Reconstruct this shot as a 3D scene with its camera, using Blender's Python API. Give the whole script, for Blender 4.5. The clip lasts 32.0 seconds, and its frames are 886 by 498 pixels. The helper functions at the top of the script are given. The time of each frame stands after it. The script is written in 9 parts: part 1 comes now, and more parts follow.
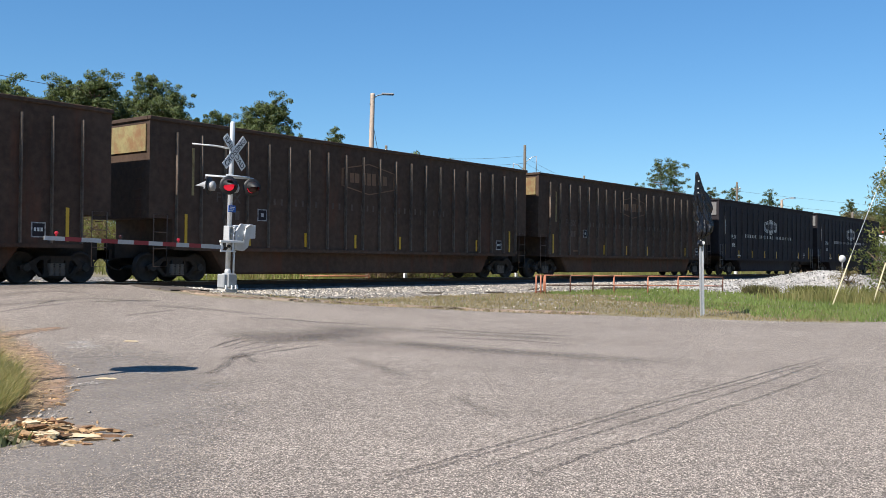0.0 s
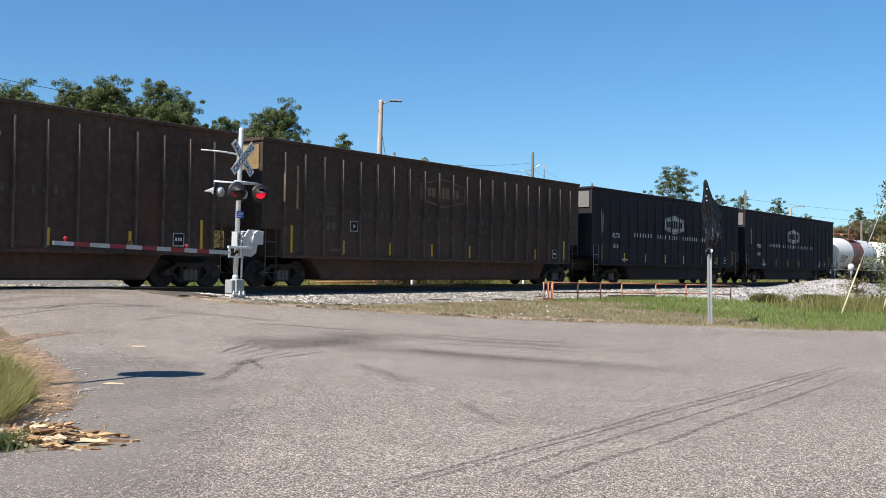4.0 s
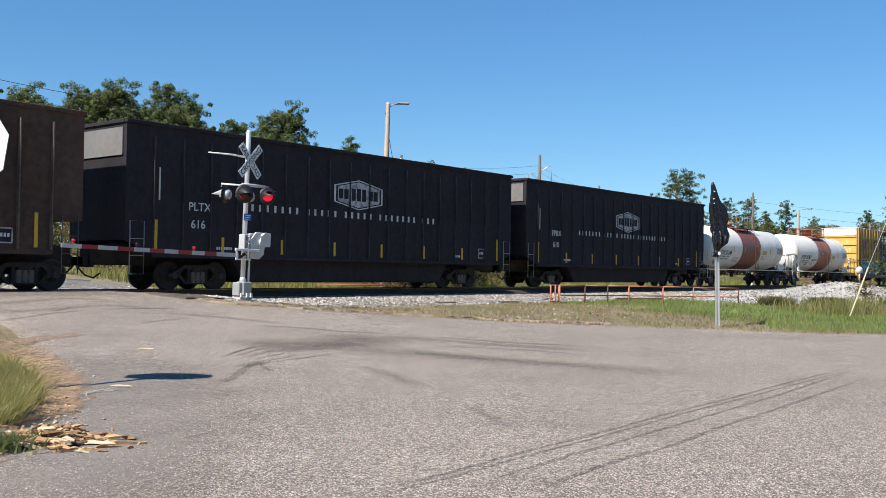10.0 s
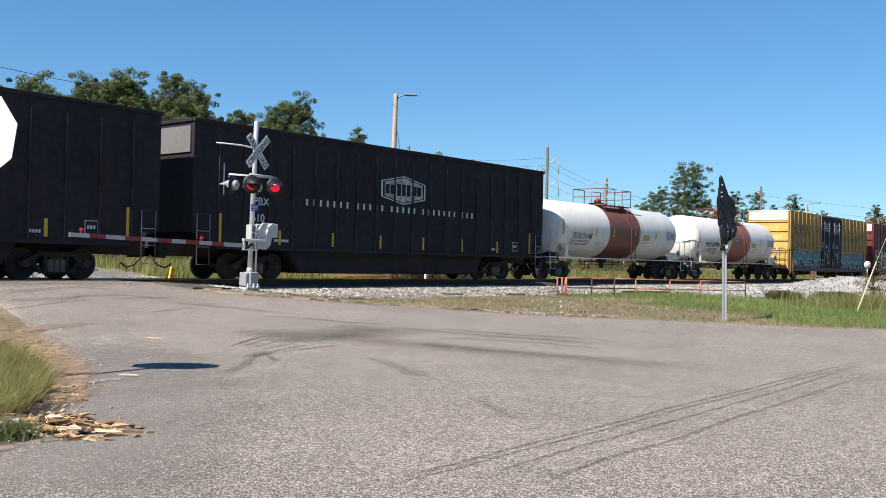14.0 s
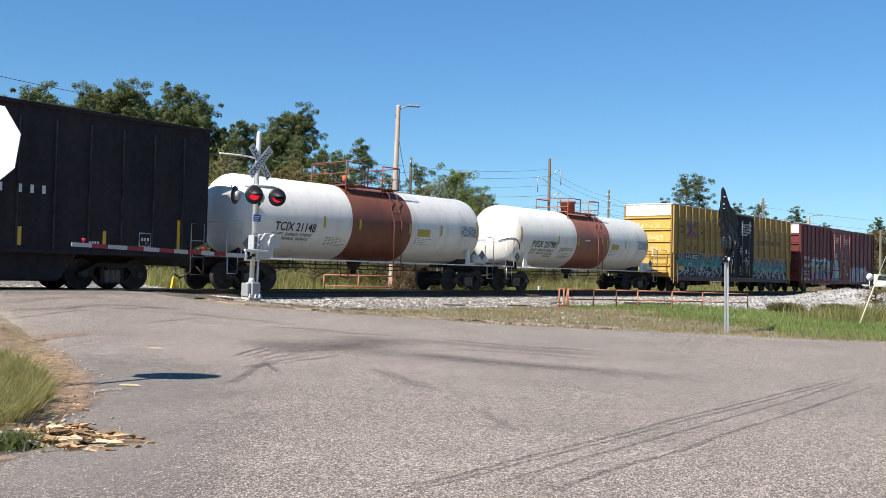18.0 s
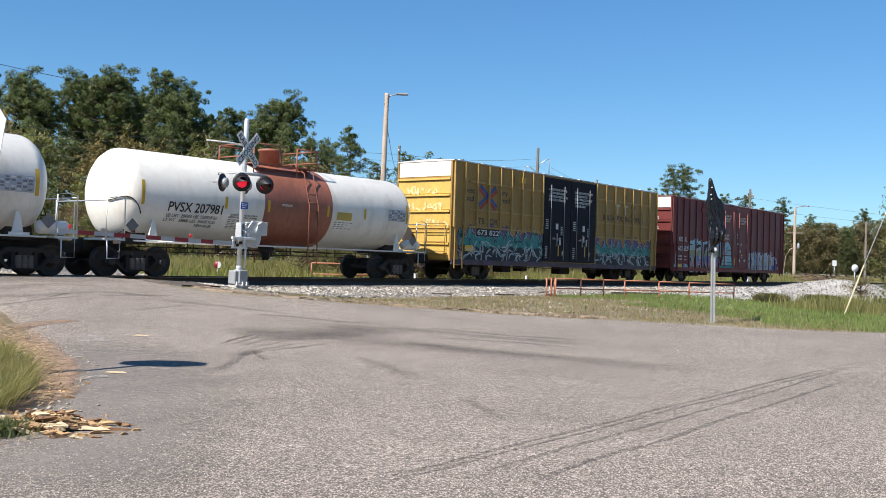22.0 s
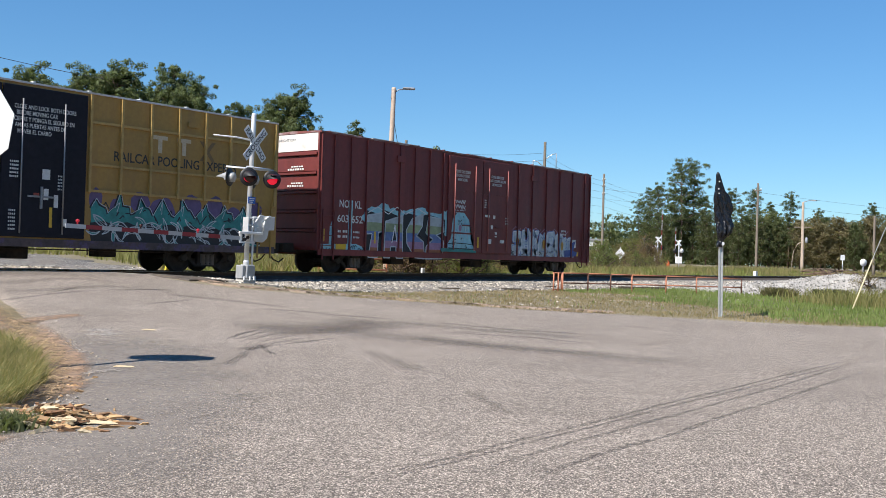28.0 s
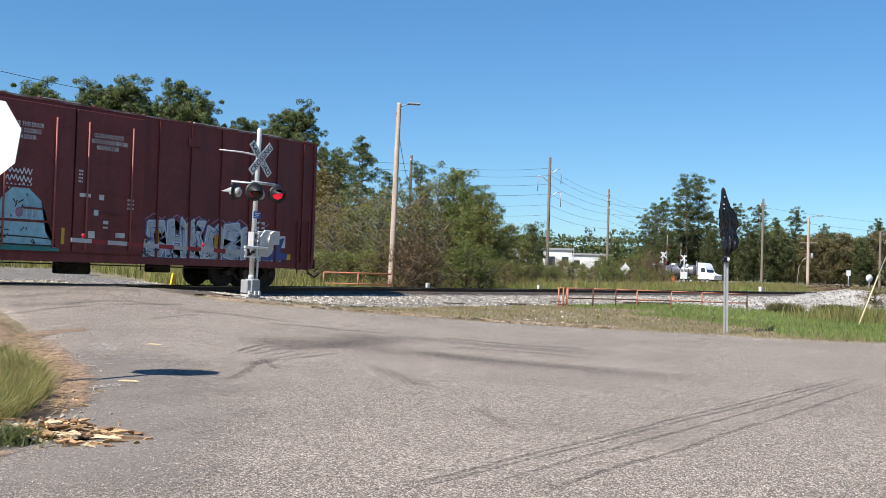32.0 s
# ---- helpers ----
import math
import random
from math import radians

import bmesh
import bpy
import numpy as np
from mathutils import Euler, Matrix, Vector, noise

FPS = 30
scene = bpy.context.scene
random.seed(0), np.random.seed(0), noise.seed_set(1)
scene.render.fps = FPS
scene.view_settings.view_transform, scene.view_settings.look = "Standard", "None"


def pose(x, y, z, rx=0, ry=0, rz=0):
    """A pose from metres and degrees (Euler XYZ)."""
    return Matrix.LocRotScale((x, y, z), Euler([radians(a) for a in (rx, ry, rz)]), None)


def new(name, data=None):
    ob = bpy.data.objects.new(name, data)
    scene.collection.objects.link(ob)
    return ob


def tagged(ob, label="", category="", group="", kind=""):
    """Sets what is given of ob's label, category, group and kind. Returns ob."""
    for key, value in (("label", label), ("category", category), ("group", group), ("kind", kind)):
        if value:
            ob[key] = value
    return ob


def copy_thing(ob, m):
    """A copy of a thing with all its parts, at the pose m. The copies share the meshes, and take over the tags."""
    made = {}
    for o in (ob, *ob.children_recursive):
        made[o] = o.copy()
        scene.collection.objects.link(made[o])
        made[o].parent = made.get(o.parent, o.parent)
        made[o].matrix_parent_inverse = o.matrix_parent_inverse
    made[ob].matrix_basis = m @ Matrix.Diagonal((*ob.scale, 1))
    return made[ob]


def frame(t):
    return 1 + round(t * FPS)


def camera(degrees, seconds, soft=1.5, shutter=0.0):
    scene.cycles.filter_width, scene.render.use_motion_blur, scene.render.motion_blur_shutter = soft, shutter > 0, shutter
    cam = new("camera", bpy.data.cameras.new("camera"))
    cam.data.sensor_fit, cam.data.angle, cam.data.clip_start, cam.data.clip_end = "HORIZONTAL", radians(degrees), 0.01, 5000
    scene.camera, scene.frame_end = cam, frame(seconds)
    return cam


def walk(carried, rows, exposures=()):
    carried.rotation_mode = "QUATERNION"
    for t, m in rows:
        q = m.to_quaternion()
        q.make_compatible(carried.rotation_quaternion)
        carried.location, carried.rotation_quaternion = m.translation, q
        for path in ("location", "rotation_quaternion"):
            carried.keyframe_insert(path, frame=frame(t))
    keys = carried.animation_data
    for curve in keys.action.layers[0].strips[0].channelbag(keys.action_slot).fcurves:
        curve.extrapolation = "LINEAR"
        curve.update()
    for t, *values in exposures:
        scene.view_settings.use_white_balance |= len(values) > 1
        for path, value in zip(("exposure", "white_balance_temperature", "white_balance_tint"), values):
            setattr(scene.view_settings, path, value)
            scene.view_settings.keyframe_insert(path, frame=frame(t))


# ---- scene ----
# the camera stands by the road and is held by hand: seconds, then tilt, lean and heading
EYE = (0.0, 0.0, 1.45)
cam = camera(50.00, 32.0, soft=0.55)
walk(cam, [
    (0.0, pose(*EYE, 90.755, -0.554, -51.459)),
    (0.5, pose(*EYE, 91.174, -0.588, -51.587)),
    (1.0, pose(*EYE, 91.240, -0.571, -51.539)),
    (1.5, pose(*EYE, 91.257, -0.639, -51.470)),
    (2.0, pose(*EYE, 91.265, -0.642, -51.339)),
    (2.5, pose(*EYE, 91.263, -0.708, -51.293)),
    (3.0, pose(*EYE, 91.223, -0.757, -51.280)),
    (3.5, pose(*EYE, 91.220, -0.769, -51.079)),
    (5.5, pose(*EYE, 90.898, -0.975, -50.925)),
    (6.0, pose(*EYE, 90.908, -0.978, -50.768)),
    (6.5, pose(*EYE, 90.887, -1.005, -50.686)),
    (7.0, pose(*EYE, 90.810, -1.020, -50.654)),
    (7.5, pose(*EYE, 90.878, -0.949, -50.553)),
    (8.0, pose(*EYE, 91.051, -0.870, -50.596)),
    (8.5, pose(*EYE, 91.259, -0.729, -50.768)),
    (9.0, pose(*EYE, 91.311, -0.676, -50.742)),
    (9.5, pose(*EYE, 91.330, -0.740, -50.646)),
    (10.0, pose(*EYE, 91.307, -0.864, -50.589)),
    (10.5, pose(*EYE, 91.224, -1.016, -50.518)),
    (11.0, pose(*EYE, 91.139, -1.095, -50.476)),
    (11.5, pose(*EYE, 91.057, -1.149, -50.440)),
    (12.0, pose(*EYE, 91.045, -1.180, -50.376)),
    (12.5, pose(*EYE, 91.037, -1.205, -50.341)),
    (13.0, pose(*EYE, 91.000, -1.243, -50.231)),
    (13.5, pose(*EYE, 90.855, -1.252, -50.140)),
    (14.0, pose(*EYE, 90.799, -1.253, -50.184)),
    (14.5, pose(*EYE, 90.841, -1.204, -50.142)),
    (16.5, pose(*EYE, 91.291, -1.097, -50.047)),
    (17.0, pose(*EYE, 91.456, -1.239, -50.103)),
    (17.5, pose(*EYE, 91.474, -1.319, -50.084)),
    (18.0, pose(*EYE, 91.458, -1.436, -50.070)),
    (18.5, pose(*EYE, 91.301, -1.559, -50.067)),
    (19.0, pose(*EYE, 91.079, -1.608, -50.193)),
    (19.5, pose(*EYE, 90.962, -1.734, -50.493)),
    (20.0, pose(*EYE, 90.872, -1.830, -50.608)),
    (20.5, pose(*EYE, 90.841, -1.850, -50.712)),
    (21.0, pose(*EYE, 90.902, -1.797, -50.772)),
    (21.5, pose(*EYE, 90.875, -1.724, -50.895)),
    (22.0, pose(*EYE, 90.802, -1.758, -50.810)),
    (22.5, pose(*EYE, 90.759, -1.751, -50.723)),
    (23.0, pose(*EYE, 90.643, -1.793, -50.648)),
    (23.5, pose(*EYE, 90.774, -1.848, -50.674)),
    (24.0, pose(*EYE, 90.772, -1.888, -50.657)),
    (24.5, pose(*EYE, 90.727, -1.835, -50.638)),
    (25.0, pose(*EYE, 90.645, -1.782, -50.603)),
    (25.5, pose(*EYE, 90.568, -1.786, -50.528)),
    (27.5, pose(*EYE, 90.376, -1.662, -50.483)),
    (28.0, pose(*EYE, 90.457, -1.742, -50.388)),
    (28.5, pose(*EYE, 90.497, -1.779, -50.292)),
    (29.0, pose(*EYE, 90.407, -1.852, -50.253)),
    (29.5, pose(*EYE, 90.360, -1.854, -50.233)),
    (30.0, pose(*EYE, 91.072, -1.670, -50.195)),
    (30.5, pose(*EYE, 91.282, -1.670, -50.252)),
    (31.0, pose(*EYE, 91.321, -1.764, -50.344)),
    (31.5, pose(*EYE, 91.299, -1.820, -50.243)),
    (32.0, pose(*EYE, 91.348, -1.837, -50.093)),
])

# ---- light ----
SUN_ELEV = 46.8
SUN_TO = -2.0  # heading of the light on the ground, degrees from +x
world = bpy.data.worlds.new("sky")
scene.world = world
world.use_nodes = True
wn = world.node_tree.nodes
sky = wn.new("ShaderNodeTexSky")
sky.sky_type = "NISHITA"
sky.sun_disc = False
sky.sun_elevation = radians(SUN_ELEV)
sky.sun_rotation = radians(90 - (SUN_TO + 180))
sky.air_density, sky.dust_density, sky.ozone_density = 1.0, 0.0, 2.5
wn["Background"].inputs["Strength"].default_value = 0.078
deep = wn.new("ShaderNodeHueSaturation")
deep.inputs["Saturation"].default_value = 1.22
tone = wn.new("ShaderNodeVectorMath")
tone.operation = "MULTIPLY"
tone.inputs[1].default_value = (0.845, 1.25, 1.61)
soft_sky = wn.new("ShaderNodeGamma")
soft_sky.inputs["Gamma"].default_value = 0.75
world.node_tree.links.new(sky.outputs["Color"], deep.inputs["Color"])
world.node_tree.links.new(deep.outputs["Color"], soft_sky.inputs["Color"])
world.node_tree.links.new(soft_sky.outputs["Color"], tone.inputs[0])
world.node_tree.links.new(tone.outputs[0], wn["Background"].inputs["Color"])
sun = new("sun", bpy.data.lights.new("sun", "SUN"))
sun.data.energy, sun.data.angle, sun.data.color = 4.6, radians(0.53), (1.0, 0.95, 0.87)
sun_way = Vector((math.cos(radians(SUN_TO)) * math.cos(radians(SUN_ELEV)), math.sin(radians(SUN_TO)) * math.cos(radians(SUN_ELEV)), -math.sin(radians(SUN_ELEV))))
sun.matrix_world = Matrix.Translation((-40, 0, 60)) @ sun_way.to_track_quat("-Z", "Y").to_matrix().to_4x4()
scene.view_settings.exposure = 0.72

# ---- materials ----


def surf(name, base, rough=0.7, metal=0.0, var=0.25, scale=6.0, big=0.5, bump=0.0, bscale=60.0, tint=None, amount=0.5, edge=(0.45, 0.65), streak=None, island=0.0, item=0.0, emit=0.0, glow=None, spec=0.5):
    """A worn surface: fine grain, broad clouds, stains of another tint, upright streaks, relief."""
    m = bpy.data.materials.new(name)
    m.use_nodes = True
    nt = m.node_tree
    n, link = nt.nodes, nt.links.new
    bsdf = n["Principled BSDF"]
    coord = n.new("ShaderNodeTexCoord").outputs["Object"]
    fine = n.new("ShaderNodeTexNoise")
    fine.inputs["Scale"].default_value, fine.inputs["Detail"].default_value, fine.inputs["Roughness"].default_value = scale, 6, 0.65
    wide = n.new("ShaderNodeTexNoise")
    wide.inputs["Scale"].default_value, wide.inputs["Detail"].default_value = big, 5
    link(coord, fine.inputs["Vector"])
    link(coord, wide.inputs["Vector"])
    add = n.new("ShaderNodeMath")
    add.operation = "ADD"
    link(fine.outputs["Fac"], add.inputs[0])
    link(wide.outputs["Fac"], add.inputs[1])
    span = n.new("ShaderNodeMapRange")
    span.inputs["From Min"].default_value, span.inputs["From Max"].default_value = 0.7, 1.3
    span.inputs["To Min"].default_value, span.inputs["To Max"].default_value = 1 - var, 1 + var
    link(add.outputs[0], span.inputs["Value"])
    value = span.outputs["Result"]
    for kind, size in (("Random Per Island", island), ("Random", item)):
        if size:
            src = n.new("ShaderNodeNewGeometry" if kind != "Random" else "ShaderNodeObjectInfo").outputs[kind]
            r = n.new("ShaderNodeMapRange")
            r.inputs["To Min"].default_value, r.inputs["To Max"].default_value = 1 - size, 1 + size
            link(src, r.inputs["Value"])
            mul = n.new("ShaderNodeMath")
            mul.operation = "MULTIPLY"
            link(value, mul.inputs[0])
            link(r.outputs["Result"], mul.inputs[1])
            value = mul.outputs[0]
    col = n.new("ShaderNodeVectorMath")
    col.operation = "SCALE"
    col.inputs[0].default_value = base
    link(value, col.inputs["Scale"])
    colour = col.outputs[0]
    if tint:
        spots = n.new("ShaderNodeTexNoise")
        spots.inputs["Scale"].default_value, spots.inputs["Detail"].default_value, spots.inputs["Roughness"].default_value = big * 2.3, 8, 0.7
        stretch = n.new("ShaderNodeMapping")
        stretch.inputs["Scale"].default_value = streak or (1, 1, 1)
        stretch.inputs["Location"].default_value = (3.1, 1.7, 5.3)
        link(coord, stretch.inputs["Vector"])
        link(stretch.outputs[0], spots.inputs["Vector"])
        ramp = n.new("ShaderNodeMapRange")
        ramp.interpolation_type = "SMOOTHSTEP"
        ramp.inputs["From Min"].default_value, ramp.inputs["From Max"].default_value = edge
        ramp.inputs["To Max"].default_value = amount
        link(spots.outputs["Fac"], ramp.inputs["Value"])
        mix = n.new("ShaderNodeMix")
        mix.data_type = "RGBA"
        link(ramp.outputs["Result"], mix.inputs["Factor"])
        link(colour, mix.inputs[6])
        mix.inputs[7].default_value = (*tint, 1)
        colour = mix.outputs[2]
    link(colour, bsdf.inputs["Base Color"])
    bsdf.inputs["Metallic"].default_value = metal
    bsdf.inputs["Specular IOR Level"].default_value = spec
    rr = n.new("ShaderNodeMapRange")
    rr.inputs["From Min"].default_value, rr.inputs["From Max"].default_value = 0.3, 0.7
    rr.inputs["To Min"].default_value, rr.inputs["To Max"].default_value = max(0.03, rough - 0.1), min(1, rough + 0.1)
    link(wide.outputs["Fac"], rr.inputs["Value"])
    link(rr.outputs["Result"], bsdf.inputs["Roughness"])
    if bump:
        grit = n.new("ShaderNodeTexNoise")
        grit.inputs["Scale"].default_value, grit.inputs["Detail"].default_value = bscale, 3
        link(coord, grit.inputs["Vector"])
        b = n.new("ShaderNodeBump")
        b.inputs["Strength"].default_value, b.inputs["Distance"].default_value = min(1, bump), 0.02
        link(grit.outputs["Fac"], b.inputs["Height"])
        link(b.outputs[0], bsdf.inputs["Normal"])
    if emit:
        bsdf.inputs["Emission Color"].default_value = (*(glow or base), 1)
        bsdf.inputs["Emission Strength"].default_value = emit
    return m


# ---- mesh kit ----


def box(bm, x0, x1, y0, y1, z0, z1, m=None):
    vs = [bm.verts.new((x, y, z)) for x in (x0, x1) for y in (y0, y1) for z in (z0, z1)]
    if m:
        for v in vs:
            v.co = m @ v.co
    for a, b, c, d in ((0, 1, 3, 2), (4, 6, 7, 5), (0, 4, 5, 1), (2, 3, 7, 6), (0, 2, 6, 4), (1, 5, 7, 3)):
        bm.faces.new((vs[a], vs[b], vs[c], vs[d]))
    return vs


def prism(bm, outline, y0, y1):
    """A closed outline of (x, z) pushed from y0 to y1."""
    a = [bm.verts.new((x, y0, z)) for x, z in outline]
    b = [bm.verts.new((x, y1, z)) for x, z in outline]
    bm.faces.new(a)
    bm.faces.new(b[::-1])
    for i in range(len(a)):
        j = (i + 1) % len(a)
        bm.faces.new((a[j], a[i], b[i], b[j]))


def lathe(bm, profile, seg=24, axis="z", m=None, caps=True):
    """Turn (radius, along) round an axis."""
    rings = []
    for r, h in profile:
        ring = []
        for i in range(seg):
            a = 2 * math.pi * i / seg
            c, s = r * math.cos(a), r * math.sin(a)
            co = Vector({"z": (c, s, h), "x": (h, c, s), "y": (s, h, c)}[axis])
            ring.append(bm.verts.new(m @ co if m else co))
        rings.append(ring)
    for a, b in zip(rings, rings[1:]):
        for i in range(seg):
            j = (i + 1) % seg
            f = bm.faces.new((a[i], a[j], b[j], b[i]))
            f.smooth = True
    if caps:
        if profile[0][0] > 1e-4:
            bm.faces.new(rings[0][::-1])
        if profile[-1][0] > 1e-4:
            bm.faces.new(rings[-1])


def tube(bm, pts, r, seg=8, r2=None):
    """A pipe along points, tapering from r to r2."""
    pts = [Vector(p) for p in pts]
    r2 = r if r2 is None else r2
    rings = []
    for i, p in enumerate(pts):
        d = (pts[min(i + 1, len(pts) - 1)] - pts[max(i - 1, 0)]).normalized()
        side = d.cross(Vector((0, 0, 1)) if abs(d.z) < 0.9 else Vector((1, 0, 0))).normalized()
        up = side.cross(d)
        k = r + (r2 - r) * i / max(1, len(pts) - 1)
        rings.append([bm.verts.new(p + (side * math.cos(2 * math.pi * j / seg) + up * math.sin(2 * math.pi * j / seg)) * k) for j in range(seg)])
    for a, b in zip(rings, rings[1:]):
        for i in range(seg):
            j = (i + 1) % seg
            bm.faces.new((a[i], a[j], b[j], b[i])).smooth = True
    bm.faces.new(rings[0][::-1])
    bm.faces.new(rings[-1])


def mesh_of(name, bm, material):
    bmesh.ops.recalc_face_normals(bm, faces=bm.faces)
    me = bpy.data.meshes.new(name)
    bm.to_mesh(me)
    bm.free()
    me.materials.append(material)
    return me


def part(name, bm, material, parent, label="", bevel=0.0):
    """Link a bmesh as one mesh object under a thing or a part."""
    if bevel:
        bmesh.ops.bevel(bm, geom=bm.edges[:] + bm.verts[:], offset=bevel, segments=1, affect="EDGES", profile=0.5)
    ob = new(name, mesh_of(name, bm, material))
    ob.parent = parent
    return tagged(ob, label)


def again(name, mesh, parent, m):
    """One more part on a mesh that is there already."""
    ob = new(name, mesh)
    ob.parent = parent
    ob.matrix_basis = m
    return ob


def thing(name, m, label, category, group=""):
    ob = new(name)
    ob.empty_display_size = 0.2
    ob.matrix_basis = m
    return tagged(ob, label, category, group)


def raw(name, verts, faces, material, smooth=False):
    """A mesh object from arrays."""
    me = bpy.data.meshes.new(name)
    me.from_pydata(verts, [], faces)
    me.materials.append(material)
    if smooth:
        me.polygons.foreach_set("use_smooth", [True] * len(me.polygons))
    me.update()
    return new(name, me)


def B():
    return bmesh.new()


def letters(text, size, m, material, parent, name="lettering", depth=0.004, width=0.0, label=""):
    """Built-in letters as a thin mesh; the text starts at the origin of m and runs along its x, up its y."""
    cu = bpy.data.curves.new("text", "FONT")
    cu.body, cu.size, cu.extrude, cu.offset, cu.resolution_u = text, size, depth / 2, size * 0.01, 3
    tmp = bpy.data.objects.new("text", cu)
    scene.collection.objects.link(tmp)
    dg = bpy.context.evaluated_depsgraph_get()
    me = bpy.data.meshes.new_from_object(tmp.evaluated_get(dg))
    bpy.data.objects.remove(tmp)
    bpy.data.curves.remove(cu)
    if width:
        xs = [v.co.x for v in me.vertices]
        k = width / max(1e-6, max(xs) - min(xs))
        me.transform(Matrix.Diagonal((k, 1, 1, 1)))
    me.materials.clear()
    me.materials.append(material)
    ob = new(name, me)
    ob.parent = parent
    ob.matrix_basis = m
    return tagged(ob, label, kind="stuff")


# ---- ground, road, track ----
RAIL = 0.716  # top of rail
TRACK = 26.5  # the track's centre line runs along x


def step(a, b, v):
    k = min(1.0, max(0.0, (v - a) / (b - a)))
    return k * k * (3 - 2 * k)


def height(x, y):
    h = 0.25 * step(9, 21, y) + 0.30 * step(29, 36, y) + 0.45 * step(40, 70, y) + 0.35 * step(60, 110, x)
    h -= 0.85 * step(86, 116, x) * step(34, 54, y) * (1 - step(141, 150, x))
    d = abs(y - TRACK)
    toe = 6.2 if y < TRACK else 4.2
    bank = 0.53 - 0.12 * step(1.05, 1.5, d) - 0.18 * step(1.7, toe, d)
    if d < toe:
        h = max(h, bank)
    narrow = step(22, 24.5, y)
    across = step(6.2, 9.6, x) * (1 - step(15.3 - 0.3 * narrow, 21.0 - 3.6 * narrow, x))
    if across > 0:
        ramp = 0.70 * step(10.0, 24.5, y) if y < TRACK else 0.70 - 0.1 * step(28.5, 45, y)
        h = max(h, h + (ramp - h) * across)
    return h


def edges(table, y):
    for (y0, x0), (y1, x1) in zip(table, table[1:]):
        if y0 <= y <= y1:
            return x0 + (x1 - x0) * (y - y0) / (y1 - y0)
    return table[0][1] if y < table[0][0] else table[-1][1]


LEFT = [(-30, -10), (2, -1.6), (5.0, 1.3), (6.5, 2.7), (7.2, 3.35), (8.0, 4.0), (8.6, 4.66), (9.0, 5.05), (9.95, 5.6), (11.0, 6.2), (12.34, 6.74), (13.6, 7.2), (16.5, 8.2), (19, 8.9), (24, 9.3), (60, 9.3)]
RIGHT = [(-30, 260), (3.0, 260), (3.6, 60), (4.3, 38), (5.0, 31), (6.0, 27), (6.92, 25.2), (7.49, 24.84), (8.64, 24.3), (10.08, 23.9), (11.28, 23.2), (12.53, 22.4), (13.64, 21.45), (14.77, 20.5), (16.04, 19.62), (16.9, 18.9), (17.2, 18.3), (17.54, 16.95), (17.92, 16.3), (18.57, 15.55), (19.07, 15.1), (19.8, 14.86), (20.5, 14.75), (21.5, 14.8), (23.0, 15.2), (24.3, 15.6), (25.6, 16.25), (60, 16.4)]

asphalt = bpy.data.materials.new("asphalt")
asphalt.use_nodes = True


def asphalt_nodes():
    nt = asphalt.node_tree
    n, link = nt.nodes, nt.links.new
    co = n.new("ShaderNodeTexCoord").outputs["Object"]

    def noise_(scale, detail=4, rough=0.6, vec=None):
        t = n.new("ShaderNodeTexNoise")
        t.inputs["Scale"].default_value, t.inputs["Detail"].default_value, t.inputs["Roughness"].default_value = scale, detail, rough
        link(vec or co, t.inputs["Vector"])
        return t.outputs["Fac"]

    def ramp(v, a, b, lo, hi):
        r = n.new("ShaderNodeMapRange")
        r.interpolation_type = "SMOOTHSTEP"
        for k, q in zip(("From Min", "From Max", "To Min", "To Max"), (a, b, lo, hi)):
            r.inputs[k].default_value = q
        link(v, r.inputs["Value"])
        return r.outputs["Result"]

    def mul(a, b):
        t = n.new("ShaderNodeMath")
        t.operation = "MULTIPLY"
        link(a, t.inputs[0])
        link(b, t.inputs[1])
        return t.outputs[0]

    stone = n.new("ShaderNodeTexVoronoi")
    stone.inputs["Scale"].default_value = 84
    link(co, stone.inputs["Vector"])
    sep = n.new("ShaderNodeSeparateColor")
    link(stone.outputs["Color"], sep.inputs[0])
    chips = mul(ramp(sep.outputs[0], 0.25, 1.0, 0.62, 2.1), ramp(stone.outputs["Distance"], 0.3, 0.75, 1.12, 0.42))
    broad = ramp(noise_(0.35, 5), 0.3, 0.7, 0.9, 1.1)
    mid = ramp(noise_(2.6, 5, 0.7), 0.3, 0.75, 0.93, 1.07)
    fine = ramp(noise_(24, 4, 0.75), 0.3, 0.7, 0.78, 1.22)
    v = mul(mul(chips, broad), mul(mid, fine))
    col = n.new("ShaderNodeVectorMath")
    col.operation = "SCALE"
    col.inputs[0].default_value = (0.292, 0.245, 0.207)
    link(v, col.inputs["Scale"])
    b = n["Principled BSDF"]
    link(col.outputs[0], b.inputs["Base Color"])
    b.inputs["Roughness"].default_value = 0.88
    b.inputs["Specular IOR Level"].default_value = 0.25
    bp = n.new("ShaderNodeBump")
    bp.inputs["Strength"].default_value, bp.inputs["Distance"].default_value = 0.8, 0.009
    link(stone.outputs["Distance"], bp.inputs["Height"])
    link(bp.outputs[0], b.inputs["Normal"])


asphalt_nodes()
soil = surf("soil_and_dry_grass", (0.215, 0.178, 0.115), 0.95, var=0.45, scale=9, big=0.35, bump=0.8, bscale=30, tint=(0.18, 0.155, 0.085), amount=0.6, edge=(0.42, 0.6))
ballast_mat = bpy.data.materials.new("crushed_granite")
ballast_mat.use_nodes = True


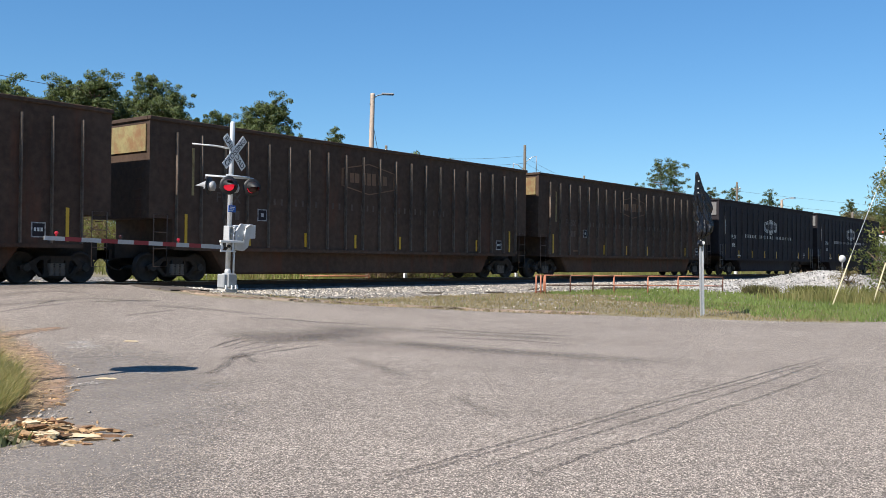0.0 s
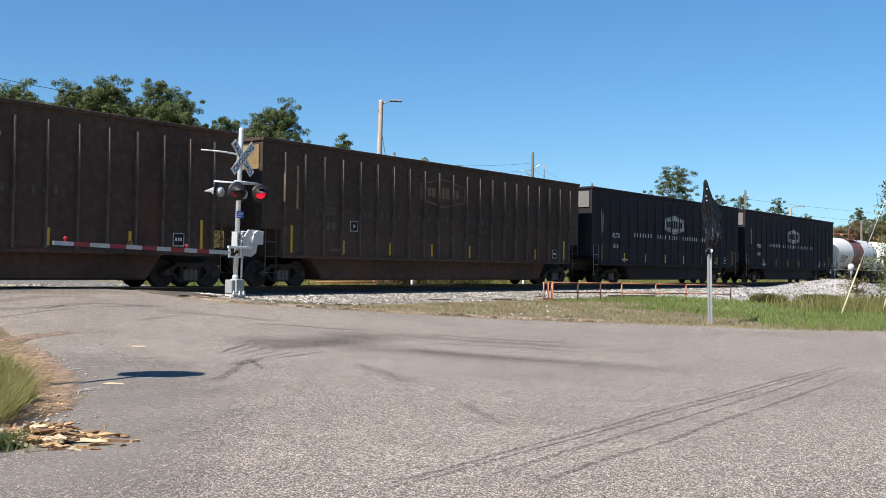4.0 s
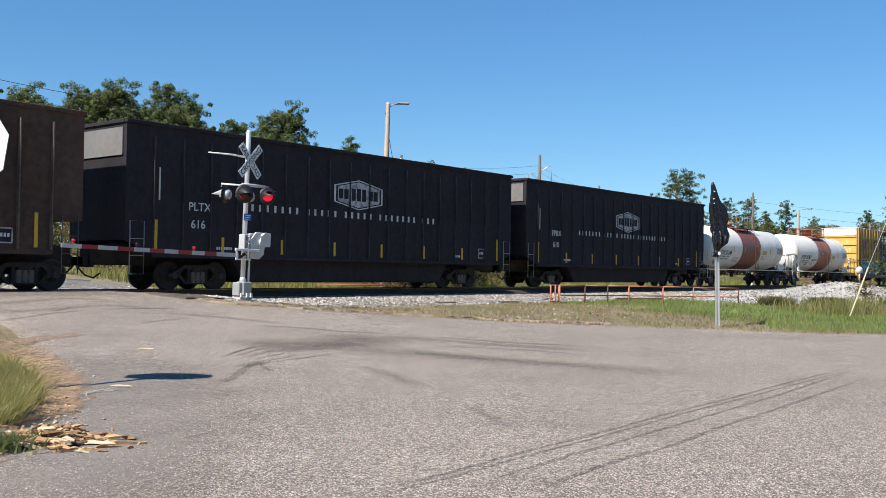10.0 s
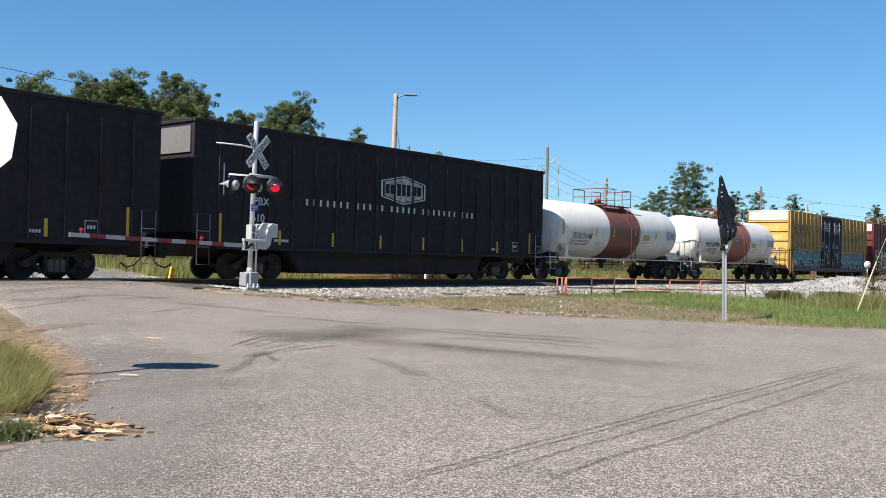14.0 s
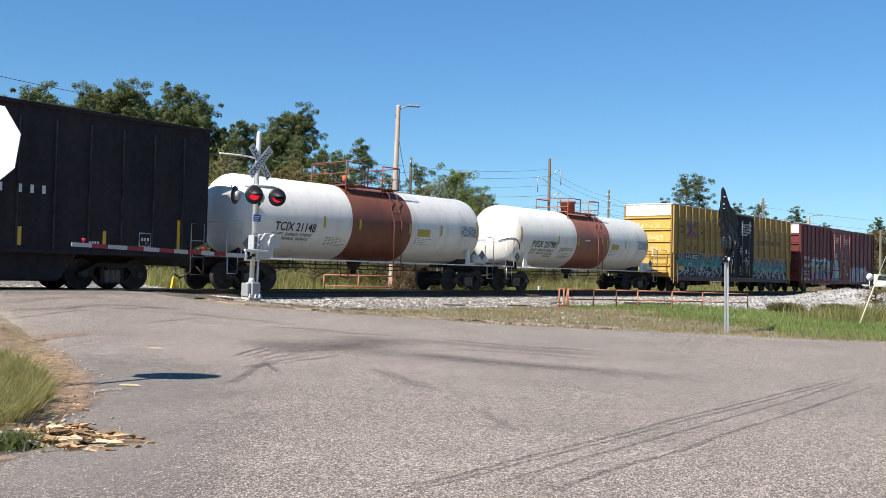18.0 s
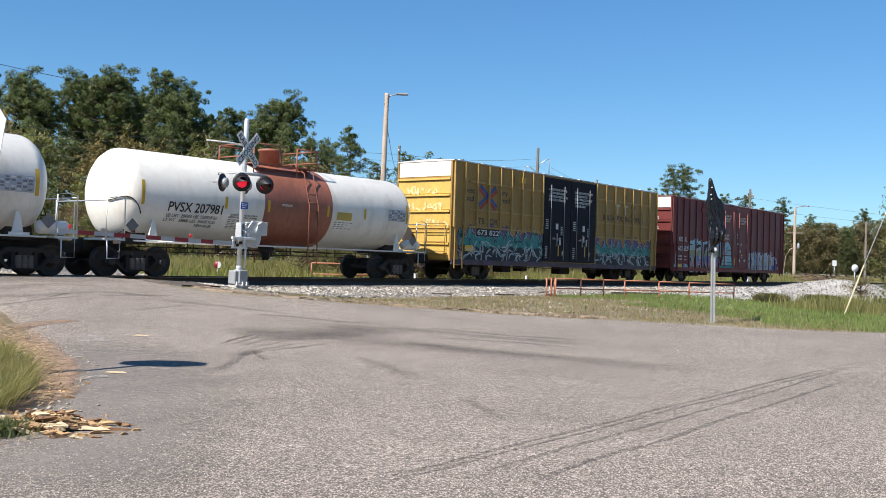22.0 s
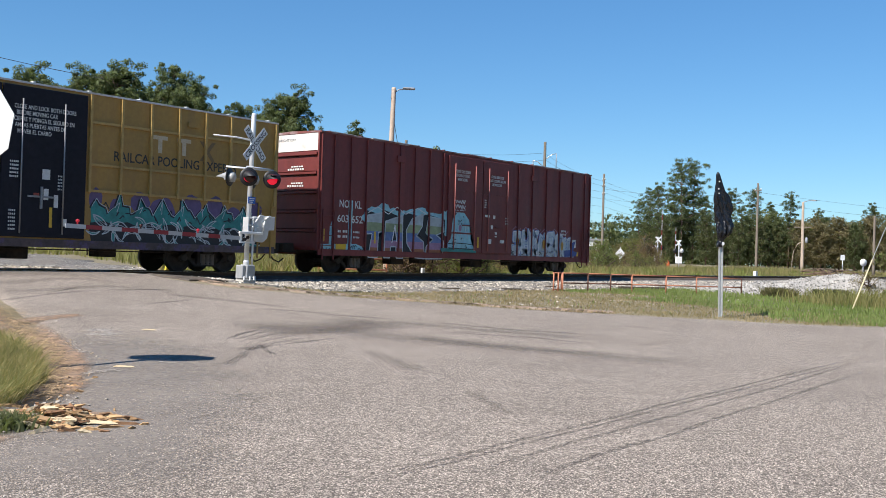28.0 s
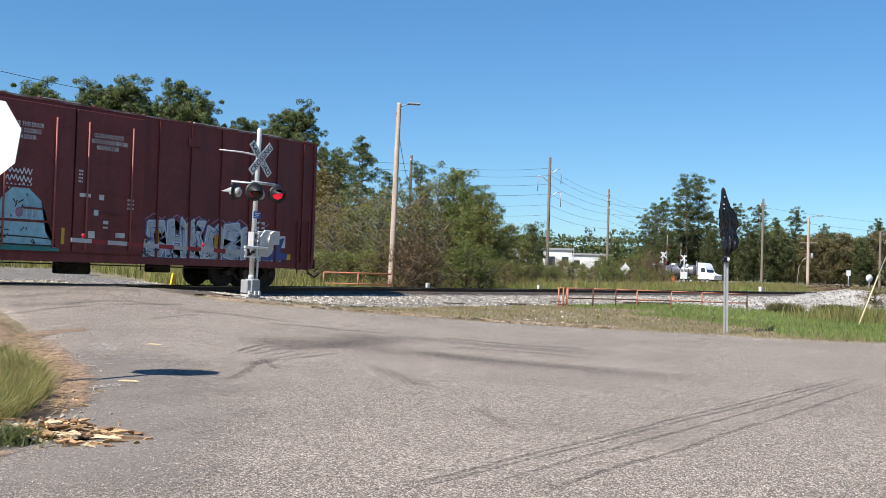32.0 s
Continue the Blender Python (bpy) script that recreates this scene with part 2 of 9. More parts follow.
def ballast_nodes():
    nt = ballast_mat.node_tree
    n, link = nt.nodes, nt.links.new
    co = n.new("ShaderNodeTexCoord").outputs["Object"]
    cell = n.new("ShaderNodeTexVoronoi")
    cell.inputs["Scale"].default_value = 11
    link(co, cell.inputs["Vector"])
    sep = n.new("ShaderNodeSeparateColor")
    link(cell.outputs["Color"], sep.inputs[0])
    ramp = n.new("ShaderNodeValToRGB")
    e = ramp.color_ramp.elements
    e[0].position, e[0].color = 0.0, (0.09, 0.078, 0.068, 1)
    e[1].position, e[1].color = 1.0, (0.47, 0.44, 0.41, 1)
    mid = e.new(0.45)
    mid.color = (0.26, 0.235, 0.205, 1)
    link(sep.outputs[0], ramp.inputs[0])
    # shade between stones, put into the colour away from each cell's centre
    gap = n.new("ShaderNodeMapRange")
    gap.inputs["From Min"].default_value, gap.inputs["From Max"].default_value = 0.35, 0.75
    gap.inputs["To Min"].default_value, gap.inputs["To Max"].default_value = 1.1, 0.1
    link(cell.outputs["Distance"], gap.inputs["Value"])
    wide = n.new("ShaderNodeTexNoise")
    wide.inputs["Scale"].default_value, wide.inputs["Detail"].default_value = 0.9, 5
    link(co, wide.inputs["Vector"])
    dirt = n.new("ShaderNodeMapRange")
    dirt.inputs["From Min"].default_value, dirt.inputs["From Max"].default_value = 0.48, 0.68
    dirt.inputs["To Max"].default_value = 0.7
    link(wide.outputs["Fac"], dirt.inputs["Value"])
    sc = n.new("ShaderNodeVectorMath")
    sc.operation = "SCALE"
    link(ramp.outputs[0], sc.inputs[0])
    link(gap.outputs[0], sc.inputs["Scale"])
    mix = n.new("ShaderNodeMix")
    mix.data_type = "RGBA"
    link(dirt.outputs[0], mix.inputs["Factor"])
    link(sc.outputs[0], mix.inputs[6])
    mix.inputs[7].default_value = (0.2, 0.16, 0.12, 1)
    b = n["Principled BSDF"]
    link(mix.outputs[2], b.inputs["Base Color"])
    b.inputs["Roughness"].default_value = 0.95
    bp = n.new("ShaderNodeBump")
    bp.inputs["Strength"].default_value, bp.inputs["Distance"].default_value = 1.0, 0.06
    bp.invert = True
    link(cell.outputs["Distance"], bp.inputs["Height"])
    link(bp.outputs[0], b.inputs["Normal"])


ballast_nodes()
rail_side = surf("rusty_rail", (0.095, 0.052, 0.03), 0.9, 0.0, var=0.3, scale=20, bump=0.2)
rail_top = surf("polished_rail", (0.55, 0.53, 0.5), 0.3, 1.0, var=0.15, scale=20)
tie_mat = surf("weathered_tie", (0.075, 0.058, 0.045), 0.95, var=0.4, scale=8, bump=0.4, bscale=30)


def ground_sheet():
    xs = np.unique(np.concatenate([np.linspace(-3000, -60, 14), np.linspace(-60, 0, 30), np.arange(0, 62, 0.5), np.linspace(62, 150, 50), np.linspace(150, 3000, 20)]))
    ys = np.unique(np.concatenate([np.linspace(-3000, -40, 12), np.linspace(-40, 0, 20), np.arange(0, 36, 0.5), np.linspace(36, 120, 50), np.linspace(120, 3000, 20)]))
    verts, faces = [], []
    for y in ys:
        for x in xs:
            h = height(x, y)
            if -5 < x < 80 and -5 < y < 60:
                inside = edges(LEFT, y) - 0.3 < x < edges(RIGHT, y)
                h += -0.03 if inside else 0.03 * (noise.noise((x * 0.8, y * 0.8, 0)))
            elif y > 60 or x > 80:
                h += 0.15 * noise.noise((x * 0.1, y * 0.1, 0))
            verts.append((x, y, h))
    w = len(xs)
    for j in range(len(ys) - 1):
        for i in range(w - 1):
            a = j * w + i
            faces.append((a, a + 1, a + w + 1, a + w))
    tagged(raw("ground", verts, faces, soil, True), "rough ground of dry soil with sparse yellowing grass", "ground", kind="structure")


ground_sheet()


def road_sheet():
    ys = np.concatenate([np.linspace(-30, 2, 12), np.arange(2.5, 16.4, 0.14), np.arange(16.5, 25.6, 0.15), [25.66]])
    ys2 = np.concatenate([[27.36], np.arange(27.8, 46, 1.2), [60]])
    verts, faces = [], []
    n = 60

    def strip(rows):
        start = len(verts)
        for y in rows:
            a, b = edges(LEFT, y), edges(RIGHT, y)
            a += 0.12 * noise.noise((0, y * 1.7, 3)) + 0.03 * noise.noise((0, y * 5, 9))
            b += 0.12 * noise.noise((5, y * 1.7, 3)) + 0.06 * noise.noise((5, y * 6, 9))
            for i in range(n + 1):
                k = i / n
                if b > 50:
                    k = k ** 1.8
                x = a + (b - a) * k
                verts.append((x, y, height(x, y) + (0.016 if 0 < i < n else -0.03)))
        for j in range(len(rows) - 1):
            for i in range(n):
                q = start + j * (n + 1) + i
                faces.append((q, q + 1, q + n + 2, q + n + 1))

    strip(list(ys))
    strip(list(ys2))
    tagged(raw("road", verts, faces, asphalt, True), "worn grey asphalt road crossing the railway track", "road", kind="structure")


road_sheet()


def track():
    prof = [(-0.07, 0), (0.07, 0), (0.07, 0.015), (0.012, 0.035), (0.012, 0.125), (0.036, 0.138), (0.036, 0.166), (-0.036, 0.166), (-0.036, 0.138), (-0.012, 0.125), (-0.012, 0.035), (-0.07, 0.015)]
    for side in (-1, 1):
        y = TRACK + side * 0.7525
        rail = tagged(new("rail"), "long rusty steel rail with a polished top", "rail", "rails of the track")
        rail.matrix_basis = pose(0, y, RAIL - 0.17)
        bm = B()
        a = [bm.verts.new((-160, v, z)) for v, z in prof]
        b = [bm.verts.new((420, v, z)) for v, z in prof]
        for i in range(len(a)):
            j = (i + 1) % len(a)
            bm.faces.new((a[i], a[j], b[j], b[i]))
        part("web", bm, rail_side, rail)
        bm = B()
        box(bm, -160, 420, -0.033, 0.033, 0.165, 0.17)
        part("running_surface", bm, rail_top, rail, "polished running surface")
    bm = B()
    box(bm, -0.115, 0.115, -1.3, 1.3, -0.18, 0)
    me = mesh_of("tie", bm, tie_mat)
    n = 0
    for i in range(130):
        x = -6 + i * 0.55
        if 9.0 < x < 16.5:
            continue
        ob = new("tie", me)
        ob.matrix_basis = pose(x, TRACK + random.uniform(-0.04, 0.04), RAIL - 0.17 + random.uniform(-0.01, 0.004), 0, 0, random.uniform(-1, 1))
        tagged(ob, "weathered dark wooden railway tie bedded in ballast", "railway tie", "ties of the track")
    bm = B()
    box(bm, 9.3, 16.2, TRACK - 0.62, TRACK + 0.62, RAIL - 0.2, RAIL - 0.012)
    bmesh.ops.bevel(bm, geom=bm.edges[:], offset=0.02, segments=1, affect="EDGES")
    ob = new("crossing_panel", mesh_of("crossing_panel", bm, asphalt))
    tagged(ob, "asphalt panel filling the track between the rails", "crossing panel", kind="structure")


track()


def stones():
    """Loose ballast: many small broken stones."""
    rng = np.random.default_rng(5)
    verts, faces = [], []
    base = np.array([(1, 0, 0), (-1, 0, 0), (0, 1, 0), (0, -1, 0), (0, 0, 1), (0, 0, -1)], float)
    tri = [(0, 2, 4), (2, 1, 4), (1, 3, 4), (3, 0, 4), (2, 0, 5), (1, 2, 5), (3, 1, 5), (0, 3, 5)]

    def put(x, y, z, r):
        p = base * (r * rng.uniform(0.6, 1.2, (6, 1))) + rng.normal(0, r * 0.25, (6, 3))
        p[:, 2] *= 0.75
        q = len(verts)
        verts.extend((p + (x, y, z)).tolist())
        faces.extend([(a + q, b + q, c + q) for a, b, c in tri])

    n = 0
    while n < 22000:
        x, d = 16.5 + 46 * rng.random() ** 1.5, rng.normal(0, 1)
        y = 20.8 + 3.7 * rng.random()
        if y < 21.6 and rng.random() < 0.6 or (x < 18.4 and y < 21.5):
            continue
        r = rng.uniform(0.022, 0.058)
        put(x, y, height(x, y) + 0.3 * r, r)
        n += 1
    for i in range(2400):
        x, y = 15.2 + 29 * rng.random() ** 1.3, rng.uniform(14, 21.8)
        if x < edges(RIGHT, y) + 0.15 or noise.noise((x * 0.5, y * 0.5, 4)) < -0.05:
            continue
        r = rng.uniform(0.015, 0.042)
        put(x, y, height(x, y) + 0.3 * r, r)
    for i in range(9000):
        x, y = rng.uniform(-2, 23), 28.2 + 9 * rng.random() ** 1.5
        r = rng.uniform(0.03, 0.075)
        put(x, y, height(x, y) + 0.3 * r, r)
    tagged(raw("ballast_stones", verts, faces, stone_mat), "loose pale grey crushed ballast stones beside the track", "ballast", kind="stuff")


stone_mat = surf("broken_granite", (0.36, 0.32, 0.27), 0.9, var=0.3, scale=30, big=2.0, island=0.95)


def ballast_bed():
    xs = np.concatenate([np.arange(-160, 0, 4.0), np.arange(0, 62, 0.5), np.arange(62, 420, 6.0)])
    ds = [-5.9, -5.4, -4.8, -4.0, -3.2, -2.4, -1.75, -1.0, 0, 1.0, 1.75, 2.4, 3.2, 3.9]
    verts, faces = [], []
    for x in xs:
        for k, d in enumerate(ds):
            w = 0.35 * noise.noise((x * 0.7, d, 1)) if k in (0, len(ds) - 1) else 0
            y = TRACK + d + w
            z = height(x, y) + (0.03 + 0.025 * noise.noise((x * 2, y * 2, 0)) if 0 < k < len(ds) - 1 else -0.03)
            if 8.9 < x < 16.5:
                z -= 0.12
            verts.append((x, y, z))
    n = len(ds)
    for i in range(len(xs) - 1):
        for j in range(n - 1):
            q = i * n + j
            faces.append((q, q + n, q + n + 1, q + 1))
    tagged(raw("ballast_bed", verts, faces, ballast_mat, True), "pale grey gravel bed of the railway track", "ballast", kind="structure")


ballast_bed()
stones()


pale_gravel = surf("pale_crushed_stone", (0.33, 0.312, 0.29), 0.95, var=0.4, scale=14, big=2.0, bump=1.0, bscale=16, island=0.45)


def fouled_bed():
    """Oil and brake dust darken the stones along the rails; beyond the crossing lies a gravel yard."""
    grime = surf("fouled_ballast", (0.052, 0.037, 0.026), 0.95, var=0.5, scale=14, big=1.2, bump=0.8, bscale=18, tint=(0.12, 0.1, 0.085), amount=0.5)
    for x0, x1 in ((-160, 9.0), (16.35, 420)):
        xs = np.arange(x0, x1 + 0.01, (x1 - x0) / 330)
        verts, faces = [], []
        ds = (-1.55, -1.42, -1.2, -0.5, 0.5, 1.2, 1.42, 1.55)
        for x in xs:
            for k, d in enumerate(ds):
                w = 0.1 * noise.noise((x * 1.3, d, 1)) if k in (0, 7) else 0
                verts.append((x, TRACK + d + w, height(x, TRACK + d) + (0.075 + 0.015 * noise.noise((x * 2, d * 2, 0)) if 0 < k < 7 else 0.02)))
        for i in range(len(xs) - 1):
            for j in range(7):
                q = i * 8 + j
                faces.append((q, q + 8, q + 9, q + 1))
        tagged(raw("fouled_ballast", verts, faces, grime, True), "dark oily ballast between and beside the rails", "ballast", kind="structure")
    verts, faces = [], []
    for i in range(41):
        for j in range(31):
            y = 29.5 + j * 0.9
            x = -14 + i / 40 * (36.5 + 0.33 * (y - 32))
            edge = min(i, j, 40 - i, 30 - j)
            verts.append((x + 1.5 * noise.noise((x, y, 2)), y, height(x, y) + (0.05 + 0.03 * noise.noise((x, y, 0)) if edge else -0.05)))
    for i in range(40):
        for j in range(30):
            q = i * 31 + j
            faces.append((q, q + 31, q + 32, q + 1))
    tagged(raw("gravel_yard", verts, faces, ballast_mat, True), "pale gravel yard beyond the crossing", "ground", kind="structure")


fouled_bed()

# ---- train ----
TRAIN = [(0.0, 149.47), (6.0, 122.86), (9.0, 109.08), (13.0, 90.5), (19.0, 62.04), (23.0, 42.91), (25.0, 33.30), (28.0, 19.02), (32.0, 0.0)]  # seconds, metres still to go
cars = []  # thing, x of its rear end at the clip's end, wheelsets

steel_dark = surf("grimy_running_gear", (0.042, 0.036, 0.032), 0.9, 0.0, var=0.35, scale=8, bump=0.2, tint=(0.075, 0.05, 0.035), amount=0.6, spec=0.15)
spring_steel = surf("dusty_spring_steel", (0.13, 0.11, 0.095), 0.8, var=0.3, scale=9)
wheel_mat = surf("worn_wheel_steel", (0.056, 0.048, 0.043), 0.6, 0.3, var=0.3, scale=6, spec=0.2)
brown_mat = surf("faded_brown_car_paint", (0.083, 0.055, 0.041), 0.85, var=0.35, scale=5, big=0.3, bump=0.08, tint=(0.13, 0.055, 0.034), amount=0.6, edge=(0.5, 0.68), streak=(1.2, 1, 0.25), spec=0.15)
black_mat = surf("faded_black_car_paint", (0.029, 0.025, 0.029), 0.8, var=0.35, scale=5, big=0.4, bump=0.06, tint=(0.04, 0.034, 0.032), amount=0.5, streak=(1.6, 1, 0.2), spec=0.15)
yellow_mat = surf("ochre_boxcar_paint", (0.34, 0.195, 0.045), 0.6, var=0.15, scale=7, big=0.4, bump=0.04, tint=(0.24, 0.14, 0.05), amount=0.45, streak=(2, 1, 0.3))
red_mat = surf("oxide_red_boxcar_paint", (0.162, 0.031, 0.028), 0.6, var=0.2, scale=6, big=0.4, bump=0.04, tint=(0.07, 0.017, 0.017), amount=0.5, streak=(2, 1, 0.3))
navy_mat = surf("black_door_paint", (0.015, 0.015, 0.021), 0.75, var=0.3, scale=7, spec=0.2)
white_mat = surf("white_tank_paint", (0.75, 0.715, 0.65), 0.45, var=0.08, scale=4, big=0.4, tint=(0.48, 0.4, 0.31), amount=0.5, edge=(0.5, 0.75), streak=(1.5, 1.5, 0.3))
band_mat = surf("brown_tank_band", (0.31, 0.112, 0.068), 0.55, var=0.2, scale=5, big=0.5, tint=(0.2, 0.07, 0.04), amount=0.5, streak=(1.5, 1.5, 0.3))
band_dark = surf("dark_brown_tank_band", (0.2, 0.066, 0.038), 0.55, var=0.2, scale=5, big=0.5, tint=(0.13, 0.045, 0.03), amount=0.5, streak=(1.5, 1.5, 0.3))
# the boxcar's ochre made lighter, to carry the sun on its ends
sunlit_end_yellow = surf("sunlit_yellow_end_paint", (0.62, 0.41, 0.1), 0.6, var=0.15, scale=6, big=0.6, tint=(0.5, 0.3, 0.07), amount=0.5)
end_white = surf("white_end_panel", (0.66, 0.63, 0.58), 0.55, var=0.15, scale=5, big=0.8, tint=(0.5, 0.3, 0.24), amount=0.55, edge=(0.5, 0.75))
letter_white = surf("worn_white_lettering", (0.62, 0.62, 0.6), 0.7, var=0.2, scale=15, tint=(0.2, 0.2, 0.2), amount=0.6, edge=(0.5, 0.7))
letter_faint = surf("faded_lettering", (0.19, 0.105, 0.06), 0.8, var=0.3, scale=12)
letter_black = surf("black_lettering", (0.025, 0.025, 0.028), 0.6, var=0.2)
reflector = surf("yellow_reflector", (0.6, 0.36, 0.025), 0.4, var=0.12, scale=20)
silver = surf("galvanised_steel", (0.62, 0.63, 0.64), 0.4, 0.6, var=0.12, scale=12)


def wheel_meshes():
    bm = B()
    lathe(bm, [(0.1, 0.05), (0.14, 0.05), (0.16, -0.01), (0.36, -0.02), (0.39, 0.045), (0.457, 0.045), (0.46, -0.06), (0.485, -0.075), (0.485, -0.095), (0.37, -0.095), (0.34, -0.06), (0.1, -0.08)], 28, "y")
    wheels = mesh_of("wheel", bm, wheel_mat)
    bm = B()
    lathe(bm, [(0.07, -1.05), (0.08, -0.9), (0.08, 0.9), (0.07, 1.05)], 12, "y")
    axle = mesh_of("axle", bm, steel_dark)
    bm = B()
    w = 0.889
    prism(bm, [(-w - 0.2, 0.5), (-w - 0.16, 0.38), (-w + 0.16, 0.38), (-w + 0.24, 0.5), (-0.5, 0.66), (0.5, 0.66), (w - 0.24, 0.5), (w - 0.16, 0.38), (w + 0.16, 0.38), (w + 0.2, 0.5), (w - 0.1, 0.62), (0.5, 0.79), (-0.5, 0.79), (-w + 0.1, 0.62)], -0.07, 0.07)
    prism(bm, [(-0.45, 0.18), (0.45, 0.18), (0.4, 0.29), (-0.4, 0.29)], -0.09, 0.09)
    for s in (-1, 1):
        prism(bm, [(s * x, z) for x, z in ((0.35, 0.18), (0.45, 0.18), (w - 0.12, 0.45), (w - 0.22, 0.53))][::s], -0.06, 0.06)
        prism(bm, [(s * x, z) for x, z in ((0.27, 0.28), (0.37, 0.28), (0.37, 0.67), (0.27, 0.67))][::s], -0.06, 0.06)
    frame_ = mesh_of("side_frame", bm, steel_dark)
    bm = B()
    lathe(bm, [q for i in range(7) for q in ((0.08, 0.3 + i * 0.055), (0.105, 0.325 + i * 0.055))], 10)
    spring = mesh_of("spring", bm, spring_steel)
    bm = B()
    box(bm, -0.2, 0.2, -1.1, 1.1, 0.45, 0.72)
    bolster = mesh_of("bolster", bm, steel_dark)
    bm = B()
    lathe(bm, [(0.12, -0.08), (0.13, 0.0), (0.1, 0.06)], 12, "y")
    cap = mesh_of("bearing_cap", bm, wheel_mat)
    return wheels, axle, frame_, spring, bolster, cap


WHEELS, AXLE, SIDE_FRAME, SPRING, BOLSTER, CAP = wheel_meshes()


def bogie(car, x, sets):
    tr = new("truck")
    tr.parent = car
    tr.matrix_basis = pose(x, 0, 0)
    again("bolster", BOLSTER, tr, pose(0, 0, 0))
    for s in (-1, 1):
        again("side_frame", SIDE_FRAME, tr, pose(0, s * 1.0, 0))
        for dx in (-0.17, 0.0, 0.17):
            again("spring", SPRING, tr, pose(dx, s * 1.04, -0.08))
        for dx in (-0.889, 0.889):
            again("bearing_cap", CAP, tr, pose(dx, s * 1.06, 0.457, 0, 0, 0 if s > 0 else 180))
    for dx in (-0.889, 0.889):
        wh = new("wheelset")
        wh.parent = car
        wh.matrix_basis = pose(x + dx, 0, 0.457)
        again("wheel", WHEELS, wh, pose(0, 0.76, 0))
        again("wheel", WHEELS, wh, pose(0, -0.76, 0, 0, 0, 180))
        again("axle", AXLE, wh, pose(0, 0, 0))
        sets.append(wh)


def coupler(car, x, way):
    bm = B()
    box(bm, 0, 0.75, -0.09, 0.09, 0.72, 0.98)
    box(bm, 0.55, 0.9, -0.16, 0.14, 0.68, 1.02)
    ob = part("coupler", bm, steel_dark, car)
    ob.matrix_basis = pose(x, 0, 0, 0, 0, 0 if way > 0 else 180)
    bm = B()
    tube(bm, [(0.2, -0.35, 0.75), (0.5, -0.35, 0.45), (0.8, -0.3, 0.36), (1.05, -0.25, 0.5)], 0.025, 6)
    ob = part("air_hose", bm, steel_dark, car)
    ob.matrix_basis = pose(x, 0, 0, 0, 0, 0 if way > 0 else 180)


def ladder(car, x, y, z0, z1, rungs, material, width=0.42, name="ladder"):
    bm = B()
    for dx in (0, width):
        box(bm, x + dx - 0.02, x + dx + 0.02, y - 0.03, y + 0.02, z0, z1)
    for i in range(rungs):
        z = z0 + (z1 - z0) * (i + 0.4) / rungs
        box(bm, x, x + width, y - 0.035, y - 0.01, z - 0.012, z + 0.012)
    return part(name, bm, material, car)


def bars(car, x, z, words, size, material, y, name="lettering", gap=0.35, width=0.6, depth=0.004):
    """Marks that stand for writing: each letter a short upright bar."""
    bm = B()
    for w in words:
        for _ in range(w):
            box(bm, x, x + size * width, y - depth, y + 0.001, z, z + size)
            x += size * (width + gap)
        x += size * 0.9
    return tagged(part(name, bm, material, car), kind="stuff")


def side_text(car, text, x, z, size, material, y, width=0.0):
    return letters(text, size, Matrix.Translation((x, y, z)) @ Matrix.Rotation(math.pi / 2, 4, "X"), material, car, width=width)


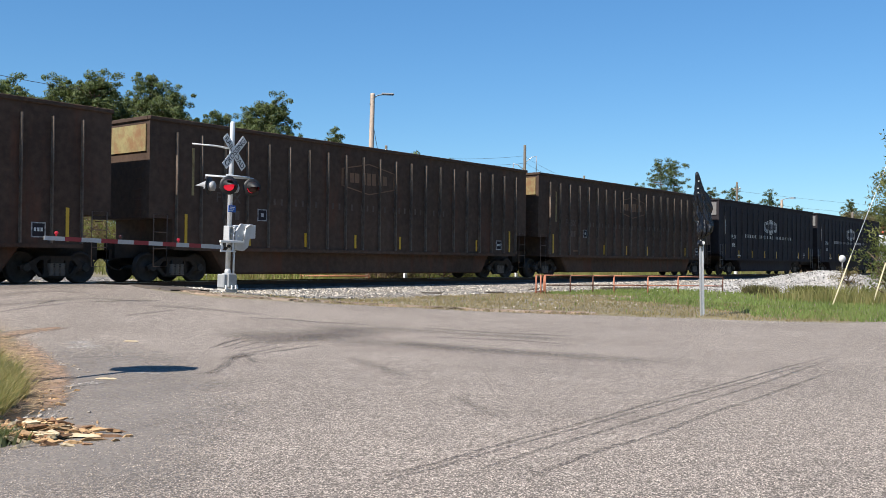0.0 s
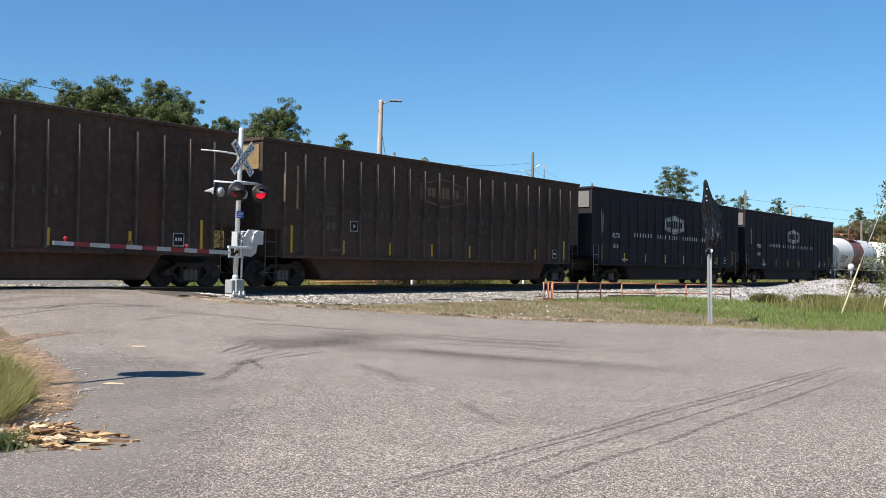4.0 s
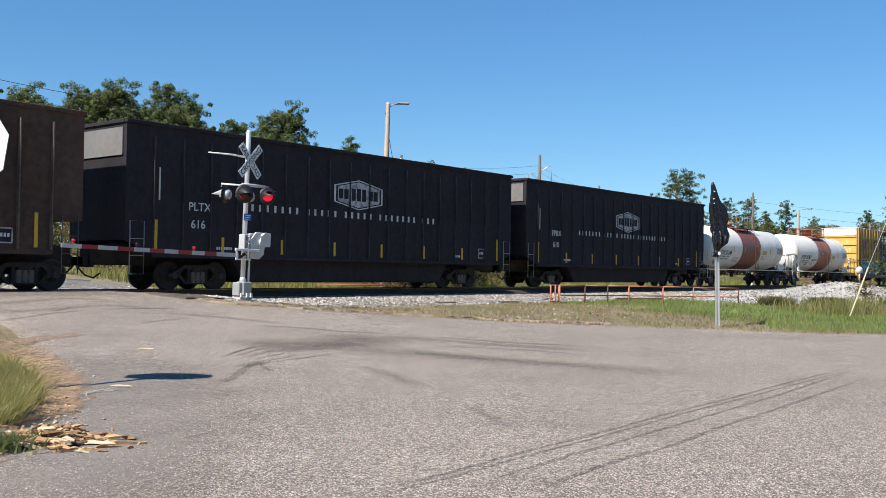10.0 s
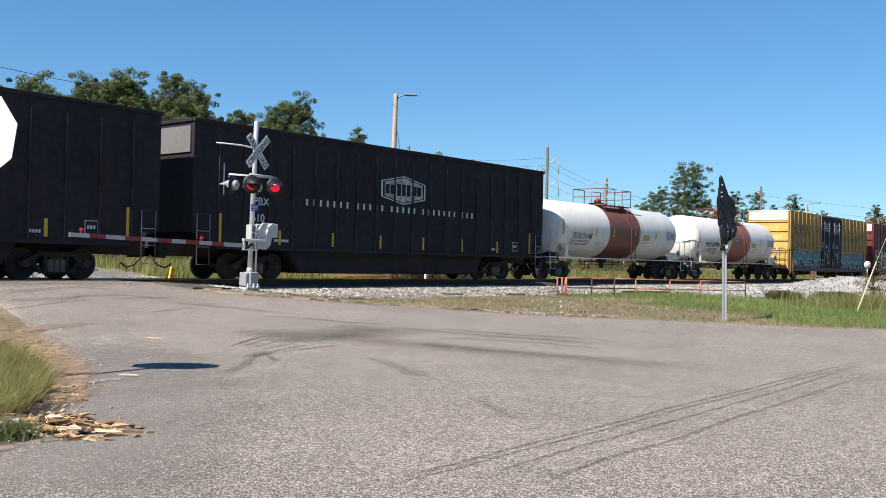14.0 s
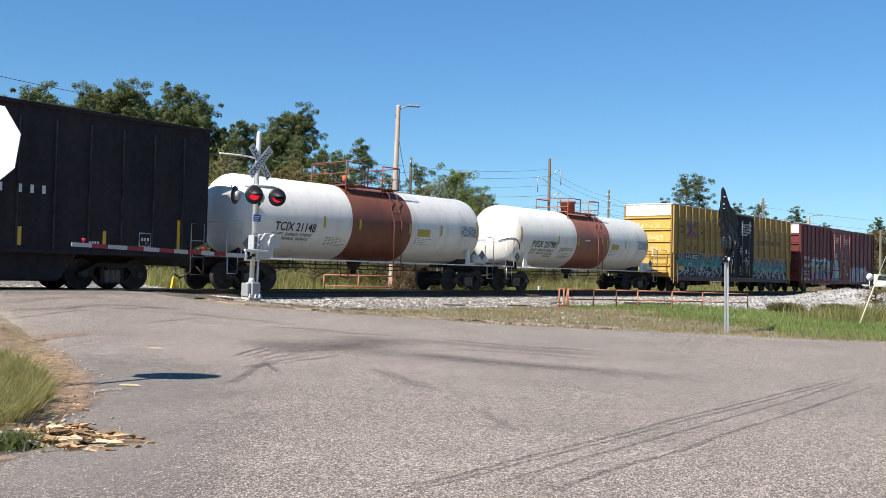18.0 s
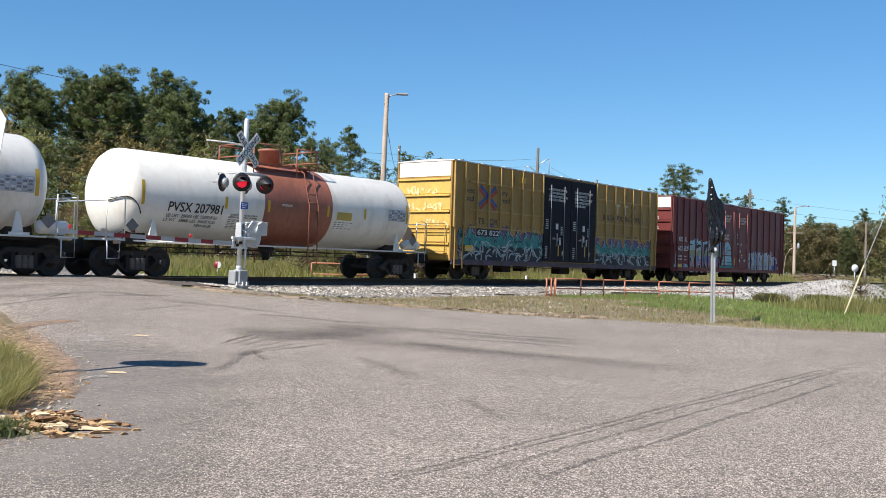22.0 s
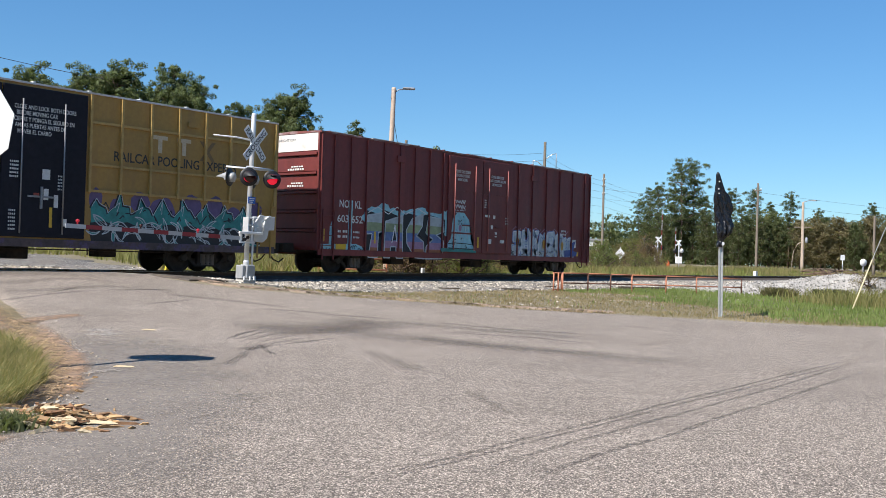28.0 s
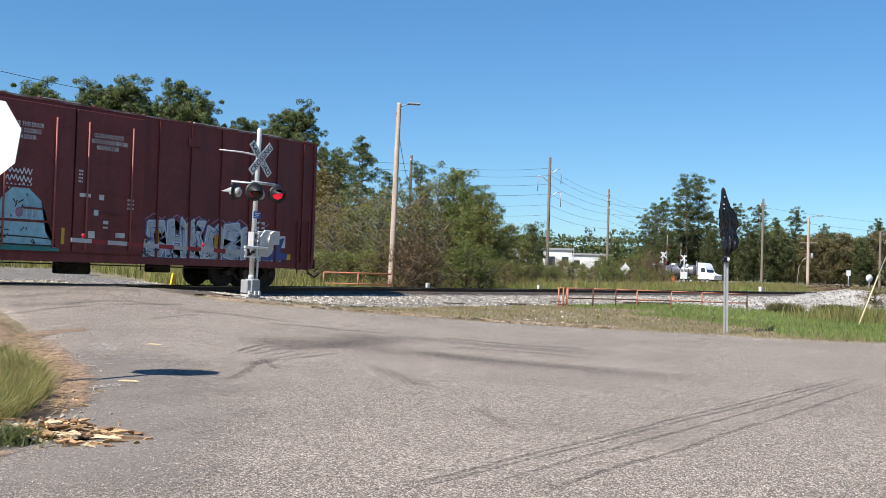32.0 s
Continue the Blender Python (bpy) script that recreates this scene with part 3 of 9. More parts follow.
def chip_car(rear, length, paint, white, mark):
    L, W2, top, low = length, 1.55, 4.97, 1.03
    brown = paint == brown_mat
    car = thing("chip_hopper_car", pose(rear, TRACK, RAIL), "brown rust-stained high-sided wood-chip railcar coupled in the train" if brown else "black high-sided wood-chip railcar with white lettering", "railcar", "cars of the train")
    sets = []
    pivot = 1.38 if brown else 2.95
    # body with an open top, of steel sheets
    wall = 0.07

    def sheet(name, build):
        bm = B()
        build(bm)
        part(name, bm, paint, car)

    cut, lift_ = (0.85, 1.98) if brown else (0.0, 1.5)
    side = [(0, lift_), (cut, lift_), (cut, low), (L - cut, low), (L - cut, lift_), (L, lift_), (L, top), (0, top)] if brown else [(0, 1.5), (1.2, low), (L - 1.2, low), (L, 1.5), (L, top), (0, top)]
    for y0 in (-W2, W2 - wall):
        sheet("side_sheet", lambda bm: prism(bm, side, y0, y0 + wall))
    for x0 in (0.0, L - wall):
        sheet("end_sheet", lambda bm: box(bm, x0, x0 + wall, -W2 + wall, W2 - wall, lift_, top))
    if brown:
        for x0, x1, z0, z1 in ((cut, cut + wall, low, lift_), (L - cut - wall, L - cut, low, lift_), (wall, cut, lift_, lift_ + wall), (L - cut, L - wall, lift_, lift_ + wall)):
            sheet("slope_sheet", lambda bm: box(bm, x0, x1, -W2 + wall, W2 - wall, z0, z1))
    sheet("floor_sheet", lambda bm: box(bm, 1.0, L - 1.0, -W2 + wall, W2 - wall, 1.3, 1.45))
    bm = B()
    for y in (-W2, W2):
        box(bm, -0.04, L + 0.04, y - 0.07, y + 0.07, top, top + 0.12)
    for x in (0, L):
        box(bm, x - 0.06, x + 0.06, -W2 + 0.071, W2 - 0.071, top, top + 0.12)
    part("top_rail", bm, paint, car, bevel=0.015)
    bm = B()
    box(bm, 0.9, L - 0.9, -W2 - 0.05, -W2 - 0.004, low - 0.02, low + 0.1)
    box(bm, 0.9, L - 0.9, W2 + 0.004, W2 + 0.05, low - 0.02, low + 0.1)
    part("side_sill", bm, paint, car)
    # belly between the trucks
    bm = B()
    prism(bm, [(pivot + 1.15, 1.08), (pivot + 1.75, 0.24), (L - pivot - 1.75, 0.24), (L - pivot - 1.15, 1.08)], -1.28, 1.28)
    part("belly", bm, paint, car, bevel=0.06)
    bm = B()
    box(bm, -0.35, L + 0.35, -0.3, 0.3, 0.75, 1.3)
    part("centre_sill", bm, steel_dark, car)
    n = 21 if brown else 18
    bm = B()
    box(bm, -0.018, 0.018, -0.12 if brown else -0.06, 0.0, low + 0.105, top - 0.3)
    rib = mesh_of("rib", bm, rib_brown if brown else rib_black)
    for i in range(n):
        x = 0.95 + (L - 1.9) * i / (n - 1)
        again("rib", rib, car, pose(x, -W2, 0))
        again("rib", rib, car, pose(x, W2, 0, 0, 0, 180))
    for x, way in ((-0.3, -1), (L + 0.3, 1)):
        coupler(car, x, way)
    # end plates
    bm = B()
    box(bm, -0.05, -0.003, -W2 + 0.15, W2 - 0.15, top - 0.95, top - 0.12)
    part("end_plate", bm, rust_plate if brown else end_grey, car, "riveted plate at the car's end")
    bm = B()
    box(bm, -0.09, -0.06, -0.2, 0.2, 0, 0.025)
    rung = mesh_of("end_rung", bm, paint)
    for i in range(6):
        for s in (-1, 1):
            again("end_rung", rung, car, pose(0, s * (W2 - 0.5), 1.9 + i * 0.32))
    for lx in (0.14, L - 0.62):
        bm = B()
        tube(bm, [(lx, -W2 - 0.05, 0.5), (lx, -W2 - 0.05, 2.08), (lx + 0.48, -W2 - 0.05, 2.08), (lx + 0.48, -W2 - 0.05, 0.5), (lx, -W2 - 0.05, 0.5)], 0.016, 6)
        for z in (1.05, 1.55):
            tube(bm, [(lx, -W2 - 0.05, z), (lx + 0.48, -W2 - 0.05, z)], 0.014, 6)
        part("ladder", bm, worn_brown if brown else worn_grey, car)
    # reflectors, marks
    bm = B()
    box(bm, -0.05, 0.05, -0.012, 0, 0, 0.5)
    ref = mesh_of("reflector", bm, reflector)
    for i in range(8):
        x = 1.35 + (L - 2.7) * i / 7 if brown else 1.05 + (L - 2.1) * i / 7
        again("reflector", ref, car, pose(x, -W2, 1.2) @ Matrix.Diagonal((1, 1, 1.0 if 0 < i < 7 else 1.9, 1)))
    bm = B()
    if brown:
        box(bm, 1.55, 1.64, -W2 - 0.012, -W2, 2.75, 4.25)
    else:
        box(bm, 1.13, 1.175, -W2 - 0.012, -W2, 2.75, 3.75)
    part("stripe", bm, stripe_faded if brown else letter_white, car, "faded upright stripe")
    y = -W2 - 0.003
    bars(car, 4.95 if brown else 4.68, 2.62, (7, 5, 5, 7, 3), 0.225, faint_mark if brown else mark, y, gap=1.04, width=0.42)
    if brown:
        side_text(car, "FPBX", 2.5, 2.6, 0.46, faint_mark, y - 0.002, 1.0)
        bars(car, 2.75, 2.05, (3,), 0.3, faint_mark, y, gap=0.3)
        for w, m, d in ((0.2, worn_mark, 0.006), (0.165, black_mat, 0.009), (0.06, worn_mark, 0.012)):
            bm = B()
            box(bm, 4.45 - w, 4.45 + w, -W2 - d, -W2, 2.25 - w, 2.25 + w)
            part("data_panel", bm, m, car)
    # emblem: a long hexagon with a border and plain bars
    cx, cz, a, b = (9.75, 3.85, 1.5, 0.6) if brown else (9.75, 3.5, 1.28, 0.56)
    hexa = [(-a, -b * 0.55), (0, -b), (a, -b * 0.55), (a, b * 0.55), (0, b), (-a, b * 0.55)]

    def plate(k, depth, name, mat_):
        bm = B()
        prism(bm, [(cx + px * k, cz + pz * k) for px, pz in hexa], -W2 - depth, -W2 + 0.001)
        return part(name, bm, mat_, car)

    plate(1.0, 0.004, "emblem_border", mark)
    plate(0.93, 0.008, "emblem_ground", paint)
    if not brown:
        plate(0.86, 0.012, "emblem_face", worn_mark)
    for bx, count, high_, wide in ((-1.06, 2, 0.36, 0.62), (-0.4, 3, 0.46, 0.46), (0.5, 2, 0.36, 0.62)):
        bars(car, cx + bx, cz - high_ / 2, (count,), high_, mark if brown else paint, -W2 - 0.014, "emblem_mark", gap=0.14, width=wide)
    # small data panel
    for k, (w, m) in enumerate(((0.21, worn_mark), (0.175, black_mat))):
        bm = B()
        box(bm, L - 2.2 - w, L - 2.2 + w, -W2 - 0.006 - 0.003 * k, -W2, 1.5 - w, 1.5 + w)
        part("data_panel", bm, m, car)
    bars(car, L - 2.33, 1.46, (3,), 0.1, letter_white, -W2 - 0.01)
    for px in (3.3, 3.6, L - 4.0):
        bars(car, px, 1.3, (4,), 0.09, mark, y)
    bogie(car, pivot, sets)
    bogie(car, L - pivot, sets)
    cars.append((car, rear, sets))
    return car


worn_mark = surf("scuffed_white_marking", (0.46, 0.46, 0.46), 0.7, var=0.3, scale=12, big=2.0, tint=(0.1, 0.1, 0.11), amount=0.75, edge=(0.46, 0.62))
faint_mark = surf("nearly_worn_off_lettering", (0.115, 0.085, 0.068), 0.85, var=0.5, scale=9, tint=(0.075, 0.05, 0.038), amount=0.8)
worn_brown = surf("worn_brown_ladder_paint", (0.13, 0.09, 0.07), 0.7, var=0.3)
worn_grey = surf("worn_grey_ladder_paint", (0.3, 0.29, 0.28), 0.7, var=0.3)
# rib paints lighter than the bodies, to carry sun caught on the ribs
rib_brown = surf("worn_sunlit_brown_rib", (0.165, 0.128, 0.1), 0.8, var=0.5, scale=6, spec=0.2, tint=(0.07, 0.05, 0.04), amount=0.6, streak=(1, 1, 0.4))
rib_black = surf("worn_sunlit_black_rib", (0.06, 0.058, 0.06), 0.8, var=0.4, scale=6, spec=0.2, tint=(0.02, 0.02, 0.022), amount=0.8, streak=(1, 1, 0.4))
rust_plate = surf("rusty_end_plate", (0.24, 0.2, 0.09), 0.8, var=0.3, scale=5, tint=(0.2, 0.09, 0.04), amount=0.8, edge=(0.4, 0.6))
end_grey = surf("grey_end_plate", (0.17, 0.167, 0.163), 0.7, var=0.2, scale=5, tint=(0.2, 0.15, 0.12), amount=0.5)
stripe_faded = surf("peeling_yellow_stripe", (0.33, 0.25, 0.11), 0.8, var=0.35, scale=14, tint=(0.1, 0.06, 0.03), amount=0.8)

chip_car(-153.7, 19.9, brown_mat, False, letter_faint)
chip_car(-132.5, 20.6, brown_mat, False, letter_faint)
chip_car(-110.8, 20.6, brown_mat, False, letter_faint)
c3 = chip_car(-88.85, 19.55, black_mat, True, letter_white)
side_text(c3, "PLTX", 2.2, 2.5, 0.37, letter_white, -1.558)
side_text(c3, "616", 2.3, 1.95, 0.37, letter_white, -1.558)
c4 = chip_car(-68.1, 19.45, black_mat, True, letter_white)
side_text(c4, "FPBX", 2.2, 2.5, 0.37, letter_white, -1.558)
side_text(c4, "610", 2.3, 1.95, 0.37, letter_white, -1.558)


def tank_car(mid, half, top_dome, band_mat, b0=-1.28, b1=1.88):
    """Tank car with its middle at x = 0 of the thing, and a band from b0 to b1."""
    car = thing("tank_car", pose(mid, TRACK, RAIL), "white tank railcar with a broad rust-brown centre band", "railcar", "cars of the train")
    sets = []
    R, zc = 1.42, 2.56
    m = Matrix.Translation((0, 0, zc))

    def head(s):
        pts = [(R * math.sin(a), half + 0.72 * math.cos(a)) for a in [math.pi / 2 * i / 7 for i in range(8)]]
        return [(r if r > 0.01 else 0.0001, s * h) for r, h in pts]

    bm = B()
    lathe(bm, [p for p in head(-1)] + [(R, b0)], 48, "x", m, caps=False)
    part("shell", bm, white_mat, car, "white tank shell")
    bm = B()
    lathe(bm, [(R, b1)] + [p for p in head(1)][::-1], 48, "x", m, caps=False)
    part("shell", bm, white_mat, car, "white tank shell")
    bm = B()
    lathe(bm, [(R + 0.005, b0 - 0.01), (R + 0.005, b1 + 0.01)], 48, "x", m, caps=False)
    part("centre_band", bm, band_mat, car, "rust-brown painted band")
    for s in (-1, 1):
        x = s * (half - 0.15)
        bm = B()
        prism(bm, [(x - 0.45, 1.0), (x + 0.45, 1.0), (x + 0.3, 1.75), (x - 0.3, 1.75)], -0.75, 0.75)
        part("saddle", bm, steel_dark, car)
        bm = B()
        box(bm, min(x, s * (half + 1.25)), max(x, s * (half + 1.25)), -0.33, 0.33, 0.78, 1.15)
        part("stub_sill", bm, steel_dark, car)
        bm = B()
        box(bm, s * (half + 0.9) - 0.35, s * (half + 0.9) + 0.35, -1.42, 1.42, 1.08, 1.14)
        part("end_platform", bm, silver, car, "pale end walkway", bevel=0.01)
        bm = B()
        for yy in (-1.42, 1.42):
            tube(bm, [(s * (half + 0.6), yy, 1.12), (s * (half + 0.6), yy, 2.3), (s * (half + 0.9), yy, 2.36), (s * (half + 1.2), yy, 2.3), (s * (half + 1.2), yy, 1.12)], 0.02, 6)
            tube(bm, [(s * (half + 0.75), yy, 1.1), (s * (half + 0.75), yy, 0.55), (s * (half + 1.15), yy, 0.55), (s * (half + 1.15), yy, 1.1)], 0.022, 6)
        tube(bm, [(s * (half + 1.22), -1.42, 2.25), (s * (half + 1.22), 1.42, 2.25)], 0.02, 6)
        part("handrail", bm, silver, car, "pale steel handrail and step")
        bogie(car, x + s * 0.05, sets)
        coupler(car, s * (half + 0.95), s)
        bm = B()
        box(bm, s * (half - 0.45) - 0.28, s * (half - 0.45) + 0.28, -1.42, -1.36, 1.12, 1.2)
        prism(bm, [(s * (half - 0.45) - 0.16, 1.15), (s * (half - 0.45) + 0.16, 1.15), (s * (half - 0.45) + 0.05, 1.75), (s * (half - 0.45) - 0.05, 1.75)], -1.32, -1.26)
        part("bracket", bm, white_mat, car)
        # placard
        bm = B()
        c = Vector((s * (half + 0.35), -1.44, 1.55))
        vs = [c + Vector((dx, 0, dz)) for dx, dz in ((0, -0.22), (0.22, 0), (0, 0.22), (-0.22, 0))]
        a = [bm.verts.new(v) for v in vs]
        b = [bm.verts.new(v + Vector((0, 0.015, 0))) for v in vs]
        bm.faces.new(a)
        bm.faces.new(b[::-1])
        for i in range(4):
            bm.faces.new((a[i], a[(i + 1) % 4], b[(i + 1) % 4], b[i]))
        part("placard", bm, end_grey, car)
    # air reservoir and hand brake on the platform
    bm = B()
    lathe(bm, [(0.001, half + 0.2), (0.16, half + 0.24), (0.2, half + 0.32), (0.2, half + 1.05), (0.16, half + 1.13), (0.001, half + 1.17)], 18, "x", pose(0, -1.0, 1.38))
    part("air_reservoir", bm, white_mat, car, "small white air reservoir")
    bm = B()
    lathe(bm, [(0.24, -0.02), (0.27, 0.0), (0.24, 0.02)], 20, "x", pose(half + 1.15, 0.5, 1.75), caps=False)
    tube(bm, [(half + 1.15, 0.26, 1.75), (half + 1.15, 0.74, 1.75)], 0.015, 5)
    tube(bm, [(half + 1.15, 0.5, 1.14), (half + 1.15, 0.5, 1.99)], 0.015, 5)
    part("brake_wheel", bm, steel_dark, car)
    # side pipe rails
    for yy in (-1.43, 1.43):
        bm = B()
        tube(bm, [(-half - 0.3, yy, 1.1), (half + 0.3, yy, 1.1)], 0.025, 8)
        part("side_rail", bm, white_mat, car)
        bm = B()
        tube(bm, [(-half + 1.5, yy * 0.93, 0.8), (half - 1.5, yy * 0.93, 0.8)], 0.018, 6)
        tube(bm, [(-half + 1.5, yy * 0.93, 0.95), (half - 1.5, yy * 0.93, 0.95)], 0.018, 6)
        for i in range(9):
            x = -half + 1.7 + (2 * half - 3.4) * i / 8
            tube(bm, [(x, yy * 0.93, 1.12), (x, yy * 0.93, 0.8)], 0.018, 6)
        part("brake_pipe", bm, steel_dark, car)
        bm = B()
        for dx in (0.7, 1.13):
            tube(bm, [(dx, yy * 1.02, 0.5), (dx, yy * 1.02, 2.6), (dx, yy * 0.8, 3.75), (dx, yy * 0.45, 4.05)], 0.022, 6)
        for i in range(9):
            z = 0.62 + i * 0.3
            yk = yy * 1.02 if z < 2.6 else yy * (1.02 - 0.22 * (z - 2.6) / 1.15)
            tube(bm, [(0.7, yk, z), (1.13, yk, z)], 0.014, 6)
        part("ladder", bm, band_mat, car)
    # bent dark pipe over the rear head
    if top_dome:
        bm = B()
        pts = []
        for i in range(19):
            a = 0.45 + 1.12 * i / 18
            f = -0.12 - 0.95 * (abs(a - 1.0) / 0.56) ** 2 * 0.34
            r = (R + 0.03) * math.sin(a)
            pts.append((-half - 0.75 * math.cos(a), -r * math.cos(f), zc + r * math.sin(f)))
        tube(bm, pts, 0.017, 8)
        part("head_pipe", bm, steel_dark, car, "bent dark pipe")
    # bottom outlet
    bm = B()
    lathe(bm, [(0.3, 1.18), (0.25, 0.9), (0.12, 0.85), (0.12, 0.62)], 16)
    part("bottom_outlet", bm, steel_dark, car)
    # top fittings
    bm = B()
    if top_dome:
        lathe(bm, [(0.36, 3.85), (0.36, 4.48), (0.41, 4.5), (0.41, 4.58), (0.15, 4.62)], 28, "z", pose(0.03, 0, 0))
    else:
        lathe(bm, [(0.3, 3.85), (0.3, 4.05), (0.34, 4.07), (0.34, 4.12), (0.1, 4.14)], 24, "z", pose(0.2, 0.2, 0))
    part("dome", bm, band_mat, car)
    bm = B()
    for x0, x1, y0, y1 in ((-1.45, 1.45, -0.95, -0.6), (-1.45, 1.45, 0.6, 0.95), (-1.45, -1.0, -0.6, 0.6), (1.0, 1.45, -0.6, 0.6)):
        box(bm, x0, x1, y0, y1, 3.93, 3.97)
    part("walkway", bm, band_mat, car)
    # two open railings, one at each end of the walkway, with a gap for the ladder
    H = 4.82 if not top_dome else 4.62
    cage = new("safety_railing")
    cage.parent = car
    for x0, x1 in ((-1.45, -0.3), (0.5, 1.45)):
        for x in (x0, x1):
            for yy in (-0.95, 0.95):
                bm = B()
                tube(bm, [(x, yy, 3.6 if x != x1 else 3.95), (x, yy, H)], 0.025, 6)
                part("post", bm, band_mat, cage)
        outer, inner = (x0, x1) if x0 < -1 else (x1, x0)
        for p, q in (((x0, -0.95, H), (x1, -0.95, H)), ((x0, 0.95, H), (x1, 0.95, H)), ((outer, -0.95, H), (outer, 0.95, H)), ((outer, -0.95, H - 0.42), (outer, 0.95, H - 0.42))):
            bm = B()
            tube(bm, [p, q], 0.024, 6)
            part("rail", bm, band_mat, cage)
    if not top_dome:
        for dx, r_, z1, m_ in ((-0.72, 0.1, 4.4, valve_red), (-0.5, 0.12, 4.42, valve_green), (-0.92, 0.05, 4.25, steel_dark)):
            bm = B()
            lathe(bm, [(r_ * 0.7, 3.9), (r_ * 0.7, 4.12), (r_, 4.14), (r_, z1 - 0.05), (r_ * 0.5, z1)], 14, "z", pose(dx, -0.1, 0))
            part("valve", bm, m_, car)
        bm = B()
        lathe(bm, [(0.42, 3.85), (0.42, 4.06), (0.38, 4.1), (0.05, 4.1)], 24, "z", pose(-0.72, -0.05, 0))
        part("valve_plate", bm, steel_dark, car)
    cars.append((car, mid, sets))
    return car, R, zc


def wrap(car, R, zc, x0, x1, a0, a1, material, name, label="", lift=0.006):
    """A painted patch that lies on the tank's curve, from angle a0 to a1 below/above the middle of the near side."""
    verts, faces = [], []
    n = 6
    for i in range(n + 1):
        a = radians(a0 + (a1 - a0) * i / n)
        for x in (x0, x1):
            verts.append((x, -(R + lift) * math.cos(a), zc + (R + lift) * math.sin(a)))
    for i in range(n):
        faces.append((2 * i, 2 * i + 1, 2 * i + 3, 2 * i + 2))
    ob = raw(name, verts, faces, material, True)
    ob.parent = car
    return tagged(ob, label)


def tank_marks(car, R, zc, half, text, x, wide, lines):
    a = -20
    m = Matrix.Translation((x, -(R + 0.012) * math.cos(radians(a)), zc + (R + 0.012) * math.sin(radians(a)))) @ Matrix.Rotation(radians(90 - a), 4, "X")
    letters(text, 0.44, m, letter_black, car, width=wide)
    for words, dx, a, w, size in lines:
        m = Matrix.Translation((x + dx, -(R + 0.012) * math.cos(radians(a)), zc + (R + 0.012) * math.sin(radians(a)))) @ Matrix.Rotation(radians(90 - a), 4, "X")
        letters(words, size, m, letter_grey, car, width=w)
    wrap(car, R, zc, 2.14, 2.91, -16, -4, yellow_plate, "placard_board", "yellow instruction board")
    for at in (-1.16, 1.62):
        wrap(car, R, zc, at, at + 0.11, -12, 4, reflector, "reflector", lift=0.012)
    for i in range(4):
        for k in range(5 - i % 3):
            wrap(car, R, zc, 2.05 + 0.2 * k, 2.2 + 0.2 * k - 0.03 * (i % 2), -20 - i * 3.2, -18.9 - i * 3.2, letter_grey, "lettering")
    board = wrap(car, R, zc, half - 1.1, half - 0.08, -11, 7, board_grey, "data_board", "grey ruled test board")
    for i in range(5):
        for k in range(6):
            if (i * 3 + k * 5) % 4:
                wrap(car, R, zc, half - 1.05 + 0.16 * k, half - 0.93 + 0.16 * k, -9.5 + i * 3.3, -7.4 + i * 3.3, letter_grey if (i + k) % 3 else letter_white, "ruled_box", lift=0.01)
    for s in (-1, 1):
        wrap(car, R, zc, s * (half + 0.0) - 0.05, s * (half + 0.0) + 0.06, -14, 16, reflector, "reflector")
        wrap(car, R, zc, (3.55 if s > 0 else -2.95), (3.66 if s > 0 else -2.84), -12, 4, reflector, "reflector")
    for i in range(2, 8):
        for k in range(6 - i % 3):
            wrap(car, R, zc, -2.72 + 0.18 * k, -2.58 + 0.18 * k - 0.03 * (i % 2), -22 - i * 2.6, -21 - i * 2.6, letter_grey, "lettering")


valve_red = surf("orange_red_valve_cap", (0.5, 0.1, 0.04), 0.5, var=0.15)
valve_green = surf("dull_green_valve", (0.16, 0.2, 0.1), 0.6, var=0.2)
letter_grey = surf("grey_small_lettering", (0.2, 0.2, 0.2), 0.7, var=0.3, scale=40)
yellow_plate = surf("faded_yellow_board", (0.5, 0.37, 0.08), 0.6, var=0.2, scale=10)
board_grey = surf("grey_ruled_board", (0.42, 0.43, 0.46), 0.6, var=0.35, scale=18)
t1, TR, TZ = tank_car(-40.6, 5.98, False, band_dark, -1.5, 1.76)
tank_marks(t1, TR, TZ, 5.98, "TCIX 21148", -5.15, 1.85, (("LD LMT  204400LB  92700KG", -0.08, -27.5, 1.8, 0.165), ("LT WT  58600LB  26600KG", -0.14, -34.0, 1.75, 0.165)))
t2, TR, TZ = tank_car(-25.3, 6.0, True, band_mat)
tank_marks(t2, TR, TZ, 6.0, "PVSX 207981", -5.1, 2.05, (("LD LMT  204200 LBS  92600 KGS", 0.0, -28.0, 1.92, 0.165), ("LT WT   58800 LBS  26650 KGS", -0.05, -34.5, 1.95, 0.165), ("NEW 03-08", 1.15, -41.0, 0.66, 0.165), ("CONDUCTIVITY TESTED IN EACH", 2.4, -20.5, 1.15, 0.085), ("LOADING SEE SHIPPING RECORDS", 2.36, -24.0, 1.2, 0.085)))
side_text(t2, "WATER CAPY.", -0.55, 2.5, 0.11, letter_white, -TR - 0.016, 0.5)

# ---- boxcars ----
purple = surf("purple_spray_paint", (0.11, 0.075, 0.17), 0.6, var=0.25, scale=6, big=1.2)
teal = surf("teal_spray_paint", (0.03, 0.2, 0.19), 0.55, var=0.3, scale=6, big=1.5)
ink = surf("black_spray_paint", (0.015, 0.016, 0.02), 0.6, var=0.3, scale=6)
chalk = surf("white_spray_paint", (0.62, 0.62, 0.63), 0.6, var=0.15, scale=8)
sky_blue = surf("pale_blue_spray_paint", (0.26, 0.5, 0.57), 0.6, var=0.25, scale=5, big=1.3)
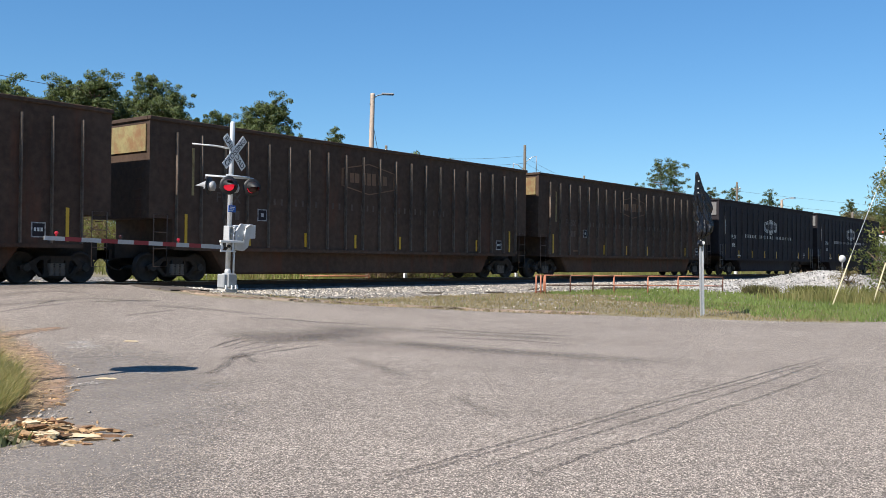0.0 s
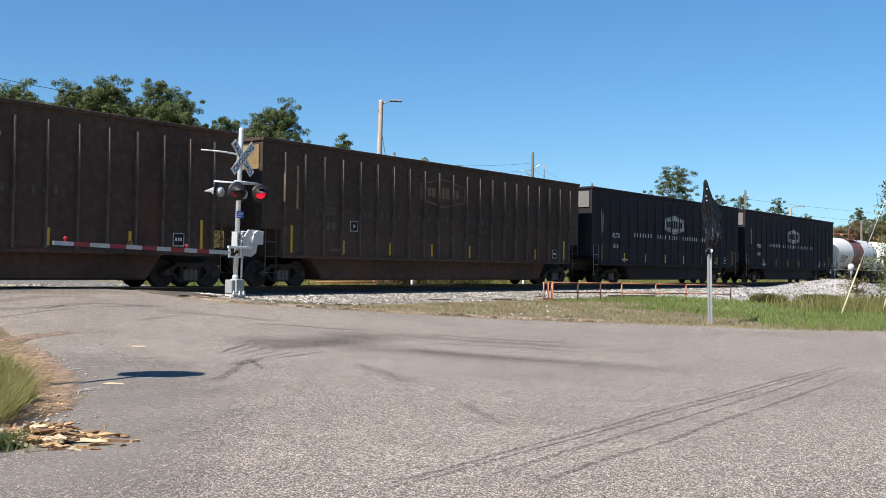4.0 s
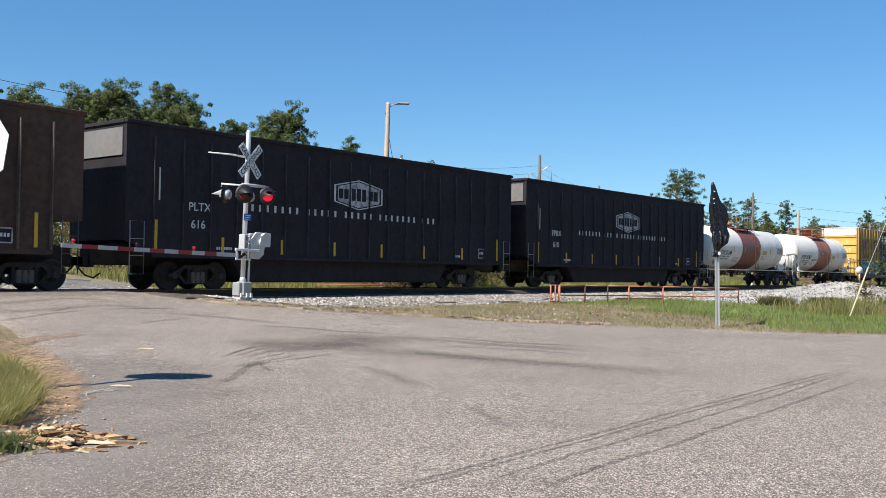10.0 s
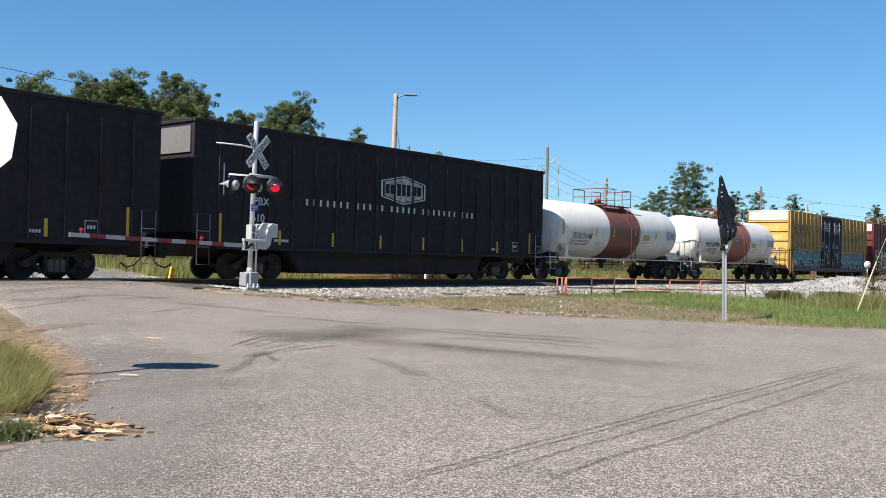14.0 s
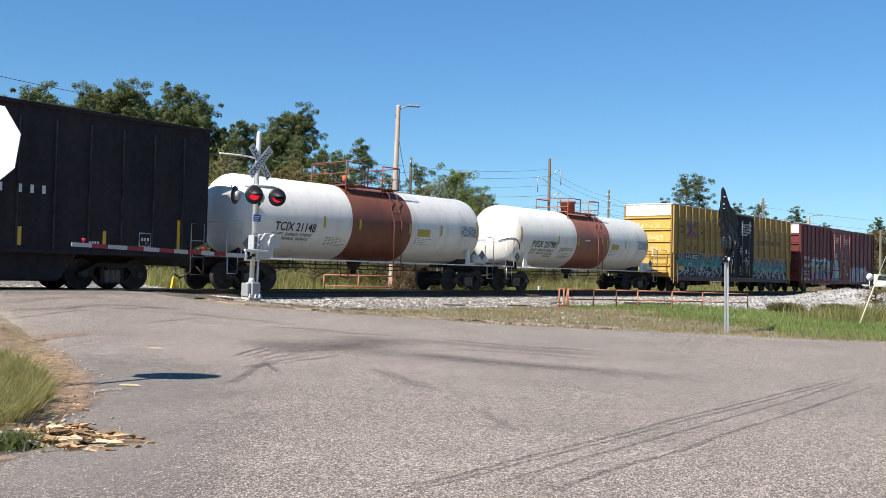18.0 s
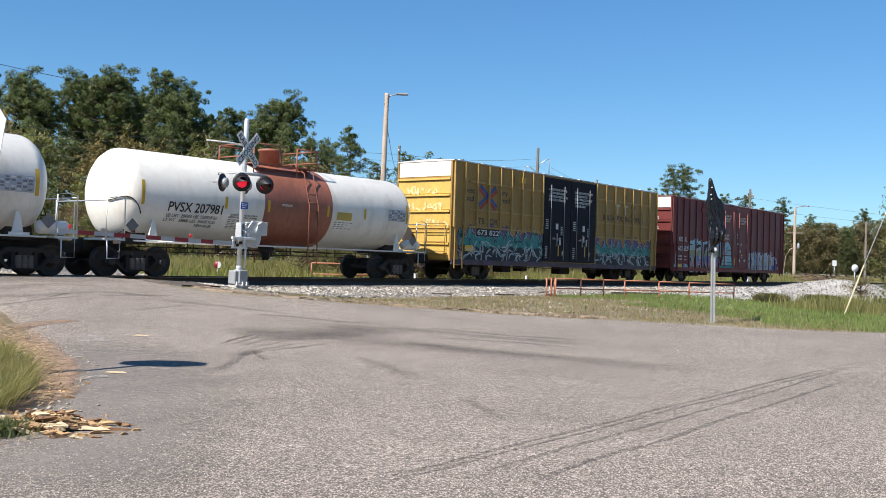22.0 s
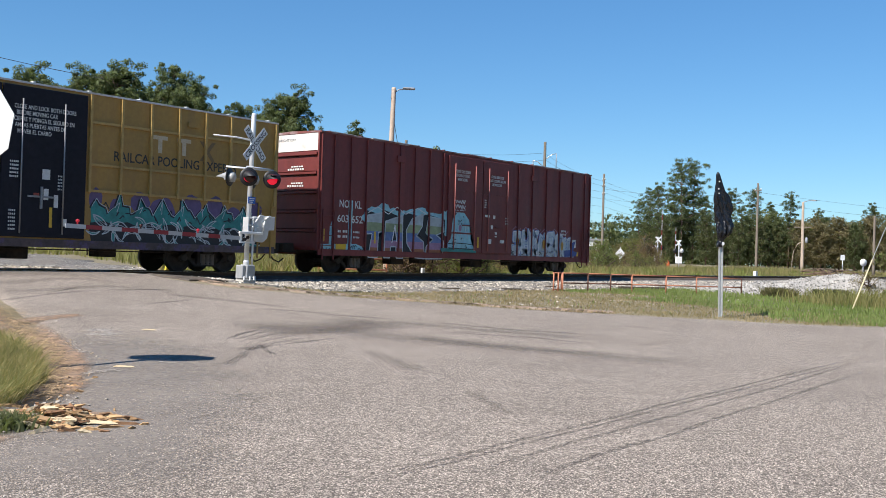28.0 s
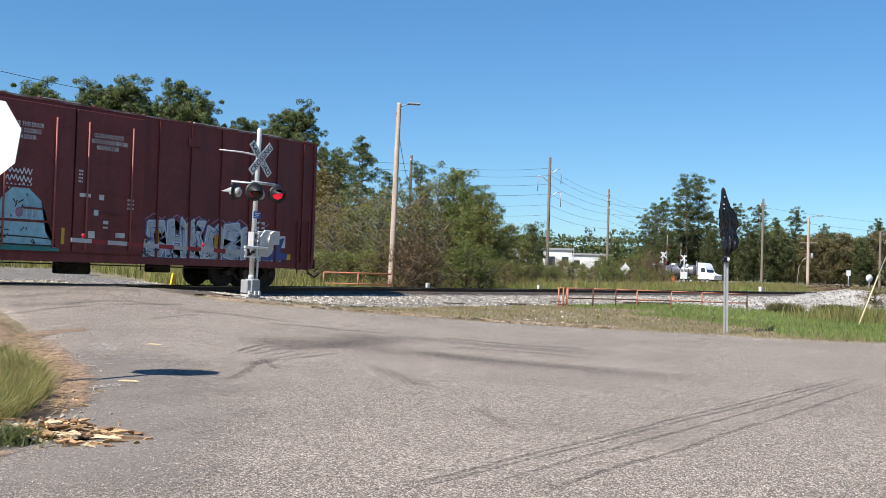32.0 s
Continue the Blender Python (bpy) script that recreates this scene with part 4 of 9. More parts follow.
deep_blue = surf("blue_spray_paint", (0.12, 0.18, 0.37), 0.6, var=0.3, scale=5, big=1.5)
moss = surf("green_spray_paint", (0.25, 0.3, 0.17), 0.6, var=0.3, scale=5, big=1.5)
ash = surf("grey_spray_paint", (0.38, 0.42, 0.44), 0.6, var=0.25, scale=5, big=1.5)
# dark sill colour with purple spray in patches
dark_sill = surf("dark_sprayed_sill", (0.07, 0.05, 0.05), 0.7, var=0.5, scale=7, big=1.0, tint=(0.1, 0.07, 0.16), amount=0.6, edge=(0.5, 0.6))
x_blue = surf("blue_mark_paint", (0.05, 0.08, 0.24), 0.6, var=0.2)
x_red = surf("red_mark_paint", (0.36, 0.06, 0.04), 0.6, var=0.2)
roof_white = surf("pale_roof", (0.6, 0.59, 0.57), 0.6, var=0.15, scale=6, tint=(0.35, 0.28, 0.22), amount=0.5)
roof_red = surf("dull_red_roof", (0.2, 0.06, 0.05), 0.6, var=0.2, scale=6, tint=(0.5, 0.47, 0.45), amount=0.6)


class Spray:
    """Layers of flat paint on a side at y, each a little prouder than the last."""

    def __init__(self, car, y, seed):
        self.car, self.y, self.rng = car, y, random.Random(seed)

    def layer(self, polys, material, lift):
        bm = B()
        for i, p in enumerate(polys):
            if len(p) > 2:
                vs = [bm.verts.new((x, self.y - lift - 0.0001 * (i % 25), z)) for x, z in p]
                bm.faces.new(vs)
        bmesh.ops.triangulate(bm, faces=bm.faces[:])
        me = bpy.data.meshes.new("graffiti")
        bm.to_mesh(me)
        bm.free()
        me.materials.append(material)
        ob = new("graffiti", me)
        ob.parent = self.car
        ob["kind"] = "stuff"
        return ob

    def blob(self, cx, cz, rx, rz, n=18, rough=0.18):
        return [(cx + rx * math.cos(a) * (1 + self.rng.uniform(-rough, rough)), cz + rz * math.sin(a) * (1 + self.rng.uniform(-rough, rough))) for a in [2 * math.pi * i / n for i in range(n)]]

    def stroke(self, pts, w):
        out = []
        for (x0, z0), (x1, z1) in zip(pts, pts[1:]):
            dx, dz = x1 - x0, z1 - z0
            k = w / 2 / max(1e-6, math.hypot(dx, dz))
            out.append([(x0 - dz * k, z0 + dx * k), (x1 - dz * k, z1 + dx * k), (x1 + dz * k, z1 - dx * k), (x0 + dz * k, z0 - dx * k)])
        return out

    def bands(self, polys, cuts, materials, lift):
        """Fill the shapes in level bands of colour."""
        for z0, z1, m in zip(cuts, cuts[1:], materials):
            cut = []
            for p in polys:
                for z, sgn in ((z0, 1), (z1, -1)):
                    q = []
                    for (xa, za), (xb, zb) in zip(p, p[1:] + p[:1]):
                        ia, ib = (za - z) * sgn >= 0, (zb - z) * sgn >= 0
                        if ia:
                            q.append((xa, za))
                        if ia != ib:
                            q.append((xa + (xb - xa) * (z - za) / (zb - za), z))
                    p = q
                    if len(p) < 3:
                        break
                if len(p) > 2:
                    cut.append(p)
            if cut:
                self.layer(cut, m, lift)

    def spiky(self, x0, x1, z0, z1, n, back, top, low, line):
        """A run of pointed interlocking letters over a dark tangle of leaf shapes."""
        r = self.rng
        w, h = (x1 - x0) / n, z1 - z0
        zm = z0 + 0.48 * h
        self.layer([self.blob(x0 + (i + r.random()) * w / 2, z0 + h * r.uniform(0.4, 0.86), w * r.uniform(0.25, 0.5), h * r.uniform(0.12, 0.26), 16, 0.1) for i in range(2 * n)], back, 0.003)
        tops, lines, dark, gleam, fills = [], [], [], [], []
        base = [(x0 - 0.1, z0 + 0.3 * h)] + [(x0 + (x1 - x0) * k / 24, z0 + r.uniform(0, 0.06) * h) for k in range(25)] + [(x1 + 0.15, z0 + 0.25 * h), (x1 + 0.05, zm + 0.1 * h), (x0, zm + 0.1 * h)]
        for i in range(n):
            a, b = x0 + i * w - 0.05 * w, x0 + (i + 1) * w + 0.1 * w
            p1, p2, p3 = (zm + h * r.uniform(*q) for q in ((0.32, 0.52), (0.12, 0.3), (0.24, 0.48)))
            lean = r.uniform(-0.12, 0.2) * w
            shape = [(a, zm - 0.06 * h), (a - 0.04 * w, zm + 0.2 * h), (a + 0.1 * w + lean, p1), (a + 0.3 * w, zm + 0.26 * h), (a + 0.52 * w + lean, p2), (a + 0.64 * w, zm + 0.1 * h), (b - 0.06 * w + lean, p3), (b - 0.12 * w, zm + 0.12 * h), (b, zm - 0.12 * h), (a + 0.55 * w, zm - 0.02 * h)]
            tops.append(shape)
            dark += self.stroke(shape[1:9], 0.1)
            gleam += self.stroke([(x + 0.03, z + 0.055) for x, z in shape[1:8]], 0.018)
            for _ in range(2):
                px, pz = r.uniform(a + 0.1 * w, b - 0.1 * w), r.uniform(zm, zm + 0.22 * h)
                lines += self.stroke([(px, pz), (px + r.uniform(-0.16, 0.16), pz + r.uniform(0.05, 0.2)), (px + r.uniform(-0.2, 0.2), pz + r.uniform(-0.15, 0.1))], 0.035)
            for k in range(6):
                px, pz = r.uniform(a, b), r.uniform(z0 + 0.1 * h, zm)
                ang, ln, bow = r.uniform(0, 6.28), r.uniform(0.14, 0.36), r.uniform(0.25, 0.6)
                c_, s_ = math.cos(ang), math.sin(ang)
                leaf = []
                for u, v in [(-1 + 0.25 * j, bow * (1 - (-1 + 0.25 * j) ** 2)) for j in range(9)] + [(1 - 0.4 * j, (bow - 0.3) * (1 - (1 - 0.4 * j) ** 2)) for j in range(1, 5)]:
                    leaf.append((px + (c_ * u - s_ * v) * ln, max(z0, pz + (s_ * u + c_ * v) * ln)))
                if k % 3 == 0:
                    fills.append(leaf)
                gleam += self.stroke(leaf[:9], 0.03)
                gleam += self.stroke(leaf[8:] + leaf[:1], 0.016)
        self.layer([base], low, 0.006)
        self.layer(dark, low, 0.0075)
        self.layer(tops, top, 0.0105)
        self.layer(fills, top, 0.0105)
        self.layer(lines, low, 0.0138)
        self.layer(gleam, line, 0.0165)


def boxcar(rear, L, paint, roof_mat, high, low, label):
    car = thing("boxcar", pose(rear, TRACK, RAIL), label, "railcar", "cars of the train")
    W2 = 1.55
    sets = []
    bm = B()
    box(bm, 0, L, -W2, W2, low, high - 0.08)
    part("body", bm, paint, car)
    bm = B()
    prism_pts = [(-W2 - 0.04, high - 0.08), (-W2 - 0.04, high - 0.03), (0, high + 0.02), (W2 + 0.04, high - 0.03), (W2 + 0.04, high - 0.08)]
    a = [bm.verts.new((-0.03, y, z)) for y, z in prism_pts]
    b = [bm.verts.new((L + 0.03, y, z)) for y, z in prism_pts]
    bm.faces.new(a)
    bm.faces.new(b[::-1])
    for i in range(5):
        bm.faces.new((a[i], a[(i + 1) % 5], b[(i + 1) % 5], b[i]))
    part("roof", bm, roof_mat, car)
    bm = B()
    box(bm, -0.04, 0.04, -W2 - 0.045, -W2 + 0.6, high - 0.04, high + 0.004)
    seam = mesh_of("roof_seam", bm, roof_mat)
    for i in range(12):
        again("roof_seam", seam, car, pose(0.4 + (L - 0.8) * i / 11, 0, 0))
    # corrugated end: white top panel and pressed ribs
    # the ochre car's ends take the lighter copy that stands for sunlight
    end_paint = sunlit_end_yellow if paint is yellow_mat else paint
    for x, s in ((0, -1), (L, 1)):
        bm = B()
        box(bm, min(x, x + s * 0.02), max(x, x + s * 0.02), -W2 + 0.06, W2 - 0.06, high - 0.72, high - 0.1)
        part("end_panel", bm, end_white, car, "white painted top of the end")
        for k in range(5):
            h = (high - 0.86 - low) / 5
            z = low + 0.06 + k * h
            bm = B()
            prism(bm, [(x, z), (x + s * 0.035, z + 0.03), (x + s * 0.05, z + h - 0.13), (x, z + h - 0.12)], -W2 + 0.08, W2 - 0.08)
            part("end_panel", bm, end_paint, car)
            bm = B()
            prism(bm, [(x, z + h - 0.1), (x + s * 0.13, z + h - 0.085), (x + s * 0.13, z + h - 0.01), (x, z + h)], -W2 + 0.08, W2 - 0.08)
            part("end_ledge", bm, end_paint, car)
        for y in (-W2, W2 - 0.08):
            bm = B()
            box(bm, min(x, x + s * 0.07), max(x, x + s * 0.07), y, y + 0.08, low, high - 0.1)
            part("corner_post", bm, paint, car)
        coupler(car, x + s * 0.5, s)
    bm = B()
    box(bm, -0.55, L + 0.55, -0.3, 0.3, 0.72, 1.05)
    part("centre_sill", bm, steel_dark, car)
    bm = B()
    for y in (-W2 - 0.03, W2 - 0.05):
        box(bm, 0, L, y, y + 0.08, low - 0.16, low + 0.06)
    part("side_sill", bm, dark_sill if paint is yellow_mat else paint, car)
    for name, px, w, h in (("brake_valve", 4.6, 0.7, 0.35), ("brake_reservoir", 6.2, 0.45, 0.3), ("brake_cylinder", 9.6, 0.9, 0.4), ("equipment_box", 12.6, 0.6, 0.3)):
        bm = B()
        box(bm, px, px + w, -0.9, -0.35, low - 0.1 - h, low - 0.1)
        part(name, bm, steel_dark, car, bevel=0.03)
    bm = B()
    tube(bm, [(3.6, -1.3, low - 0.22), (L - 3.6, -1.3, low - 0.22)], 0.02, 6)
    for i in range(5):
        x = 4 + (L - 8) * i / 4
        tube(bm, [(x, -1.3, low - 0.1), (x, -1.3, low - 0.35)], 0.02, 6)
    part("brake_pipe", bm, steel_dark, car)
    bogie(car, 2.35, sets)
    bogie(car, L - 2.35, sets)
    cars.append((car, rear, sets))
    return car, W2


def yellow_boxcar():
    L, high, low = 18.7, 5.12, 0.82
    car, W2 = boxcar(-16.58, L, yellow_mat, roof_white, high, low, "ochre-yellow boxcar with black doors and graffiti along its lower side")
    doors = (6.9, 9.3, 11.75)
    xs = [0.08] + [0.79 + 0.86 * i for i in range(8)] + [11.85 + 0.98 * i for i in range(7)] + [L - 0.08]
    bm = B()
    box(bm, -0.035, 0.035, -0.085, 0.0, 2.25, high - 0.1)
    up = mesh_of("side_post", bm, pale_ochre)
    for x in xs:
        again("side_post", up, car, pose(x, -W2, 0))
    for z in (2.3, 3.05, 4.25):
        for x0, x1 in ((1.1, 6.86), (11.86, L - 0.95)):
            bm = B()
            box(bm, x0, x1, -W2 - 0.055, -W2, z - 0.035, z + 0.035)
            part("side_rail", bm, pale_ochre, car)
    for x0, x1 in zip(doors, doors[1:]):
        door = new("plug_door")
        door.parent = car
        bm = B()
        box(bm, x0 + 0.02, x1 - 0.02, -W2 - 0.07, -W2, low + 0.1, high - 0.16)
        part("door_panel", bm, navy_mat, door, "black door panel", bevel=0.012)
        for dx in (0.55, 1.75):
            bm = B()
            tube(bm, [(x0 + dx, -W2 - 0.1, low + 0.2), (x0 + dx, -W2 - 0.1, high - 0.5)], 0.022, 6)
            part("lock_rod", bm, rod_grey, door, "grey locking rod")
        bm = B()
        box(bm, x0 + 1.1, x0 + 1.16, -W2 - 0.12, -W2 - 0.07, 1.7, 2.3)
        box(bm, x0 + 0.75, x0 + 1.5, -W2 - 0.1, -W2 - 0.07, 2.0, 2.05)
        part("door_handle", bm, rod_grey, door)
        y = -W2 - 0.073
    y = -W2 - 0.074
    side_text(car, "CLOSE THIS DOOR BEFORE\n   CLOSING MAIN DOOR\nCIERRE ESTA PUERTA ANTES\nDE LA PUERTA PRINCIPAL", 7.25, 4.35, 0.165, letter_white, y, 1.7)
    side_text(car, "CLOSE AND LOCK BOTH DOORS\n  BEFORE MOVING CAR\nCIERRE Y PONGA EL SEGURO EN\n AMBAS PUERTAS ANTES DE\n   MOVER EL CARRO", 9.62, 4.35, 0.165, letter_white, y, 1.75)
    for x in (7.0, 9.5):
        for i in range(5):
            bars(car, x + 0.05, 2.9 - i * 0.1, (5,), 0.05, letter_white, y, gap=0.4)
            bars(car, x + 1.4, 2.6 - i * 0.09, (4,), 0.045, letter_white, y, gap=0.4)
        for i in range(6):
            bars(car, x + 0.05, 1.6 - i * 0.1, (4,), 0.05, letter_white, y, gap=0.4)
        for k, (dx, z, w, h) in enumerate(((0.95, 2.5, 0.22, 0.28), (1.0, 1.95, 0.14, 0.3), (0.72, 2.0, 0.16, 0.12), (1.3, 1.75, 0.12, 0.35), (1.55, 1.25, 0.14, 0.2))):
            bm = B()
            box(bm, x + dx, x + dx + w, y - 0.004, y + 0.002, z, z + h)
            part("decal", bm, letter_white if k != 2 else x_red, car)
        bm = B()
        box(bm, x + 1.18, x + 1.26, y - 0.004, y + 0.002, 1.2, 1.75)
        part("reflector", bm, reflector, car)
    y = -W2 - 0.003
    side_text(car, "next\nload", 0.87, 3.76, 0.34, letter_black, y, 0.62)
    side_text(car, "any\nroad", 3.47, 3.82, 0.34, letter_black, y, 0.64)
    # crossed mark of two colours
    rank = 0
    for a, b, first, second in (((1.86, 4.06), (3.1, 3.2), x_blue, x_red), ((3.1, 4.06), (1.86, 3.2), x_red, x_blue)):
        dx, dz = b[0] - a[0], b[1] - a[1]
        k = 1 / math.hypot(dx, dz)
        for o, mat_ in ((0.085, first), (-0.085, second)):
            bm = B()
            rank += 1
            prism(bm, [(p[0] - dz * k * w, p[1] + dx * k * w) for p, w in ((a, o - 0.075), (b, o - 0.075), (b, o + 0.075), (a, o + 0.075))], -W2 - 0.003 - 0.0015 * rank, -W2 + 0.001)
            part("crossed_mark", bm, mat_, car)
    side_text(car, "TB   OX", 1.79, 2.47, 0.36, letter_black, y, 1.47)
    # pooling line at the other half, faded square letters above it as plain shapes
    side_text(car, "RAILCAR POOLING EXPERTS", 12.6, 3.22, 0.4, letter_black, y, 4.4)
    for x, w in ((13.9, 0.5), (14.75, 0.5), (15.6, 0.55)):
        bm = B()
        if x > 15:
            for s_ in (-1, 1):
                prism(bm, [(x + w / 2 - s_ * 0.3, 4.12), (x + w / 2 - s_ * 0.16, 4.12), (x + w / 2 + s_ * 0.3, 3.5), (x + w / 2 + s_ * 0.16, 3.5)], -W2 - 0.005 - 0.001 * s_, -W2 + 0.001)
        else:
            box(bm, x, x + w, -W2 - 0.004, -W2 + 0.001, 4.0, 4.12)
        if x < 15:
            box(bm, x + w / 2 - 0.07, x + w / 2 + 0.07, -W2 - 0.004, -W2 + 0.001, 3.6, 3.998)
        part("faded_emblem", bm, faded_grey if x < 15 else emblem_brown, car)
    bm = B()
    box(bm, 15.1, 15.5, -W2 - 0.05, -W2, 4.5, 4.66)
    part("vent_plate", bm, yellow_mat, car)
    bm = B()
    box(bm, 4.45, 4.75, -W2 - 0.05, -W2, 4.42, 4.72)
    part("vent_plate", bm, yellow_mat, car)
    bm = B()
    box(bm, 5.0, 5.3, -W2 - 0.08, -W2, 4.5, 4.75)
    part("vent_plate", bm, reflector, car)
    # number board and graffiti
    sp = Spray(car, -W2, 3)
    sp.spiky(0.5, 6.85, 0.72, 2.5, 9, purple, teal, ink, pale)
    bm = B()
    box(bm, 1.68, 3.38, -W2 - 0.02, -W2 - 0.016, 1.92, 2.26)
    part("number_board", bm, ink, car)
    side_text(car, "673 822", 1.74, 1.98, 0.32, letter_white, -W2 - 0.023, 1.58)
    sp = Spray(car, -W2, 8)
    sp.spiky(12.0, 18.0, 0.75, 2.3, 8, purple, teal, ink, pale)
    bm = B()
    box(bm, 0.9, 1.5, -W2 - 0.016, -W2, 1.25, 1.5)
    part("stencil_board", bm, reflector, car)
    # looping spray on the end
    rng = random.Random(4)
    bm = B()
    lift = 0.0
    for z0, y0, count in ((3.62, 1.05, 6), (2.88, 1.05, 7), (2.2, -0.2, 4)):
        for i in range(count):
            yc = y0 - 0.3 * i - 0.15
            nodes_ = [(yc + rng.uniform(-0.15, 0.15), z0 + rng.uniform(0, 0.4)) for _ in range(4)]
            for p, q in zip(nodes_, nodes_[1:] + nodes_[:1]):
                uy, uz = q[0] - p[0], q[1] - p[1]
                k = rng.uniform(0.025, 0.05) / max(0.05, math.hypot(uy, uz))
                lift += 0.00004
                bm.faces.new([bm.verts.new((-0.055 - lift, y_, z_)) for y_, z_ in ((p[0] - uz * k, p[1] + uy * k), (q[0] - uz * k, q[1] + uy * k), (q[0] + uz * k, q[1] - uy * k), (p[0] + uz * k, p[1] - uy * k))])
    tagged(part("end_graffiti", bm, faint_chalk, car, "white sprayed letters"), kind="stuff")
    ladder(car, 0.15, -W2 - 0.05, 0.5, 2.35, 5, yellow_mat, 0.55)
    ladder(car, L - 0.75, -W2 - 0.05, 0.5, 2.35, 5, yellow_mat, 0.55)
    bm = B()
    for yy in (-1.3, -0.2):
        tube(bm, [(-0.16, yy, 0.9), (-0.16, yy, 2.4)], 0.02, 6)
    for z in (1.2, 1.6, 2.0, 2.38):
        tube(bm, [(-0.16, -1.3, z), (-0.16, -0.2, z)], 0.018, 6)
    tube(bm, [(-0.16, -1.5, 2.1), (-0.16, 1.5, 2.1)], 0.02, 6)
    part("end_grab_irons", bm, yellow_mat, car)
    bm = B()
    lathe(bm, [(0.32, -0.02), (0.34, 0), (0.32, 0.02)], 20, "x", pose(-0.28, 0.75, 1.9))
    box(bm, -0.28, -0.05, 0.68, 0.82, 1.7, 2.0)
    part("brake_wheel", bm, steel_dark, car)
    bm = B()
    box(bm, -0.35, -0.1, -1.4, 1.4, 1.08, 1.13)
    part("end_step", bm, yellow_mat, car)


faint_chalk = surf("faint_white_spray", (0.7, 0.56, 0.28), 0.7, var=0.4, scale=9, big=3, tint=(0.62, 0.42, 0.12), amount=0.8)
# paler than the side sheets, for posts and rails
pale_ochre = surf("pale_ochre_paint", (0.4, 0.255, 0.08), 0.6, var=0.25, scale=9, tint=(0.3, 0.17, 0.05), amount=0.5)
rod_grey = surf("grey_lock_rod", (0.24, 0.24, 0.25), 0.5, 0.4, var=0.2)
emblem_brown = surf("faded_dark_emblem", (0.17, 0.11, 0.05), 0.7, var=0.3, scale=9)
faded_grey = surf("faded_grey_paint", (0.5, 0.42, 0.3), 0.7, var=0.2, scale=12, tint=(0.4, 0.25, 0.08), amount=0.7)


def red_boxcar():
    L, high, low = 18.5, 5.12, 0.82
    car, W2 = boxcar(4.14, L, red_mat, roof_red, high, low, "oxide-red boxcar at the train's end with graffiti along its side")
    d0, d1, d2 = 7.15, 8.75, 11.7
    bm = B()
    box(bm, -0.03, 0.03, -0.06, 0, low + 0.05, high - 0.12)
    rib = mesh_of("side_post", bm, red_mat)
    for x in [0.06, 0.68, 1.53, 2.36, 3.3, 4.21, 5.08, 6.0, 6.85] + [12.2 + 1.15 * i for i in range(6)] + [L - 0.06]:
        again("side_post", rib, car, pose(x, -W2, 0))
        again("side_post", rib, car, pose(x, W2, 0, 0, 0, 180))
    for x0, x1 in ((0.4, 1.7), (2.6, 5.2), (8.5, 9.6), (13.4, 16.9)):
        bm = B()
        box(bm, x0, x1, -W2 - 0.05, -W2 + 0.5, high - 0.026, high - 0.005)
        part("roof_patch", bm, end_white, car, "pale weathered patch on the roof's edge")
    for x0, x1 in ((d0, d1 + 0.7), (d1 + 0.75, d2)):
        door = new("sliding_door")
        door.parent = car
        bm = B()
        box(bm, x0, x1, -W2 - 0.08, -W2, low + 0.12, high - 0.18)
        part("door_panel", bm, red_mat, door, bevel=0.012)
        for z in (1.7, 2.6, 3.5, 4.4):
            bm = B()
            box(bm, x0 + 0.05, x1 - 0.05, -W2 - 0.1, -W2 - 0.08, z, z + 0.07)
            part("door_rib", bm, red_mat, door)
        for dx in (0.36, 1.75):
            bm = B()
            tube(bm, [(x0 + dx, -W2 - 0.12, low + 0.2), (x0 + dx, -W2 - 0.12, high - 0.5)], 0.025, 6)
            part("lock_rod", bm, red_bright, door)
        bm = B()
        box(bm, x0 + 0.9, x0 + 1.5, -W2 - 0.13, -W2 - 0.1, 2.05, 2.1)
        part("door_handle", bm, red_mat, door)
    y = -W2 - 0.084
    side_text(car, "CLOSE THIS DOOR\nBEFORE CLOSING\n    MAIN DOOR", 7.55, 4.26, 0.17, letter_white, y - 0.02, 0.98)
    side_text(car, "  CLOSE AND LOCK\nBOTH DOORS BEFORE\n     MOVING CAR", 9.95, 4.22, 0.17, letter_white, y - 0.02, 1.12)
    for i in range(4):
        bars(car, d1 + 0.85, 3.2 - i * 0.1, (3,), 0.05, letter_white, y)
        bars(car, d2 - 0.55, 2.6 - i * 0.12, (4,), 0.06, letter_white, y)
    for dx, z, w, h in ((0.9, 2.5, 0.34, 0.1), (1.5, 2.45, 0.15, 0.15), (1.35, 2.0, 0.14, 0.16), (1.65, 1.65, 0.16, 0.22), (1.2, 1.35, 0.2, 0.2), (2.05, 1.4, 0.3, 0.14)):
        bm = B()
        box(bm, d1 + dx, d1 + dx + w, y - 0.004, y + 0.002, z, z + h)
        part("decal", bm, letter_white, car)
    y = -W2 - 0.003
    side_text(car, "NO   KL", 0.98, 2.42, 0.4, letter_white, y, 1.15)
    side_text(car, "603 652", 0.9, 1.88, 0.38, letter_white, y, 1.3)
    for i in range(2):
        bars(car, 0.95, 1.5 - 0.19 * i, (2, 3), 0.09, letter_white, y)
        bars(car, 1.75, 1.5 - 0.19 * i, (5,), 0.07, letter_white, y)
    sp = Spray(car, -W2, 21)
